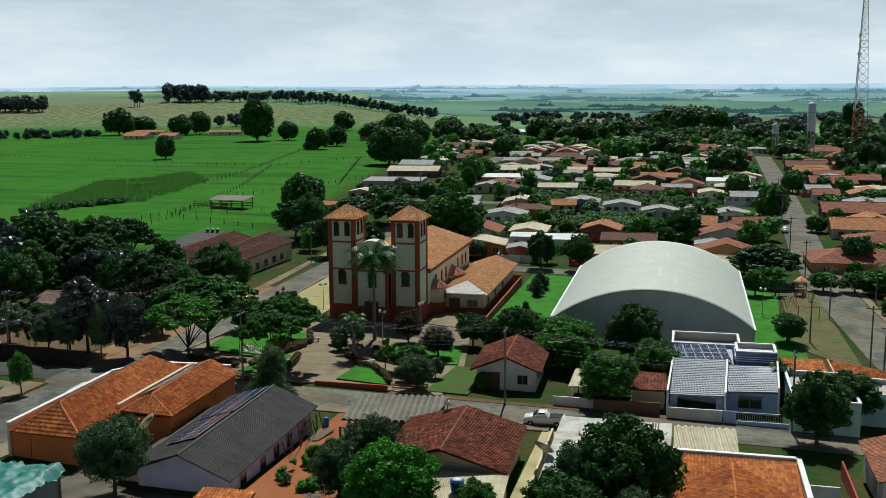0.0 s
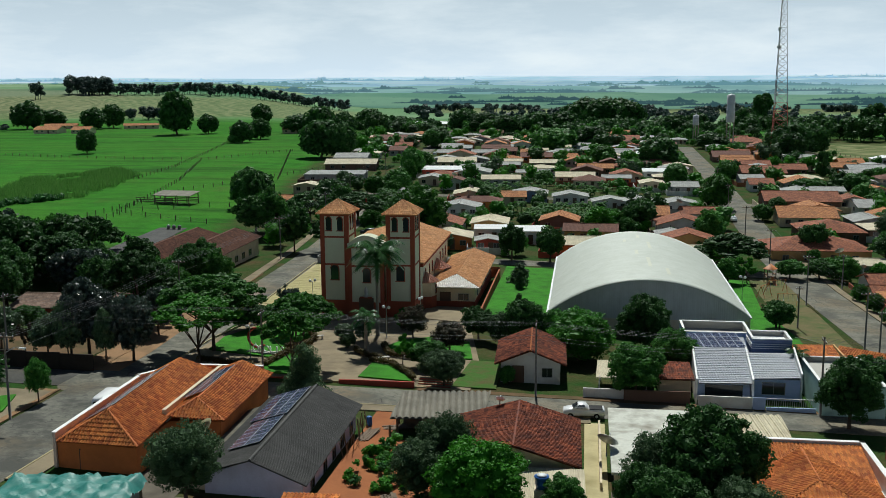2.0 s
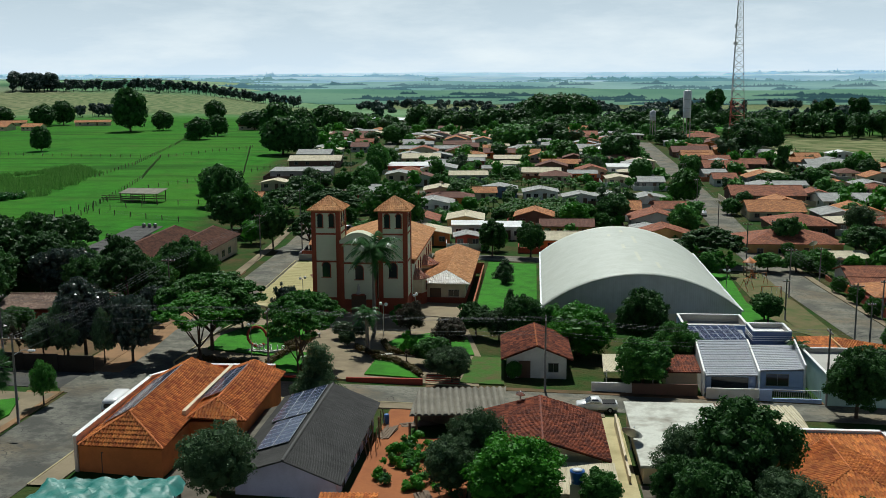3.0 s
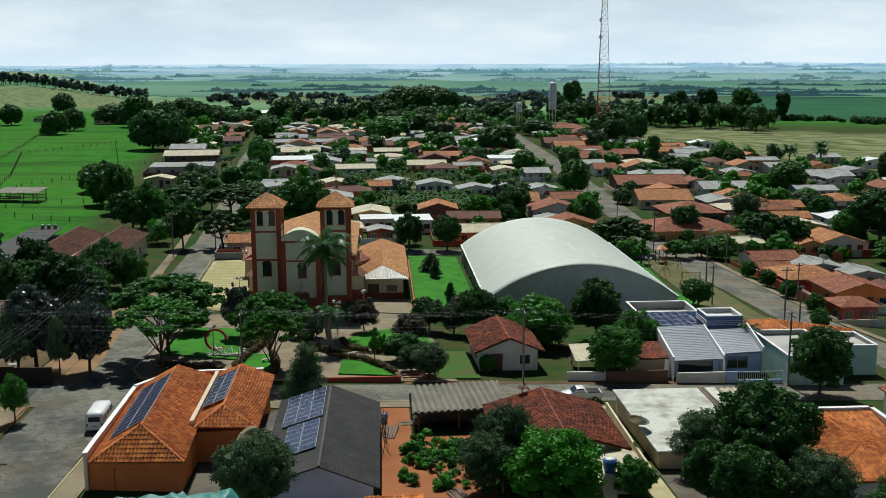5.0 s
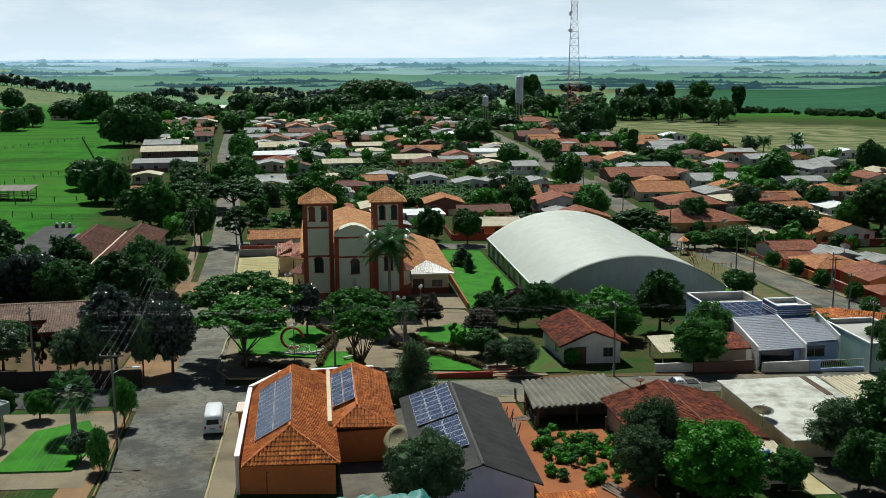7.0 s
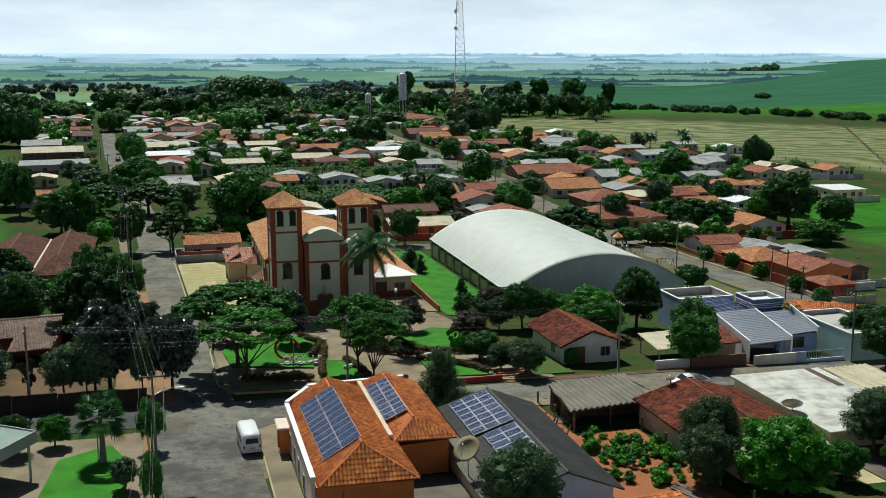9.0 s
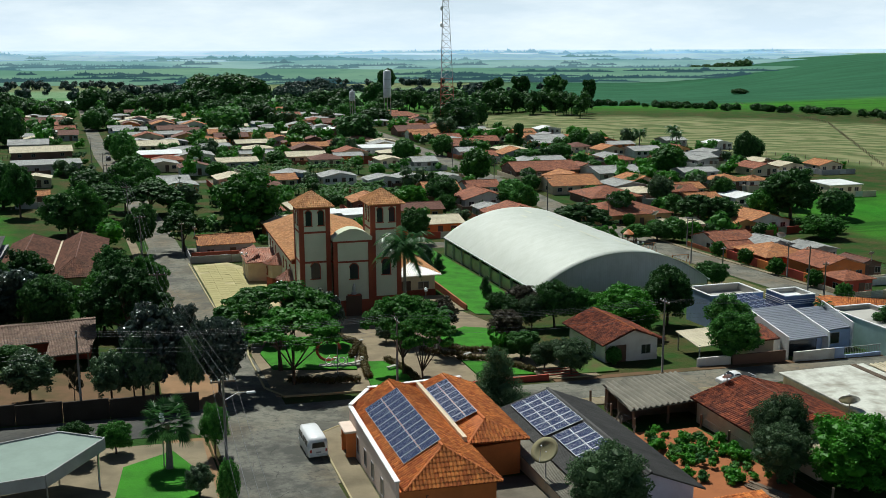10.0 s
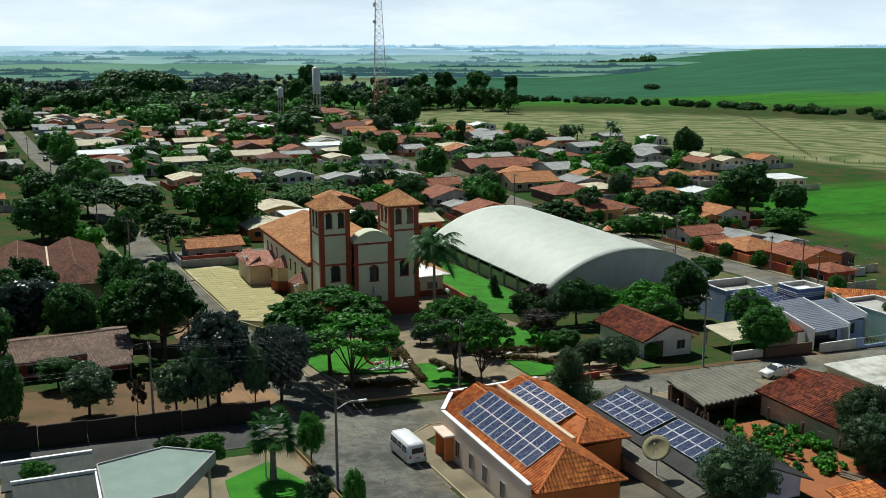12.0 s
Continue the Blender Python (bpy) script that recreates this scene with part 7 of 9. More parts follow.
# ---- poles and wires ----
def pole(x, y, h=8.5, arm=2.0, rz=0.0, lamp=False):
    p_ = thing("utility_pole", x, y, ground_z(x, y), rz, "concrete utility pole with crossarm and insulators", "utility pole", "utility poles")
    part("shaft", tube([(0, 0, -0.5), (0, 0, h)], [0.14, 0.085], 8), M["wood_pole"], p_)
    a = part("crossarm", box(-arm / 2, -0.06, h - 0.5, arm / 2, 0.06, h - 0.38), M["wood"], p_)
    for s in (-0.45, -0.15, 0.15, 0.45):
        part("insulator", lathe([(0.05, 0), (0.07, 0.08), (0.03, 0.16)], 6), M["globe"], a).matrix_basis = pose(s * arm, 0, h - 0.38)
    if lamp:
        part("lamp_arm", tube([(0, 0, h - 2.0), (1.0, -0.2, h - 1.4), (1.9, -0.4, h - 1.35)], [0.03, 0.03, 0.03], 6), M["steel"], p_)
        part("lamp_head", box(1.7, -0.55, h - 1.45, 2.4, -0.3, h - 1.3, 0.04), M["globe"], p_)
    return p_


def wires(pts, offsets, sag=0.5, side=(0, 1)):
    w_ = thing("power_line", 0, 0, 0, 0, "thin sagging overhead power lines between poles", "power line")
    for o, dz in offsets:
        for a, b in zip(pts, pts[1:]):
            path = []
            for k in range(11):
                s = k / 10
                path.append((a[0] + (b[0] - a[0]) * s + side[0] * o, a[1] + (b[1] - a[1]) * s + side[1] * o, a[2] + (b[2] - a[2]) * s + dz - sag * 4 * s * (1 - s)))
            part("wire", tube(path, [0.010] * 11, 4), M["wire"], w_)


front_poles = [(-60, -39.8), (-34, -39.9), (-3.5, -39.4), (27.1, -38.9), (56.8, -39.6), (88, -38.5)]
tops = []
for x, y in front_poles:
    pole(x, y, 8.6 if x != -3.5 else 8.2, 2.0, 90)
    tops.append((x, y, ground_z(x, y) + 8.3))
wires(tops, [(-0.9, 0), (-0.3, 0), (0.3, 0), (0.9, 0), (0, -1.4), (0, -1.8)], 0.6)
west_poles = [(-22.4, -110), (-22.3, -59.0), (-26.2, -8.0), (-28.0, 47), (-30.4, 92), (-35.6, 140), (-37.4, 170), (-43, 230)]
tops = []
for x, y in west_poles:
    pole(x, y, 8.6, 2.0, 0, y < -50)
    tops.append((x, y, ground_z(x, y) + 8.3))
wires(tops, [(-0.9, 0), (-0.3, 0), (0.3, 0), (0.9, 0), (0, -1.6)], 0.6, (1, 0))
east_poles = [(70.4, -60), (69.6, -7), (68.8, 26), (68.6, 60), (69, 95), (71, 140), (74, 190)]
tops = []
for x, y in east_poles:
    pole(x, y, 8.6, 1.8, 0)
    tops.append((x, y, ground_z(x, y) + 8.3))
wires(tops, [(-0.8, 0), (0, 0), (0.8, 0), (0, -1.5)], 0.6, (1, 0))
for x, y in ((70.9, -9.2), (63.8, 7.6), (79.5, 12), (79, 45), (78, 80), (-20.8, 52)):
    pole(x, y, 6.5, 1.0, 0)


# ---- vehicles ----
def wheel(parent, x, y, r=0.33, w=0.2):
    t = part("wheel", lathe([(r * 0.6, -w / 2), (r, -w / 2 * 0.8), (r, w / 2 * 0.8), (r * 0.6, w / 2)], 16), M["tyre"], parent)
    t.matrix_basis = pose(x, y, r, 0, 90, 0)
    part("rim", lathe([(r * 0.5, -w / 2 - 0.01), (r * 0.58, 0), (r * 0.5, w / 2 + 0.01)], 12), M["steel"], t)


M["tyre"] = plain("tyre", (0.02, 0.02, 0.02), None, 0.8)
M["car_white"] = plain("car_paint_white", (0.80, 0.80, 0.80), (0.6, 0.6, 0.58), 0.25, 3.0, 0.8, 0.2)
M["car_dark"] = plain("car_paint_dark", (0.06, 0.06, 0.07), None, 0.25)
M["car_glass"] = glass_mat("car_glass", (0.012, 0.014, 0.016), 0.25)
M["light_red"] = plain("tail_light_red", (0.5, 0.03, 0.02), None, 0.3)


def loft(sections, name, material, parent):
    """A closed skin through rounded cross-sections: (y, half-width, z0, z1, top half-width)."""
    bm = bmesh.new()
    rings = []
    for y, hw, z0, z1, tw_ in sections:
        r = 0.12
        pts = [(-hw, z0), (hw, z0), (hw, z0 + (z1 - z0) * 0.45), (hw * 0.99, z0 + (z1 - z0) * 0.55), (tw_, z1 - r), (tw_ - r, z1), (-tw_ + r, z1), (-tw_, z1 - r), (-hw * 0.99, z0 + (z1 - z0) * 0.55), (-hw, z0 + (z1 - z0) * 0.45)]
        rings.append([bm.verts.new((x, y, z)) for x, z in pts])
    for a, b in zip(rings, rings[1:]):
        for k in range(len(a)):
            bm.faces.new((a[k], a[(k + 1) % len(a)], b[(k + 1) % len(a)], b[k])).smooth = True
    bm.faces.new(rings[0][::-1])
    bm.faces.new(rings[-1])
    bmesh.ops.recalc_face_normals(bm, faces=bm.faces[:])
    return part(name, bm, material, parent)


van = thing("van", -14.7, -54.2, ground_z(-14.7, -54.2) + 0.06, 3, "old white minibus parked at the kerb", "van")
body = loft([(-2.15, 0.72, 0.45, 1.62, 0.60), (-2.05, 0.84, 0.32, 1.84, 0.70), (-1.5, 0.86, 0.30, 1.93, 0.74), (1.2, 0.86, 0.30, 1.93, 0.74), (1.85, 0.85, 0.32, 1.82, 0.68), (2.10, 0.80, 0.36, 1.30, 0.66), (2.15, 0.74, 0.42, 1.05, 0.60)], "body", M["car_white"], van)
for s in (-1, 1):
    for y0 in (-1.75, -0.75, 0.25, 1.15):
        b = bmesh.new()
        y1 = y0 + (0.88 if y0 < 1 else 0.5)
        b.faces.new([b.verts.new(p) for p in ((s * 0.895, y0, 1.14), (s * 0.895, y1, 1.14), (s * 0.825, y1, 1.62), (s * 0.825, y0, 1.62))])
        part("side_window", b, M["car_glass"], body)
b = bmesh.new()
b.faces.new([b.verts.new(p) for p in ((-0.55, -2.18, 1.12), (0.55, -2.18, 1.12), (0.5, -2.17, 1.58), (-0.5, -2.17, 1.58))])
part("rear_window", b, M["car_glass"], body)
b = bmesh.new()
b.faces.new([b.verts.new(p) for p in ((0.6, 2.18, 1.12), (-0.6, 2.18, 1.12), (-0.6, 2.00, 1.68), (0.6, 2.00, 1.68))])
part("windscreen", b, M["car_glass"], body)
part("bumper", box(-0.82, -2.26, 0.36, 0.82, -2.12, 0.54, 0.03), M["white_paint"], body)
part("bumper", box(-0.82, 2.12, 0.36, 0.82, 2.26, 0.54, 0.03), M["white_paint"], body)
part("number_plate", box(-0.22, -2.2, 0.66, 0.22, -2.16, 0.78), WALLS["grey"], body)
for s in (-0.66, 0.66):
    part("tail_light", box(s - 0.08, -2.17, 0.72, s + 0.08, -2.12, 0.98), M["light_red"], body)
    wheel(van, s * 1.15, -1.3)
    wheel(van, s * 1.15, 1.2)


def pickup(x, y, rz, paint, label, z=None):
    c = thing("pickup_truck" if "pickup" in label else "car", x, y, (z if z is not None else ground_z(x, y)) + 0.06, rz, label, "pickup" if "pickup" in label else "car")
    b_ = loft([(-2.1, 0.74, 0.42, 0.92, 0.70), (-2.0, 0.80, 0.34, 1.0, 0.74), (1.3, 0.80, 0.34, 1.0, 0.72), (2.0, 0.78, 0.34, 0.88, 0.68), (2.1, 0.70, 0.42, 0.75, 0.62)], "body", paint, c)
    y0 = -0.5 if "pickup" in label else -1.6
    cab = loft([(y0, 0.74, 0.98, 1.05, 0.66), (y0 + 0.3, 0.74, 0.98, 1.45, 0.58), (0.5, 0.74, 0.98, 1.45, 0.58), (1.15, 0.74, 0.98, 1.04, 0.64)], "cab", paint, b_)
    for s in (-1, 1):
        q = bmesh.new()
        q.faces.new([q.verts.new(p) for p in ((s * 0.75, y0 + 0.3, 1.06), (s * 0.75, 0.75, 1.06), (s * 0.62, 0.5, 1.40), (s * 0.62, y0 + 0.4, 1.40))])
        part("side_window", q, M["glass"], b_)
    q = bmesh.new()
    q.faces.new([q.verts.new(p) for p in ((0.62, 1.14, 1.07), (-0.62, 1.14, 1.07), (-0.54, 0.62, 1.44), (0.54, 0.62, 1.44))])
    part("windscreen", q, M["glass"], b_)
    if "pickup" in label:
        part("load_bed", box(-0.66, -1.9, 0.9, 0.66, -0.55, 1.02), M["tyre"], b_)
    for s in (-0.74, 0.74):
        wheel(c, s, -1.3, 0.3)
        wheel(c, s, 1.35, 0.3)


pickup(32.3, -45.4, 92, M["car_white"], "white pickup parked at the kerb")
pickup(-39.2, 330, 2, M["car_white"], "light car far down the street")
pickup(-37.6, 235, 2, M["car_dark"], "dark car parked down the street")
pickup(70.8, 128, 0, M["car_white"], "white car parked in the street")
pickup(-18.0, 84, 92, M["car_dark"], "dark car under a tree")


# ---- mast and water towers ----
mast = thing("lattice_mast", 121.8, 356, ground_z(121.8, 356), 15, "tall lattice telecom mast, red at the foot and pale above", "mast")
HM = 84.0


def leg_at(k, z):
    r = 4.2 * (1 - z / HM) + 0.9
    a = math.radians(90 + k * 120)
    return Vector((r * math.cos(a), r * math.sin(a), z))


for k in range(3):
    part("leg", tube([leg_at(k, -0.5), leg_at(k, 26)], [0.20, 0.17], 6), M["mast_red"], mast, "red painted leg")
    part("leg", tube([leg_at(k, 26), leg_at(k, HM)], [0.17, 0.10], 6), M["steel"], mast)
z = 0.0
while z < HM - 4:
    dz = 4.6 - 2.2 * z / HM
    for k in range(3):
        a0, b0, a1, b1 = leg_at(k, z), leg_at((k + 1) % 3, z), leg_at(k, z + dz), leg_at((k + 1) % 3, z + dz)
        for p, q in ((a0, b1), (b0, a1), (a1, b1)):
            part("brace", tube([p, q], [0.075, 0.075], 4), M["mast_red"] if z < 24 else M["steel"], mast)
    z += dz
for zz, a in ((30, 40), (52, 160), (60, 280)):
    d = part("dish", lathe([(0.05, 0), (0.7, 0.15), (1.1, 0.5)], 14), M["globe"], mast)
    d.matrix_basis = pose(*(leg_at(0, zz) * 1.0), 90, 0, a)
part("cabin", box(-4, 3, 0, 1, 6.5, 3), WALLS["white"], mast)


def water_tower(x, y, h, tank, r, label):
    w_ = thing("water_tower", x, y, ground_z(x, y), 20, label, "water tower")
    part("tank", lathe([(r * 0.98, h - tank), (r, h - tank + 0.2), (r, h - 0.5), (r * 0.7, h), (0.3, h + 0.35), (0.25, h + 0.9)], 24), M["tank"], w_)
    for zz in (0.33, 0.66):
        part("ring", lathe([(r + 0.05, h - tank * zz - 0.1), (r + 0.08, h - tank * zz), (r + 0.05, h - tank * zz + 0.1)], 24), M["steel"], w_)
    for k in range(6):
        a = k * math.pi / 3
        part("leg", tube([(r * 0.9 * math.cos(a), r * 0.9 * math.sin(a), -0.5), (r * 0.9 * math.cos(a), r * 0.9 * math.sin(a), h - tank)], [0.2, 0.2], 6), M["concrete"], w_)
    part("ladder", box(r + 0.05, -0.25, 0, r + 0.15, 0.25, h), M["steel"], w_)


M["tank"] = plain("tank_paint", (0.62, 0.64, 0.66), (0.40, 0.42, 0.44), 0.5, 2.0, 0.4, 0.5)
water_tower(109.5, 428, 28.5, 15.0, 2.2, "tall pale cylindrical water tank on concrete legs")
water_tower(93, 446, 16.5, 5.5, 1.7, "smaller pale water tank on legs")


# ---- meadow: fences, shed, cattle trough ----
b = box(-0.09, -0.09, -0.4, 0.09, 0.09, 1.35, 0.02)
POST = bpy.data.meshes.new("post")
b.to_mesh(POST)
b.free()
POST.materials.append(M["wood"])


def fence(pts, label="long wire fence on wooden posts across the meadow"):
    f = thing("fence", 0, 0, 0, 0, label, "fence")
    for (ax, ay), (bx, by) in zip(pts, pts[1:]):
        n_ = max(2, int(math.hypot(bx - ax, by - ay) / 4.5))
        prev = None
        for i in range(n_ + 1):
            x, y = ax + (bx - ax) * i / n_, ay + (by - ay) * i / n_
            o = part("post", POST, None, f)
            o.matrix_basis = pose(x, y, ground_z(x, y), random.uniform(-4, 4), random.uniform(-4, 4), random.uniform(0, 90))
            if prev:
                for hgt in (0.55, 1.1):
                    part("wire", tube([(*prev, ground_z(*prev) + hgt), (x, y, ground_z(x, y) + hgt)], [0.012, 0.012], 3), M["wire"], f)
            prev = (x, y)


fence([(-60, 90), (-89, 102), (-108, 189), (-134, 276)])
fence([(-134, 276), (-110, 334)])
fence([(-100.6, 47), (-84, 64), (-88, 105), (-77, 121), (-62, 128)])
fence([(-134, 276), (-200, 285), (-330, 330)])
fence([(-111, 334), (-76, 200)])
fence([(150, 380), (215, 150), (245, 100)], "wire fence along the mown field")
fence([(215, 150), (330, 330), (420, 560)], "wire fence across the mown field")
ms = thing("cattle_shed", -84, 129, ground_z(-84, 129), -6, "weathered wooden cattle shed with a grey roof", "shed")
part("roof", slab_roof([(-6, -3.2, 2.6), (6, -3.2, 2.6), (6, 3.2, 3.4), (-6, 3.2, 3.4)], 0.12), M["greyshed"], ms)
for x in (-5.4, -1.8, 1.8, 5.4):
    for y in (-2.8, 2.8):
        part("post", box(x - 0.1, y - 0.1, -0.3, x + 0.1, y + 0.1, 2.7 if y < 0 else 3.3), M["wood"], ms)
for z in (0.4, 0.9, 1.4):
    part("board", box(-5.4, -2.83, z, 0.5, -2.75, z + 0.3), M["wood"], ms)
    part("board", box(-5.4, 2.75, z, 5.4, 2.83, z + 0.22), M["wood"], ms)
    part("board", box(-13, -0.1, z - 0.1, -6.4, -0.02, z + 0.1), M["wood"], ms)


def corral(pts, label):
    """A cattle pen of rough rails between posts."""
    c = thing("corral", 0, 0, 0, 0, label, "fence")
    for (ax, ay), (bx, by) in zip(pts, pts[1:]):
        n_ = max(2, int(math.hypot(bx - ax, by - ay) / 2.2))
        line = [(ax + (bx - ax) * i / n_, ay + (by - ay) * i / n_) for i in range(n_ + 1)]
        for x, y in line:
            part("post", POST, None, c).matrix_basis = pose(x, y, ground_z(x, y), 0, 0, 10) @ Matrix.Diagonal((1.2, 1.2, 1.45, 1))
        for (x0, y0), (x1, y1) in zip(line, line[1:]):
            for hgt in (0.5, 0.95, 1.4, 1.8):
                part("rail", tube([(x0, y0, ground_z(x0, y0) + hgt), (x1, y1, ground_z(x1, y1) + hgt)], [0.07, 0.07], 4), M["wood"], c)


corral([(-98, 66), (-91, 77), (-84, 64), (-94, 59), (-98, 66)], "dark weathered cattle pen of rough wooden rails")
corral([(-91, 77), (-86, 70)], "dark weathered cattle pen of rough wooden rails")
fence([(-93, 80), (-93, 121), (-95, 161), (-89, 180), (-70, 250)])
fence([(-126, 192), (-132, 243), (-148, 320), (-182, 470)])


# houses, street by street
house("gable", "tile", "white", 55.4, 100.8, 12.0)
house("gable", "grey", "white", 39.0, 141.5, 9.7, along="y", rz=2)
house("gable", "grey", "white", 47.3, 144.2, 9.0, along="y", rz=2)
house("gable", "grey", "white", 58.2, 140.3, 9.8, along="y", rz=2)
house("flat", "white", "white", 60.5, 234.9, 15.1)
house("hip", "tile", "ochre", 81.6, 73.9, 20.3)
house("gable", "tile", "brown", 93.8, 154.2, 20.7)
house("gable", "tilelight", "cream", 88.6, 120.9, 14.1)
house("gable", "grey", "white", 114.0, 144.2, 14.8)
house("gable", "tilelight", "cream", 109.9, 121.3, 12.6)
house("gable", "tile", "brown", 112.8, 105.3, 8.4)
house("hip", "tilelight", "white", 136.9, 118.4, 9.6)
house("hip", "tilelight", "white", 144.6, 117.6, 7.5)
house("gable", "grey", "grey", 138.4, 138.8, 11.5)
house("gable", "tilelight", "white", 111.1, 63.7, 11.7)
house("gable", "tilelight", "ochre", 103.3, 61.4, 6.5)
house("gable", "tile", "white", 87.5, 40.0, 9.0, "low white house with a dark red tile roof", 9.5, 2.5, 0, "x")
house("gable", "tile", "cream", 84.6, 33.6, 5.6, "small cream annex with a dark red tile roof", 5.5, 2.2, 0, "x")
house("hip", "tilelight", "red", 86.6, 21.6, 9.6, "red house with a bright orange tile roof", 10.5, 2.8, 0)
house("gable", "tile", "salmon", 90.0, 10.6, 9.2, "salmon house with a red tile roof and white verges", 9.6, 2.9, 0, "y")
pw_ = thing("front_wall", 0, 0, 0, 0, "red painted garden wall along the pavement", "wall")
for k in range(9):
    y = 6.0 + 3.4 * k
    part("panel", box(80.9, y, ground_z(81, y) - 0.6, 81.1, y + 3.38, ground_z(81, y) + 1.55), WALLS["red" if k % 4 else "salmon"], pw_)
for tx, ty in ((79.2, 33.6), (79.4, 24.6), (79.0, 14.5), (78.8, 3.5), (79.6, 72.0), (79.8, 92.0)):
    tree("mango", tx, ty, 3.4, 3.2, "small clipped round street tree on the pavement")
house("gable", "grey", "grey", 93.5, 34.4, 9.1)
house("gable", "grey", "grey", 99.1, 28.4, 6.7)
house("hip", "tile", "red", 83.7, -1.1, 5.6)
house("gable", "tile", "brown", 100.9, 281.8, 11.0)
house("gable", "tile", "brown", 97.8, 243.4, 15.7)
house("hip", "tile", "cream", 120.4, 434.0, 21.5)
house("gable", "brown", "brown", 96.3, 320.6, 15.9)
house("gable", "white", "white", 161.3, 314.0, 11.4)
house("gable", "grey", "grey", 139.9, 260.8, 14.4)
house("gable", "tilelight", "cream", 123.5, 187.9, 6.9)
house("gable", "brown", "cream", 121.6, 280.6, 9.9)
house("gable", "grey", "white", 107.6, 184.1, 9.7)
house("gable", "grey", "white", 155.0, 203.5, 11.7)
house("gable", "grey", "grey", 158.8, 174.2, 13.9)
house("gable", "cream", "brown", -59.8, 242.9, 19.8)
house("flat", "grey", "grey", -54.7, 196.1, 20.4)
house("gable", "cream", "cream", -55.2, 162.3, 7.9)
house("gable", "tilelight", "cream", -51.7, 124.7, 5.4)
house("gable", "grey", "blue", -30.3, 341.9, 14.2)
house("gable", "tile", "cream", -23.3, 300.3, 12.5)
house("gable", "cream", "cream", -20.0, 262.3, 15.1)
house("flat", "white", "red", -20.2, 223.4, 15.5)
house("gable", "grey", "white", -9.0, 219.3, 12.7)
house("gable", "cream", "grey", 3.4, 197.2, 12.7)
house("gable", "grey", "white", -18.8, 150.7, 8.7)
house("gable", "cream", "cream", -1.6, 150.8, 10.0)
house("gable", "tilelight", "cream", 9.8, 146.6, 9.8)
house("gable", "grey", "blue", 15.5, 155.3, 10.1, along="y", rz=2)
house("gable", "grey", "white", 27.7, 151.0, 10.0, along="y", rz=2)
house("gable", "cream", "cream", 28.2, 211.8, 13.2)
house("flat", "white", "white", -102.4, 516.7, 14.2)
house("gable", "white", "white", -94.1, 615.6, 17.1)
house("gable", "white", "cream", -75.7, 618.7, 17.2)
house("gable", "brown", "red", -73.0, 398.2, 21.5)
house("gable", "white", "white", 16.2, 605.9, 18.9)
house("gable", "white", "cream", 37.1, 609.2, 25.3)
house("gable", "cream", "cream", 56.1, 612.2, 17.0)
house("gable", "brown", "cream", -26.3, 479.5, 14.0)
house("gable", "grey", "grey", -14.2, 317.4, 11.6)
house("gable", "tile", "cream", -156.0, 496.1, 16.6)
house("gable", "tilelight", "cream", -204.7, 524.3, 11.7)
house("gable", "grey", "blue", 29.1, 379.3, 9.4)
house("flat", "white", "white", 10.8, 81.0, 7.0)
house("flat", "white", "white", 19.0, 79.7, 8.2)
house("gable", "grey", "red", 11.6, 66.8, 5.0)
house("gable", "tile", "cream", -17.4, 119.4, 4.2)
house("gable", "brown", "brown", -37.2, 577.7, 24.4)
house("gable", "grey", "grey", 98.3, 176.8, 11.1)
house("gable", "tilelight", "cream", 93.8, 134.1, 11.2)
house("hip", "tile", "brown", 89.8, 98.5, 14.1)
house("gable", "tilelight", "cream", 133.3, 272.2, 9.6)
house("gable", "tile", "cream", 108.6, 157.6, 8.8)
house("gable", "tilelight", "cream", -321.6, 481.8, 16.1)
house("gable", "tilelight", "cream", -298.1, 483.2, 11.9)
house("gable", "tilelight", "cream", -343.0, 541.0, 22.0, "long low farm house with a faded orange roof", 8, 2.6, 20, "x")
house("gable", "tilelight", "cream", -285.0, 548.0, 24.0, "long low farm house with a faded orange roof", 8, 2.6, 20, "x")
house("gable", "brown", "brown", 42.0, 277.6, 8.5)
house("gable", "grey", "blue", 21.8, 337.7, 8.1)
house("gable", "grey", "grey", -13.9, 276.2, 10.7)
house("gable", "tile", "white", 61.5, 121.6, 9.2)
house("gable", "grey", "grey", 51.6, 86.3, 6.7)
house("gable", "grey", "grey", 187.0, 239.7, 9.7)
house("gable", "grey", "grey", 133.1, 185.4, 10.1)
house("gable", "tilelight", "cream", 143.6, 210.5, 9.8)
house("gable", "grey", "grey", 103.8, 117.6, 9.7)
house("gable", "tilelight", "white", 117.4, 108.9, 8.0)
house("gable", "grey", "grey", 157.7, 166.5, 8.0)
house("gable", "white", "white", 124.4, 91.2, 8.5)
house("flat", "white", "cream", 161.5, 101.0, 10.3)
house("gable", "brown", "brown", 96.9, 12.5, 5.5)
house("gable", "tilelight", "cream", 51.2, 493.2, 17.7)
house("gable", "tile", "cream", 51.3, 435.2, 19.3)
house("gable", "white", "brown", 59.6, 325.3, 11.8)
house("gable", "brown", "red", 69.8, 383.8, 14.8)
house("gable", "grey", "grey", -66.9, 273.5, 13.8)
house("gable", "white", "white", 197.2, 221.7, 9.5)

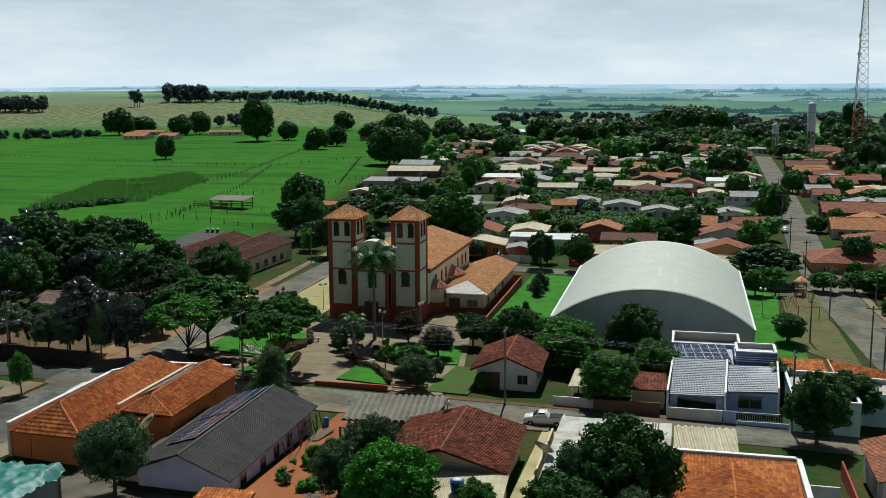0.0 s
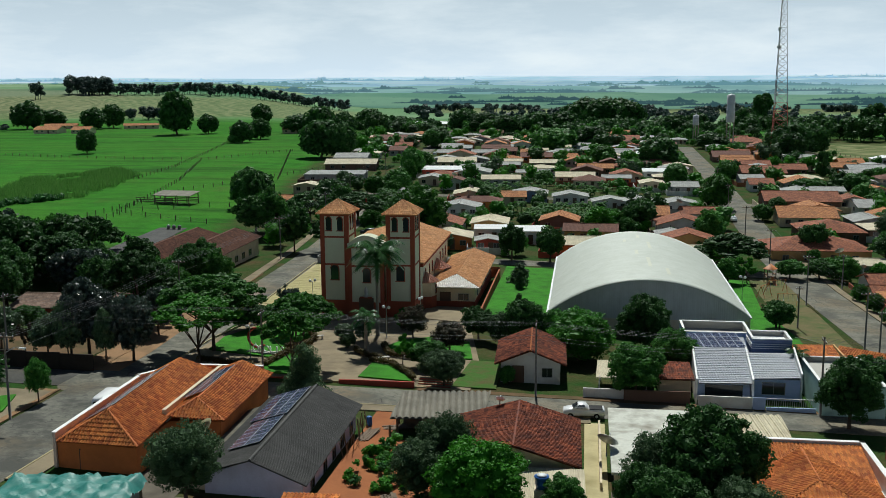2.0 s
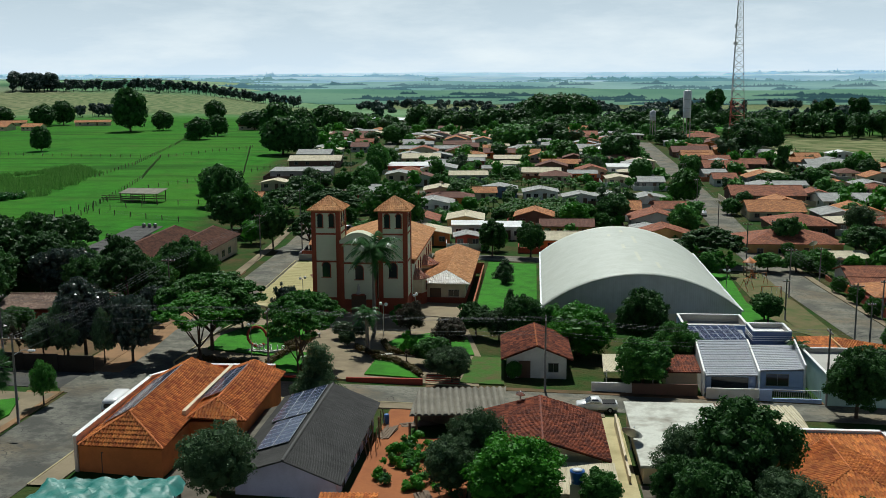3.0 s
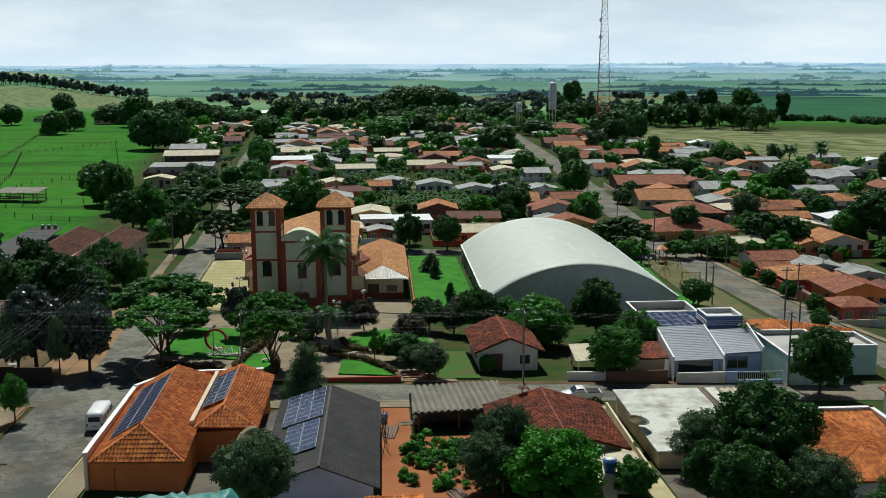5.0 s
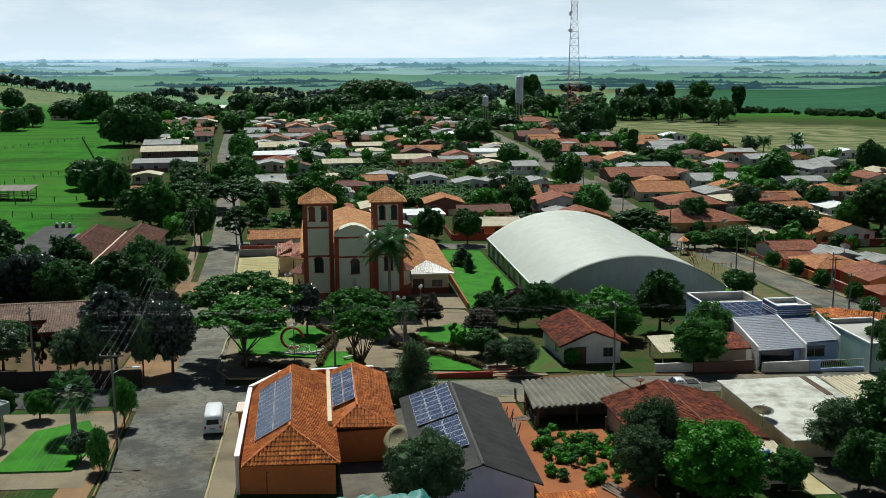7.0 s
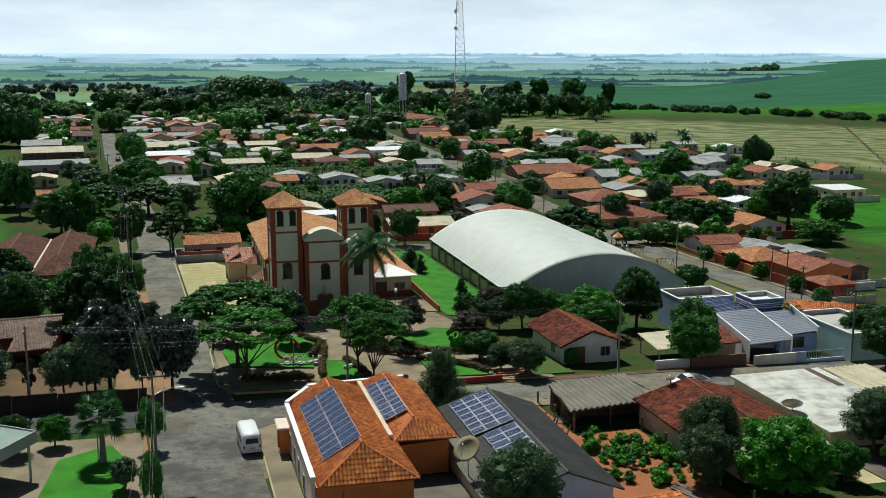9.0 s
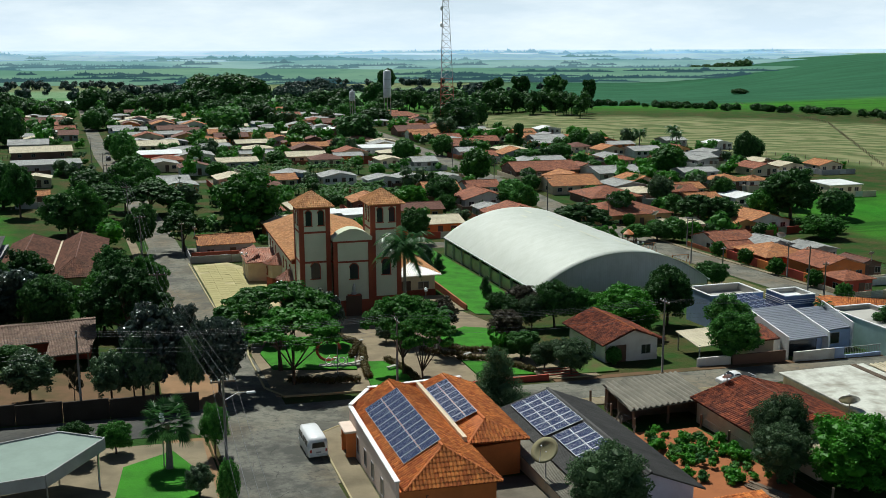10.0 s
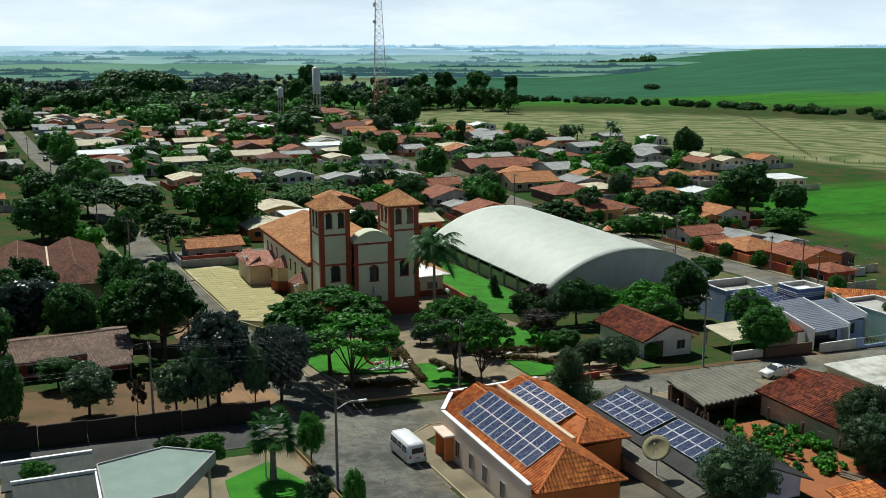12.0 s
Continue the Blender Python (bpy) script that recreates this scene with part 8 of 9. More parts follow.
# trees
tree("dark", -58.9, 122.4, 11.9, 12.9)
tree("dark", -41.2, 79.7, 9.1, 12.8)
tree("broad", -25.4, 104.7, 8.5, 14.3)
tree("broad", -20.2, 57.5, 8.6, 9.8)
tree("mango", -5.8, 79.0, 13.4, 14.6)
tree("dark", -86.8, 300.1, 18.2, 20.2)
tree("dark", -77.3, 299.8, 16.9, 15.1)
tree("green", -32.3, 227.1, 11.3, 9.4)
tree("mango", -29.2, 180.4, 7.4, 9.5)
tree("green", -32.8, 184.6, 4.7, 5.6)
tree("dark", 45.5, 743.4, 25.2, 34.6)
tree("dark", 18.1, 714.4, 19.2, 21.5)
tree("dark", 68.7, 723.7, 21.8, 26.6)
tree("dark", 127.5, 357.9, 17.3, 24.5)
tree("pine", 163.7, 649.4, 25.7, 21.6)
tree("dark", 61.6, 288.6, 13.4, 18.3)
tree("green", 82.1, 229.1, 8.6, 8.5)
tree("mango", 69.4, 151.5, 10.8, 10.2)
tree("broad", 61.0, 57.5, 8.4, 15.0)
tree("broad", 96.0, 70.0, 9.0, 12.5)
tree("dark", 101.8, 68.4, 7.7, 9.2)
tree("mango", 81.6, 54.8, 5.5, 7.0)
tree("light", 62.0, 44.6, 5.0, 5.0)
tree("mango", 133.8, 151.6, 10.2, 13.0)
tree("dark", 45.5, 107.8, 7.7, 9.8)
tree("mango", 39.4, 109.0, 5.2, 5.8)
tree("dark", 17.3, 58.4, 7.6, 6.9)
tree("dark", 25.1, 58.6, 7.3, 6.7)
tree("umbrella", -13.8, -27.5, 10.8, 14.2)
tree("umbrella_light", -13.2, -33.4, 9.0, 11.4)
tree("umbrella", -1.0, -32.6, 9.8, 10.0)
tree("umbrella", -0.4, -38.2, 8.9, 7.6)
tree("grey", -27.1, -33.8, 9.6, 8.2)
tree("grey", -24.1, -20.6, 7.0, 5.1)
tree("broad", -30.0, -14.2, 11.6, 10.8)
tree("green", -29.2, -6.3, 8.5, 7.3)
tree("dark", -39.3, -6.3, 8.1, 7.4)
tree("silver", -31.4, -35.6, 5.2, 4.6)
tree("street", -22.8, -53.0, 4.8, 2.9)
tree("ash", 2.3, -76.0, 6.9, 6.6)
tree("thuja", 4.1, -48.4, 6.8, 6.2)
tree("bright", 31.6, -20.6, 6.9, 9.4)
tree("dark", 39.8, -17.2, 8.2, 7.8)
tree("green", 37.9, -36.4, 6.2, 7.2)
tree("dark", 60.7, 4.9, 4.5, 5.3)
tree("hedge", 16.8, -37.4, 4.6, 5.2)
tree("ash", 21.4, -68.8, 6.8, 5.6)
tree("ash", 19.6, -71.4, 5.5, 5.6)
tree("bright", 24.5, -74.2, 6.5, 8.0)
tree("ash", 38.4, -67.3, 5.9, 6.6)
tree("dark", 38.6, -76.6, 6.0, 6.4)
tree("dark", 36.6, -73.4, 5.0, 4.4)
tree("ash", 43.4, -77.6, 6.0, 6.2)
tree("dark", 48.6, -80.5, 4.8, 6.0)
tree("dark", 58.7, -43.5, 7.3, 7.3)
tree("green", 31.0, -73.0, 3.6, 3.8)
tree("dark", 18.0, -12.3, 4.7, 5.7)
tree("purple", 15.2, -21.1, 4.2, 5.4)
tree("ash", 21.2, -14.3, 4.7, 4.5)
tree("palm_small", 5.2, -25.0, 8.4, 4.8)
tree("palm", 4.2, -13.2, 15.8, 9.2)
tree("mango", 60.9, 101.5, 5.7, 7.1)
tree("dark", 161.7, 699.0, 11.5, 19.1)
tree("dark", 102.4, 536.9, 16.1, 19.2)
tree("dark", 98.0, 408.4, 9.4, 18.7)
tree("green", 122.6, 211.8, 6.3, 9.5)
tree("mango", 144.9, 247.6, 7.5, 7.5)
tree("green", 106.7, 203.8, 5.1, 9.7)
tree("green", 78.8, 130.7, 4.8, 5.8)
tree("pine", 118.4, 243.9, 10.2, 6.8)
tree("dark", 145.1, 229.5, 7.9, 8.9)
tree("green", 109.0, 124.0, 5.2, 8.1)
tree("green", 119.4, 176.1, 3.3, 6.1)
tree("palm", 176.7, 225.1, 11.5, 7.8)
tree("palm", 174.6, 248.7, 7.2, 9.1)
tree("green", 122.7, 101.5, 6.2, 7.4)
tree("green", 130.6, 128.9, 5.1, 6.8)
tree("dark", 132.3, 88.4, 9.1, 9.0)
tree("dark", 181.6, 181.8, 10.9, 8.3)
tree("green", 45.4, 66.1, 3.1, 6.1)
tree("green", 62.7, 212.7, 8.5, 9.1)
tree("dark", 33.9, 403.7, 12.3, 18.3)
tree("green", 18.1, 381.6, 11.7, 20.5)
tree("dark", 0.1, 506.6, 16.3, 21.7)
tree("dark", -52.6, 568.6, 16.0, 19.9)
tree("mango", -28.2, 502.8, 10.9, 16.3)
tree("green", -47.6, 375.7, 10.2, 10.2)
tree("mango", 39.0, 295.5, 9.1, 12.3)
tree("mango", 17.2, 211.8, 5.0, 7.6)
tree("mango", 4.1, 148.8, 5.8, 8.5)
tree("dark", 18.1, 714.1, 14.4, 19.1)
tree("dark", -39.9, 136.5, 8.0, 11.1)
tree("dark", -38.0, 89.7, 6.8, 8.0)
tree("dark", -28.0, 56.7, 9.3, 6.9)
tree("dark", -155.9, 502.0, 13.0, 22.2)
tree("dark", -129.4, 603.4, 14.8, 21.1)
tree("dark", -233.3, 664.3, 16.4, 18.8)
tree("green", -160.9, 395.0, 5.0, 9.4)
tree("dark", -158.0, 399.5, 12.7, 14.2)
tree("green", 71.0, 51.7, 3.8, 6.8)
tree("green", 76.9, 53.3, 4.2, 7.1)
tree("dark", -228.1, 476.1, 29.0, 22.5)
tree("dark", -212.2, 489.6, 13.3, 14.4)
tree("dark", -205.2, 312.2, 12.4, 10.4)
tree("dark", -368.8, 541.1, 20.9, 24.4)
tree("dark", -367.8, 575.4, 13.8, 20.7)
tree("dark", -319.2, 543.5, 16.0, 19.4)
tree("dark", -312.1, 560.4, 18.4, 16.7)
tree("dark", -158.1, 431.4, 12.9, 13.6)
tree("dark", -130.8, 463.9, 19.4, 21.1)
tree("dark", -106.9, 425.7, 17.1, 16.4)
tree("dark", -69.2, 151.3, 8.8, 13.2)
tree("dark", -41.7, 72.6, 9.8, 10.4)
tree("dark", 60.6, 6.9, 4.5, 5.1)
tree("purple", 23.8, -3.5, 3.8, 5.9)
tree("thuja", 20.6, 34.5, 3.7, 4.9)
tree("green", 42.8, -27.2, 6.1, 6.2)
tree("green", 58.3, 43.0, 4.9, 5.4)
tree("dark", -13.7, -14.8, 4.5, 6.4)
tree("dark", -96.3, 469.7, 15.8, 17.5)
tree("dark", -54.2, 552.9, 15.7, 18.8)
tree("dark", -9.9, 531.8, 13.3, 17.0)
tree("dark", 33.8, 824.5, 25.3, 40.4)
tree("green", 12.9, 359.5, 12.7, 19.7)
tree("dark", 88.9, 532.9, 15.2, 22.0)
tree("dark", 123.9, 336.7, 13.7, 16.4)
tree("green", 89.0, 112.5, 3.7, 6.7)
tree("green", -38.7, 74.2, 11.1, 9.4)
tree("dark", -53.7, 106.9, 12.1, 8.2)
tree("mango", -33.2, 163.3, 6.7, 7.5)
tree("mango", -27.3, 155.5, 4.1, 6.5)
tree("mango", -32.1, 253.9, 7.6, 7.8)
tree("grey", -21.0, -34.8, 8.6, 6.2)
tree("silver", -23.9, -36.0, 6.4, 3.4)
tree("green", -27.4, 9.0, 7.8, 6.6)
tree("silver", -29.3, -34.8, 5.0, 3.2)
tree("silver", -39.2, -32.8, 5.2, 5.8)
tree("dark", -41.6, -22.0, 3.6, 5.0)
tree("dry", -34.9, -34.7, 4.5, 2.1)
tree("palm_fan", -26.6, -55.6, 6.6, 4.6)
tree("street", -22.6, -64.5, 4.1, 1.9)
tree("dark", 80.7, 79.5, 7.6, 7.5)
tree("mango", 117.7, 76.2, 8.1, 7.3)
tree("dark", 125.1, 75.1, 12.6, 16.1)
tree("dark", 137.7, 74.3, 7.6, 9.1)
tree("mango", 118.4, 53.7, 5.7, 10.8)
tree("dark", 184.9, 183.6, 9.1, 10.8)
tree("palm", 172.2, 214.0, 10.2, 6.8)
tree("dark", 181.5, 153.9, 4.6, 7.0)
tree("dark", 143.6, 607.5, 19.1, 17.0)
tree("dark", 62.2, 779.3, 24.5, 40.8)
tree("dark", 16.8, 554.3, 15.4, 23.1)
tree("dark", -36.0, 527.7, 14.8, 20.3)
tree("dark", -45.9, 384.9, 11.6, 14.5)
tree("dark", -18.4, 495.9, 14.1, 17.6)
tree("pine", 301.6, 570.9, 18.3, 15.7)
tree("pine", 268.8, 559.3, 21.1, 25.2)
tree("pine", 245.4, 567.9, 21.0, 21.0)
tree("pine", 213.2, 540.2, 20.0, 20.0)
tree("dark", 141.4, 368.1, 16.3, 14.8)
tree("dark", 535.3, 733.1, 5.8, 17.3)
tree("dark", -46.1, -38.6, 8.2, 3.3)
tree("green", 73.2, -10.9, 3.4, 3.2)
tree("grey", -6.7, -17.0, 7.0, 5.0)
tree("silver", 0.6, -17.5, 2.6, 3.0)
tree("silver", 3.0, -17.0, 2.4, 2.6)
tree("light", 10.7, -29.6, 4.2, 2.8)
tree("purple", 9.2, -13.5, 4.6, 4.6)
tree("green", 13.8, -29.5, 3.6, 5.2)
tree("thuja", 22.2, 7.1, 3.4, 2.6)
tree("thuja", 20.9, 28.3, 3.4, 2.8)
tree("silver", -28.4, -35.7, 7.4, 5.6)
tree("silver", -46.8, -31.5, 5.8, 5.0)
tree("dark", -51.0, -35.5, 6.4, 6.2)
tree("green", 23.6, -33.9, 2.2, 2.0)
tree("green", -30.8, -50.5, 3.0, 3.2)
tree("dark", -34.0, -51.5, 3.6, 3.6)
tree("green", -44.0, -52.4, 3.0, 3.0)
tree("silver", -24.6, -62.0, 2.6, 2.4)
tree("palm_small", 56.6, -27.6, 6.4, 4.4)
tree("dark", 62.8, -34.5, 5.6, 7.4)
tree("dark", -31.5, 8.0, 8.4, 7.4)
tree("dark", -32.4, 17.0, 8.0, 7.0)
tree("mango", -33.0, -3.0, 8.6, 7.6)
tree("broad", -36.5, 100.0, 9.0, 13.0)
tree("green", -31.2, 112.0, 8.5, 9.0)
tree("dark", 42.0, -71.2, 9.0, 9.2)
tree("ash", 14.9, -34.2, 3.4, 3.8)
tree("ash", 2.0, -21.5, 2.4, 2.8)
tree("green", 7.2, -9.0, 3.4, 3.2)
tree("silver", 17.4, -31.2, 2.6, 2.6)
tree("green", 28.5, -14.0, 5.2, 5.6)
tree("dark", 24.5, -14.5, 6.4, 6.4)


# round trees lining the west street
for k in range(12):
    y = 92 + 15.5 * k
    x = -25.5 - 0.092 * (y - 90) + (5.6 if k % 5 else 6.6)
    if k not in (2, 7):
        tree(("mango", "green", "dark", "mango")[k % 4], round(x, 1), y, 5.2 + 1.2 * (k % 3), 6.0 + 0.9 * (k % 4), "round clipped tree lining the street")


# wood west of the street, behind the school yard
for k, (x, y, h, d) in enumerate(((-50, -17, 10, 9), (-51, 3, 11, 10), (-58, -8, 11, 10), (-60, 6, 12, 11), (-66, -18, 10, 10), (-72, 19, 11, 11), (-60, 33, 10, 9), (-68, 2, 12, 11), (-57, 17, 11, 10), (-66, 26, 10, 9), (-76, -8, 11, 11), (-80, 8, 11, 11), (-78, 30, 10, 9), (-88, 20, 10, 10), (-90, -4, 11, 11), (-82, -22, 10, 10), (-64, 14, 12, 10), (-96, 10, 10, 10), (-70, 42, 8, 8), (-58, -26, 8, 8), (-47, 8, 8, 7), (-98, 30, 9, 9), (-45, -2, 9, 8), (-53, -9, 10, 9), (-72, -30, 9, 10), (-64, -36, 8, 9), (-54, 11, 10, 9), (-73, 8, 11, 10), (-84, -12, 10, 10), (-62, 22, 10, 9), (-44, 17, 8, 7), (-40, 2, 8, 7), (-92, -20, 10, 11), (-60, -16, 9, 9))):
    tree(("dark", "broad", "grey", "dark", "mango")[k % 5], x, y, h, d * 1.12, "tall dark tree in the wood beyond the school yard")


# ---- banana plants ----
def bananas(name, spots, label):
    """A grove of banana plants: broad arching leaves round short stems."""
    rng = np.random.default_rng(len(spots))
    V, F = [], []
    for x, y in spots:
        z, stem = ground_z(x, y), rng.uniform(1.2, 2.2)
        k0 = len(V)
        for a in range(5):
            V += [(x + 0.14 * math.cos(a * 1.257), y + 0.14 * math.sin(a * 1.257), z - 0.2), (x + 0.09 * math.cos(a * 1.257), y + 0.09 * math.sin(a * 1.257), z + stem)]
        F += [(k0 + 2 * a, k0 + (2 * a + 2) % 10, k0 + (2 * a + 3) % 10, k0 + 2 * a + 1) for a in range(5)]
        for i in range(9):
            a, length, lift = i * 2.4 + rng.random(), rng.uniform(1.7, 2.7), rng.uniform(0.55, 1.2)
            c, side = Vector((math.cos(a), math.sin(a), 0)), Vector((-math.sin(a), math.cos(a), 0))
            k0 = len(V)
            for k in range(7):
                s = k / 6
                m_ = Vector((x, y, z + stem)) + c * length * s * (1 - 0.15 * s) + Vector((0, 0, length * (lift * s - 0.85 * s * s)))
                w = 0.36 * math.sin(math.pi * min(1, 0.06 + 0.93 * s)) ** 0.6
                for o, dz in ((-w, 0.12), (0, 0.0), (w, 0.12)):
                    V.append(tuple(m_ + side * o + Vector((0, 0, dz))))
            for k in range(6):
                for q in (0, 1):
                    b0 = k0 + k * 3 + q
                    F.append((b0, b0 + 1, b0 + 4, b0 + 3))
    return tagged(new(name, mesh_of(name, V, F, LEAF["banana"])), label, "banana plants", kind="stuff")


LEAF["banana"] = leaf_mat("leaves_banana", (0.045, 0.150, 0.020), (0.075, 0.200, 0.036), 0.6)
rnd = random.Random(3)
bananas("banana_grove", [(rnd.uniform(12, 40), rnd.uniform(112, 138)) for _ in range(85)] + [(rnd.uniform(-2, 42), rnd.uniform(172, 196)) for _ in range(50)], "dense grove of broad-leaved banana plants behind the houses")
bananas("banana_clump", [(rnd.uniform(-47, -37), rnd.uniform(12, 17)) for _ in range(16)] + [(rnd.uniform(-36, -33), rnd.uniform(-8, 4)) for _ in range(5)], "clump of banana plants beside the school wall")

# vegetable plots on the edge of the meadow
rows = []
for x0, y0, nx_, ny_ in ((-56, 126, 9, 12), (-60, 248, 10, 14)):
    rows += [(x0 + i * 1.5 + rnd.uniform(-0.2, 0.2), y0 + j * 1.1, rnd.uniform(0.5, 0.9), rnd.uniform(0.9, 1.4)) for i in range(nx_) for j in range(ny_)]
woods("vegetable_rows", rows, LEAF["crop"], "rows of low green vegetables in a plot", 26, 0.3)

# ---- gardens and houses on the free ground between the streets ----
taken = [(o.location.x, o.location.y, max(2.2, 0.33 * c.dimensions.x)) for o in bpy.data.objects if o.parent is None and o.name.startswith(("tree", "palm")) for c in o.children if c.name.startswith("crown")]
plots = []
for o in bpy.data.objects:
    if o.parent is None and o.name.startswith("house"):
        for c in o.children:
            if c.name.startswith("wall"):
                plots.append((o.location.x, o.location.y + c.dimensions.y / 2, c.dimensions.x / 2 + 0.8, c.dimensions.y / 2 + 0.8))
plots += [(26, 125, 14, 13), (20, 184, 22, 12), (-50, 132, 8, 8), (-54, 256, 9, 9)]
STREETS = [[(-20.5, -10), (-22.0, 30), (-25.5, 90), (-32.0, 165), (-40.0, 250), (-53.0, 450), (-62, 600)], [(74.5, 0), (73, 40), (73, 90), (76, 165), (80, 250), (85, 420)], [(-27, 58), (74, 54.5)], [(-38, 168), (20, 166), (140, 160)]]


def near_street(x, y, gap=5.4):
    for line in STREETS:
        for (ax, ay), (bx, by) in zip(line, line[1:]):
            l2 = (bx - ax) ** 2 + (by - ay) ** 2
            s = max(0.0, min(1.0, ((x - ax) * (bx - ax) + (y - ay) * (by - ay)) / l2))
            if math.hypot(x - ax - s * (bx - ax), y - ay - s * (by - ay)) < gap:
                return True
    return False


def town_edge(y):
    left = -44 - 0.15 * (y - 60) + 12 * smooth(60, 120, y) * (1 - smooth(250, 330, y))
    return left, (132 + 0.27 * max(0, 380 - y) if y > 140 else 128)


rnd = random.Random(23)
made = 0
for _ in range(5000):
    if made >= 150:
        break
    y = 62 + 400 * rnd.random() ** 1.15
    left, right = town_edge(y)
    x = left + 8 + (right - left - 16) * rnd.random()
    w, d = rnd.uniform(7.5, 13.5), rnd.uniform(7, 11)
    cy = y + d / 2
    if any(near_street(x + i, y + j, 6.2) for i in (-w / 2, 0, w / 2) for j in (0, d)):
        continue
    if any(abs(x - px) < hw + w / 2 + 0.6 and abs(cy - py) < hd + d / 2 + 0.6 for px, py, hw, hd in plots):
        continue
    if any(abs(x - tx) < w / 2 + r * 0.6 and abs(cy - ty) < d / 2 + r * 0.6 for tx, ty, r in taken):
        continue
    plots.append((x, cy, w / 2 + 0.8, d / 2 + 0.8))
    made += 1
    roof = rnd.choice(("grey", "grey", "grey", "tilelight", "cream", "brown", "cream", "brown", "tile")) if x < 78 else rnd.choice(("tile", "tilelight", "tilelight", "tile", "grey", "brown", "cream"))
    house(rnd.choice(("gable", "gable", "gable", "hip")), roof, rnd.choice(("white", "cream", "cream", "grey", "ochre", "salmon", "brown")), round(x, 1), round(y, 1), w, "", d)

rnd = random.Random(11)
shrubs = {"dark": [], "green": [], "mango": [], "bright": [], "ash": []}
made = 0
for _ in range(26000):
    if made >= 640:
        break
    y = 58 + 500 * rnd.random() ** 1.2
    left, right = town_edge(y)
    x = left + (right - left) * rnd.random()
    w = rnd.choice((rnd.uniform(2.4, 5.0), rnd.uniform(4.5, 8.6))) * (1 + 0.35 * smooth(150, 450, y))
    if near_street(x, y, 4.4 + w / 2) or any(abs(x - px) < hw + w * 0.28 - 0.6 and abs(y - py) < hd + w * 0.28 - 0.6 for px, py, hw, hd in plots):
        continue
    if any(math.hypot(x - tx, y - ty) < r + w * 0.30 for tx, ty, r in taken):
        continue
    taken.append((x, y, w * 0.30))
    made += 1
    kind = rnd.choice(("mango", "green", "green", "dark", "bright", "bright", "ash", "green"))
    h = w * rnd.uniform(0.62, 0.92)
    if y < 200 and w > 4.2 and made % 3 == 0:
        tree(kind, round(x, 1), round(y, 1), h * 1.1, w, "leafy tree in a garden between houses")
    else:
        shrubs[kind].append((x, y, h, w))
for kind, spots in shrubs.items():
    woods("garden_greenery", spots, LEAF[kind], "shrubs and small trees filling the town gardens", 150, 0.15)

# ---- earth yard behind the houses ----
yard = {"bright": [], "green": [], "crop": []}
for _ in range(70):
    s, t = rnd.random(), rnd.random()
    x, y = 12.8 + 7.2 * s + 0.8 * t, -69.5 + 11.5 * t - 2.0 * s
    yard[rnd.choice(("bright", "green", "crop", "bright"))].append((x, y, rnd.uniform(0.6, 1.3), rnd.uniform(0.8, 1.6)))
for kind, spots in yard.items():
    woods("garden_bed", spots, LEAF[kind], "weedy green garden bed in the red earth yard", 110, 0.16)


def plank_stack(x, y, rz, n, label):
    """A low stack of rough boards."""
    s_ = thing("plank_stack", x, y, ground_z(x, y) + 0.05, rz, label, "planks")
    rr = random.Random(int(x * 10 + n))
    for k in range(n):
        o = part("plank", box(-1.6, -0.11, 0, 1.6 + rr.uniform(-0.5, 0.4), 0.11, 0.05), M["wood"], s_)
        o.matrix_basis = pose(rr.uniform(-0.2, 0.2), -0.5 + 0.25 * (k % 5), 0.02 + 0.055 * (k // 5), 0, 0, rr.uniform(-4, 4))


plank_stack(12.2, -56.4, 80, 14, "stack of old grey boards in the yard")
plank_stack(14.8, -53.2, 20, 10, "scattered old boards on the red earth")
plank_stack(17.6, -72.6, 110, 12, "pile of rough boards beside the garden bed")
brl = thing("barrel", 11.7, -53.3, ground_z(11.7, -53.3) + 0.05, 0, "blue plastic barrel standing in the yard", "barrel")
M["plastic_blue"] = plain("plastic_blue", (0.03, 0.13, 0.42), None, 0.4)
part("body", lathe([(0.0, 0.0), (0.26, 0.0), (0.29, 0.1), (0.30, 0.45), (0.29, 0.8), (0.26, 0.9), (0.0, 0.9)], 16), M["plastic_blue"], brl)
part("lid", lathe([(0.0, 0.93), (0.25, 0.93), (0.27, 0.88)], 16), M["plastic_blue"], brl)
fence([(20.9, -57.4), (20.9, -76)], "rough wire fence on crooked posts beside the yard")
fence([(14.4, -47.4), (14.4, -56.8)], "rough wire fence on crooked posts in the yard")


M["dish_cream"] = plain("dish_cream", (0.24, 0.215, 0.12), (0.13, 0.115, 0.06), 0.8, 9.0, 1.0, 0.5)


def dish(x, y, z, r, rz, mat, label, foot=1.2):
    """A round satellite dish on a short mast, tilted to the sky."""
    d_ = thing("satellite_dish", x, y, z, rz, label, "satellite dish", "satellite dishes")
    part("mast", tube([(0, 0, -foot), (0, 0, 0.15)], [0.05, 0.05], 8), M["steel"], d_)
    b_ = part("bowl", lathe([(0.02, 0.0), (r * 0.35, r * 0.035), (r * 0.7, r * 0.14), (r, r * 0.29), (r * 1.01, r * 0.31), (r * 0.7, r * 0.16), (r * 0.35, r * 0.055), (0.02, 0.02)], 24), mat, d_)
    b_.matrix_basis = pose(0, 0, 0.1, 44, 0, 0)
    f_ = part("feed_arm", tube([(0, -r * 0.9, r * 0.28), (0, 0, r * 0.9)], [0.02, 0.02], 6), M["steel"], b_)
    part("feed", lathe([(0.0, -0.08), (0.06, -0.06), (0.06, 0.06), (0.0, 0.08)], 8), M["globe"], f_).matrix_basis = pose(0, 0, r * 0.9)


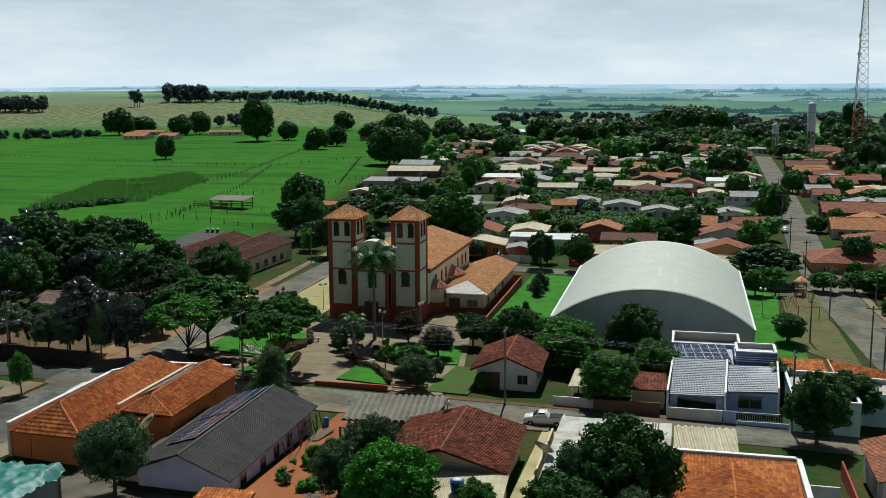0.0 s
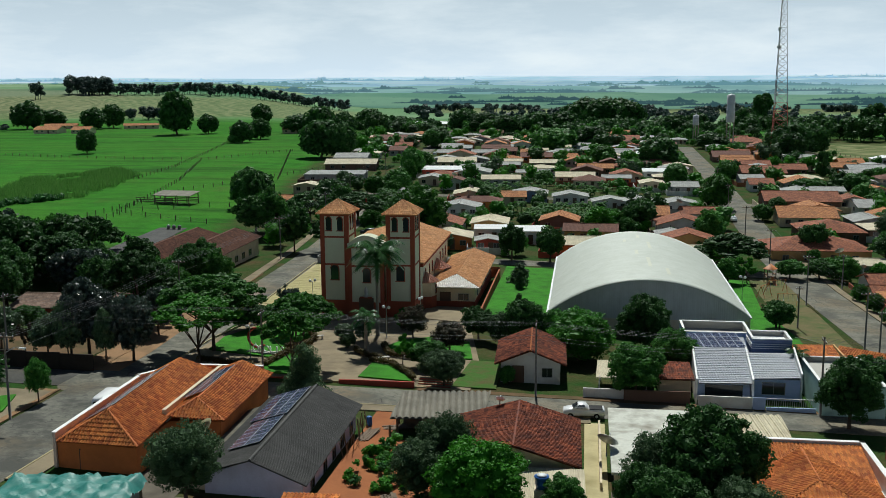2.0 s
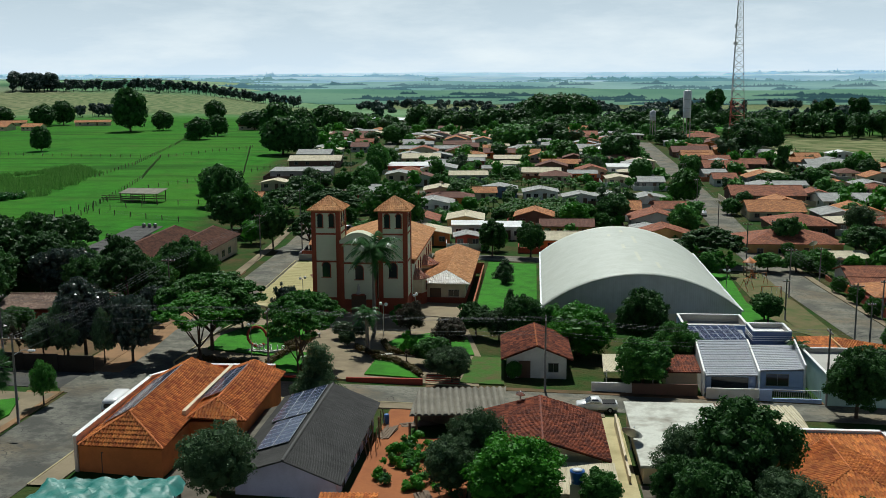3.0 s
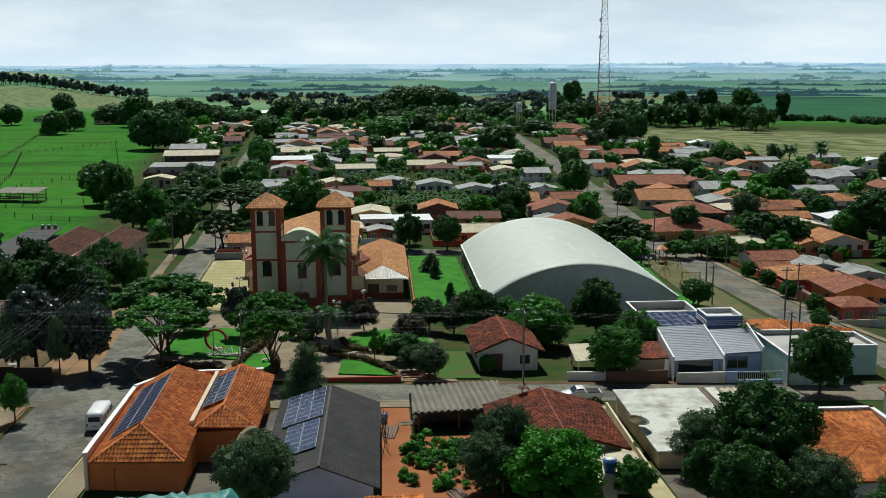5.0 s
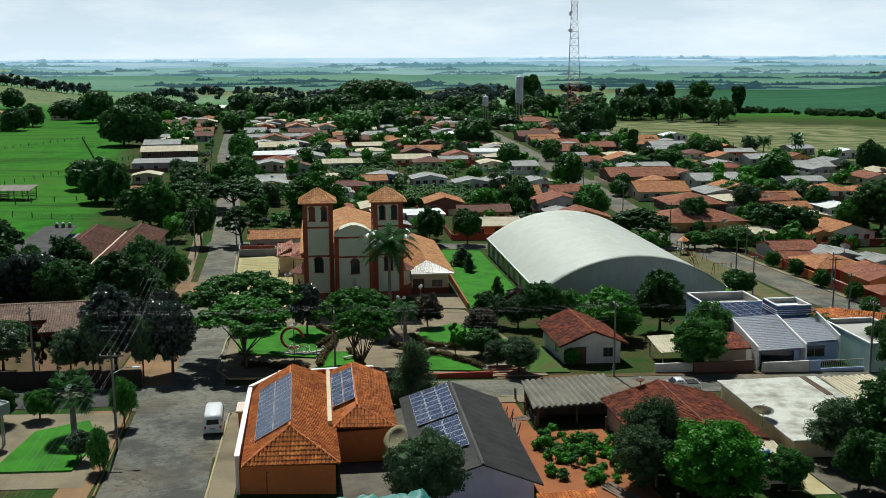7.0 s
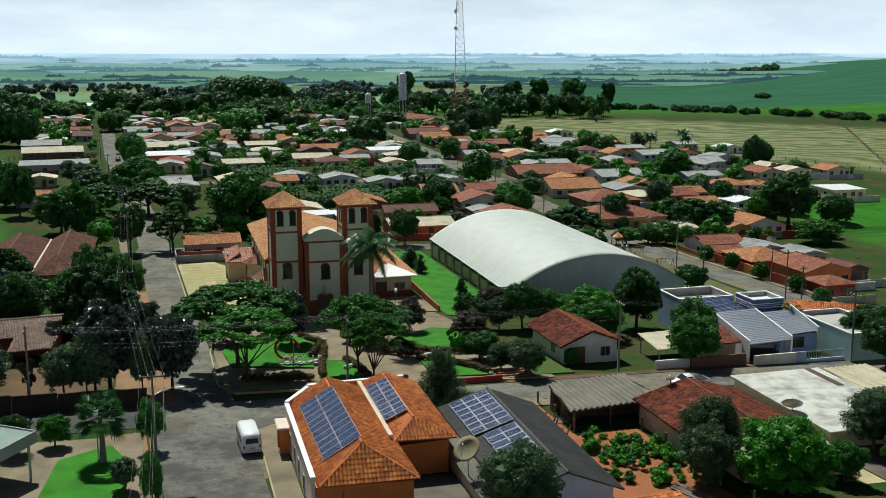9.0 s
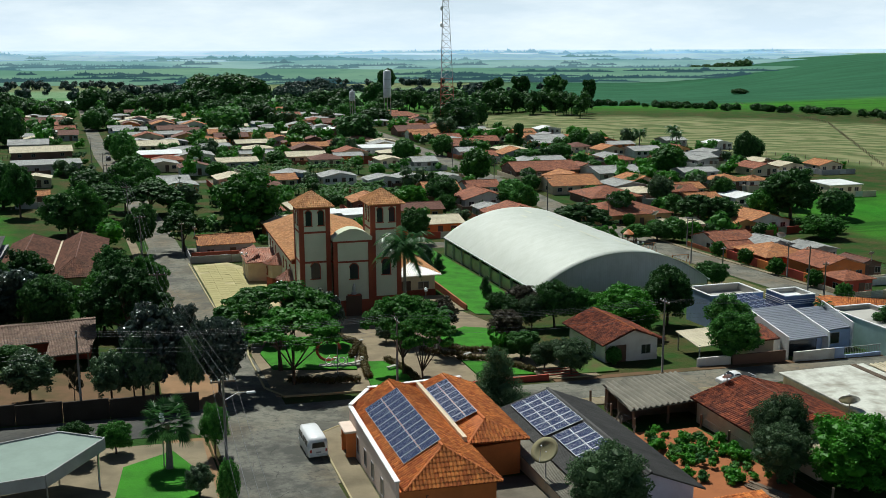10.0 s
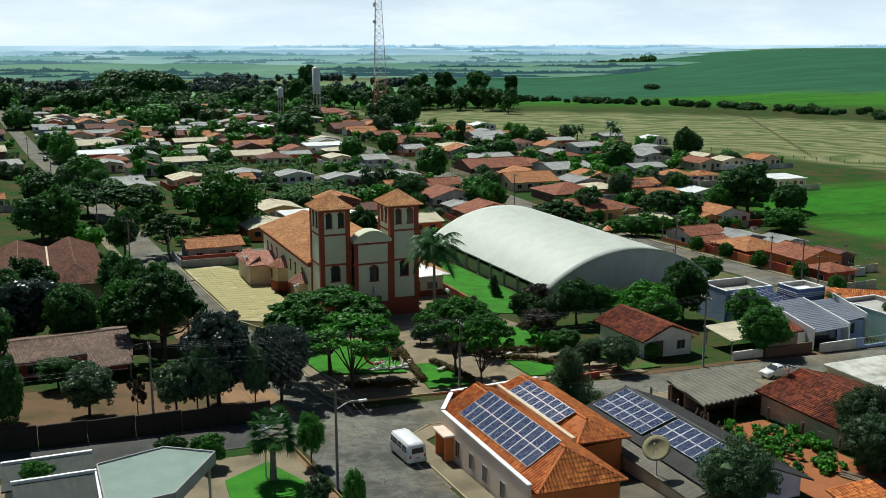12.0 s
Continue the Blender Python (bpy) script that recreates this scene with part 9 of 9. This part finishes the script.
dish(0.9, -68.2, 7.7, 1.1, -55, M["dish_cream"], "large cream mesh satellite dish on a post beside the long house", 2.4)
dish(24.6, -55.6, 7.3, 0.45, 170, M["globe"], "small white satellite dish on a tile roof")
dish(34.3, -60.9, 5.6, 0.95, 150, M["steel"], "large grey mesh satellite dish beside a yard wall")
wt = thing("water_tank", 29.2, -72.0, 4.9, 0, "blue plastic water tank on a low block stand", "water tank")
part("stand", box(-0.55, -0.55, -1.2, 0.55, 0.55, 1.0), WALLS["cream"], wt)
part("tank", lathe([(0.0, 1.0), (0.44, 1.0), (0.50, 1.4), (0.55, 1.85), (0.58, 1.9), (0.58, 1.96), (0.0, 1.98)], 20), M["plastic_blue"], wt)
part("lid", lathe([(0.0, 1.98), (0.40, 2.0), (0.38, 2.06), (0.16, 2.12), (0.0, 2.13)], 20), M["tank"], wt, "pale blue-grey lid")
rr = random.Random(8)
for o in [q for q in bpy.data.objects if q.parent is None and q.name.startswith("house") and 0 < q.location.y < 190][::4]:
    for c in o.children:
        if c.name.startswith("ridge_cap"):
            v = o.matrix_basis @ Vector(c.data.vertices[0].co)
            dish(v.x, v.y, v.z + 1.0, rr.choice((0.45, 0.5, 0.9)), rr.uniform(120, 200), rr.choice((M["globe"], M["steel"])), "round satellite dish standing on a house roof")
            break


# ---- playground beside the hall lawn ----
M["play_orange"] = plain("play_paint_orange", (0.55, 0.19, 0.05), None, 0.6)
pt = thing("play_tower", 66.4, 46.4, ground_z(66.4, 46.4), 10, "small wooden play tower with a pointed orange roof and slide", "play tower")
for x in (-0.8, 0.8):
    for y in (-0.8, 0.8):
        part("post", box(x - 0.06, y - 0.06, -0.2, x + 0.06, y + 0.06, 2.7), M["wood"], pt)
part("deck", box(-0.9, -0.9, 1.15, 0.9, 0.9, 1.25), M["wood"], pt)
part("roof", lathe([(1.45, 2.65), (1.4, 2.72), (0.02, 3.7)], 4), M["play_orange"], pt)
part("slide", slab_roof([(-0.3, -3.2, 0.15), (0.3, -3.2, 0.15), (0.3, -0.9, 1.3), (-0.3, -0.9, 1.3)], 0.06), M["play_orange"], pt)
for s in (-1, 1):
    part("rail", box(s * 0.85 - 0.03, -0.8, 1.7, s * 0.85 + 0.03, 0.8, 1.78), M["play_orange"], pt)
for x, y, rz in ((66.0, 37.0, 20), (62.9, 31.5, 60), (65.4, 24.0, 0)):
    cf_ = thing("climbing_frame", x, y, ground_z(x, y), rz, "rusty orange playground frame of bent tubes", "climbing frame", "playground frames")
    for s in (-1.6, 1.6):
        part("leg", tube([(s, -0.9, -0.2), (s, 0, 2.2)], [0.045, 0.045], 6), M["play_orange"], cf_)
        part("leg", tube([(s, 0.9, -0.2), (s, 0, 2.2)], [0.045, 0.045], 6), M["play_orange"], cf_)
    part("top_bar", tube([(-1.7, 0, 2.2), (1.7, 0, 2.2)], [0.05, 0.05], 6), M["play_orange"], cf_)
    for k in range(5):
        part("rung", tube([(-1.5 + 0.75 * k, -0.45, 1.15), (-1.5 + 0.75 * k, 0, 2.2)], [0.03, 0.03], 6), M["steel"], cf_)

# ---- upright boards leaning on the long house ----
lb = thing("leaning_boards", 10.9, -58.5, ground_z(10.9, -58.5), 0, "old grey boards and poles leaning on the house wall", "boards")
rr = random.Random(4)
for k in range(16):
    o = part("board", box(-0.09, -0.02, 0, 0.09, 0.02, rr.uniform(1.6, 2.8)), M["wood"], lb)
    o.matrix_basis = pose(rr.uniform(0.35, 1.0), -4.0 + k * 0.55, 0, rr.uniform(-12, 12), rr.uniform(-26, -14), 90)


# ---- yard slabs: uneven paving beside the church ----
yard_paving = bpy.data.objects["church_yard"]
bs = box(-0.772, -0.772, -0.10, 0.772, 0.772, 0.03, 0.006)
SLAB = bpy.data.meshes.new("paving_slab")
bs.to_mesh(SLAB)
bs.free()
M["yard_slab"] = plain("yard_slab", (0.41, 0.36, 0.175), (0.24, 0.22, 0.095), 0.9, 5.0, 0.25, 1.0, 0, 0.3, 0.05)
SLAB.materials.append(M["yard_slab"])
rr = random.Random(6)
for i in range(7):
    for j in range(27):
        y = 2.0 + j * 1.56
        x = -17.3 - 0.035 * j + i * 1.56
        if x > -9.7 or (y > 33 and x > -9.7 - 0.5 * (y - 33)) or y > 41 or (y < 4.5 and x < -14.5) or rr.random() < 0.04:
            continue
        o = part("paving_slab", SLAB, None, yard_paving)
        o.matrix_basis = pose(x, y, ground_z(x, y) + 0.145 + rr.uniform(-0.012, 0.012), rr.uniform(-0.5, 0.5) - 1.1, rr.uniform(-0.5, 0.5) + 1.5, rr.uniform(-1, 1) + 2)
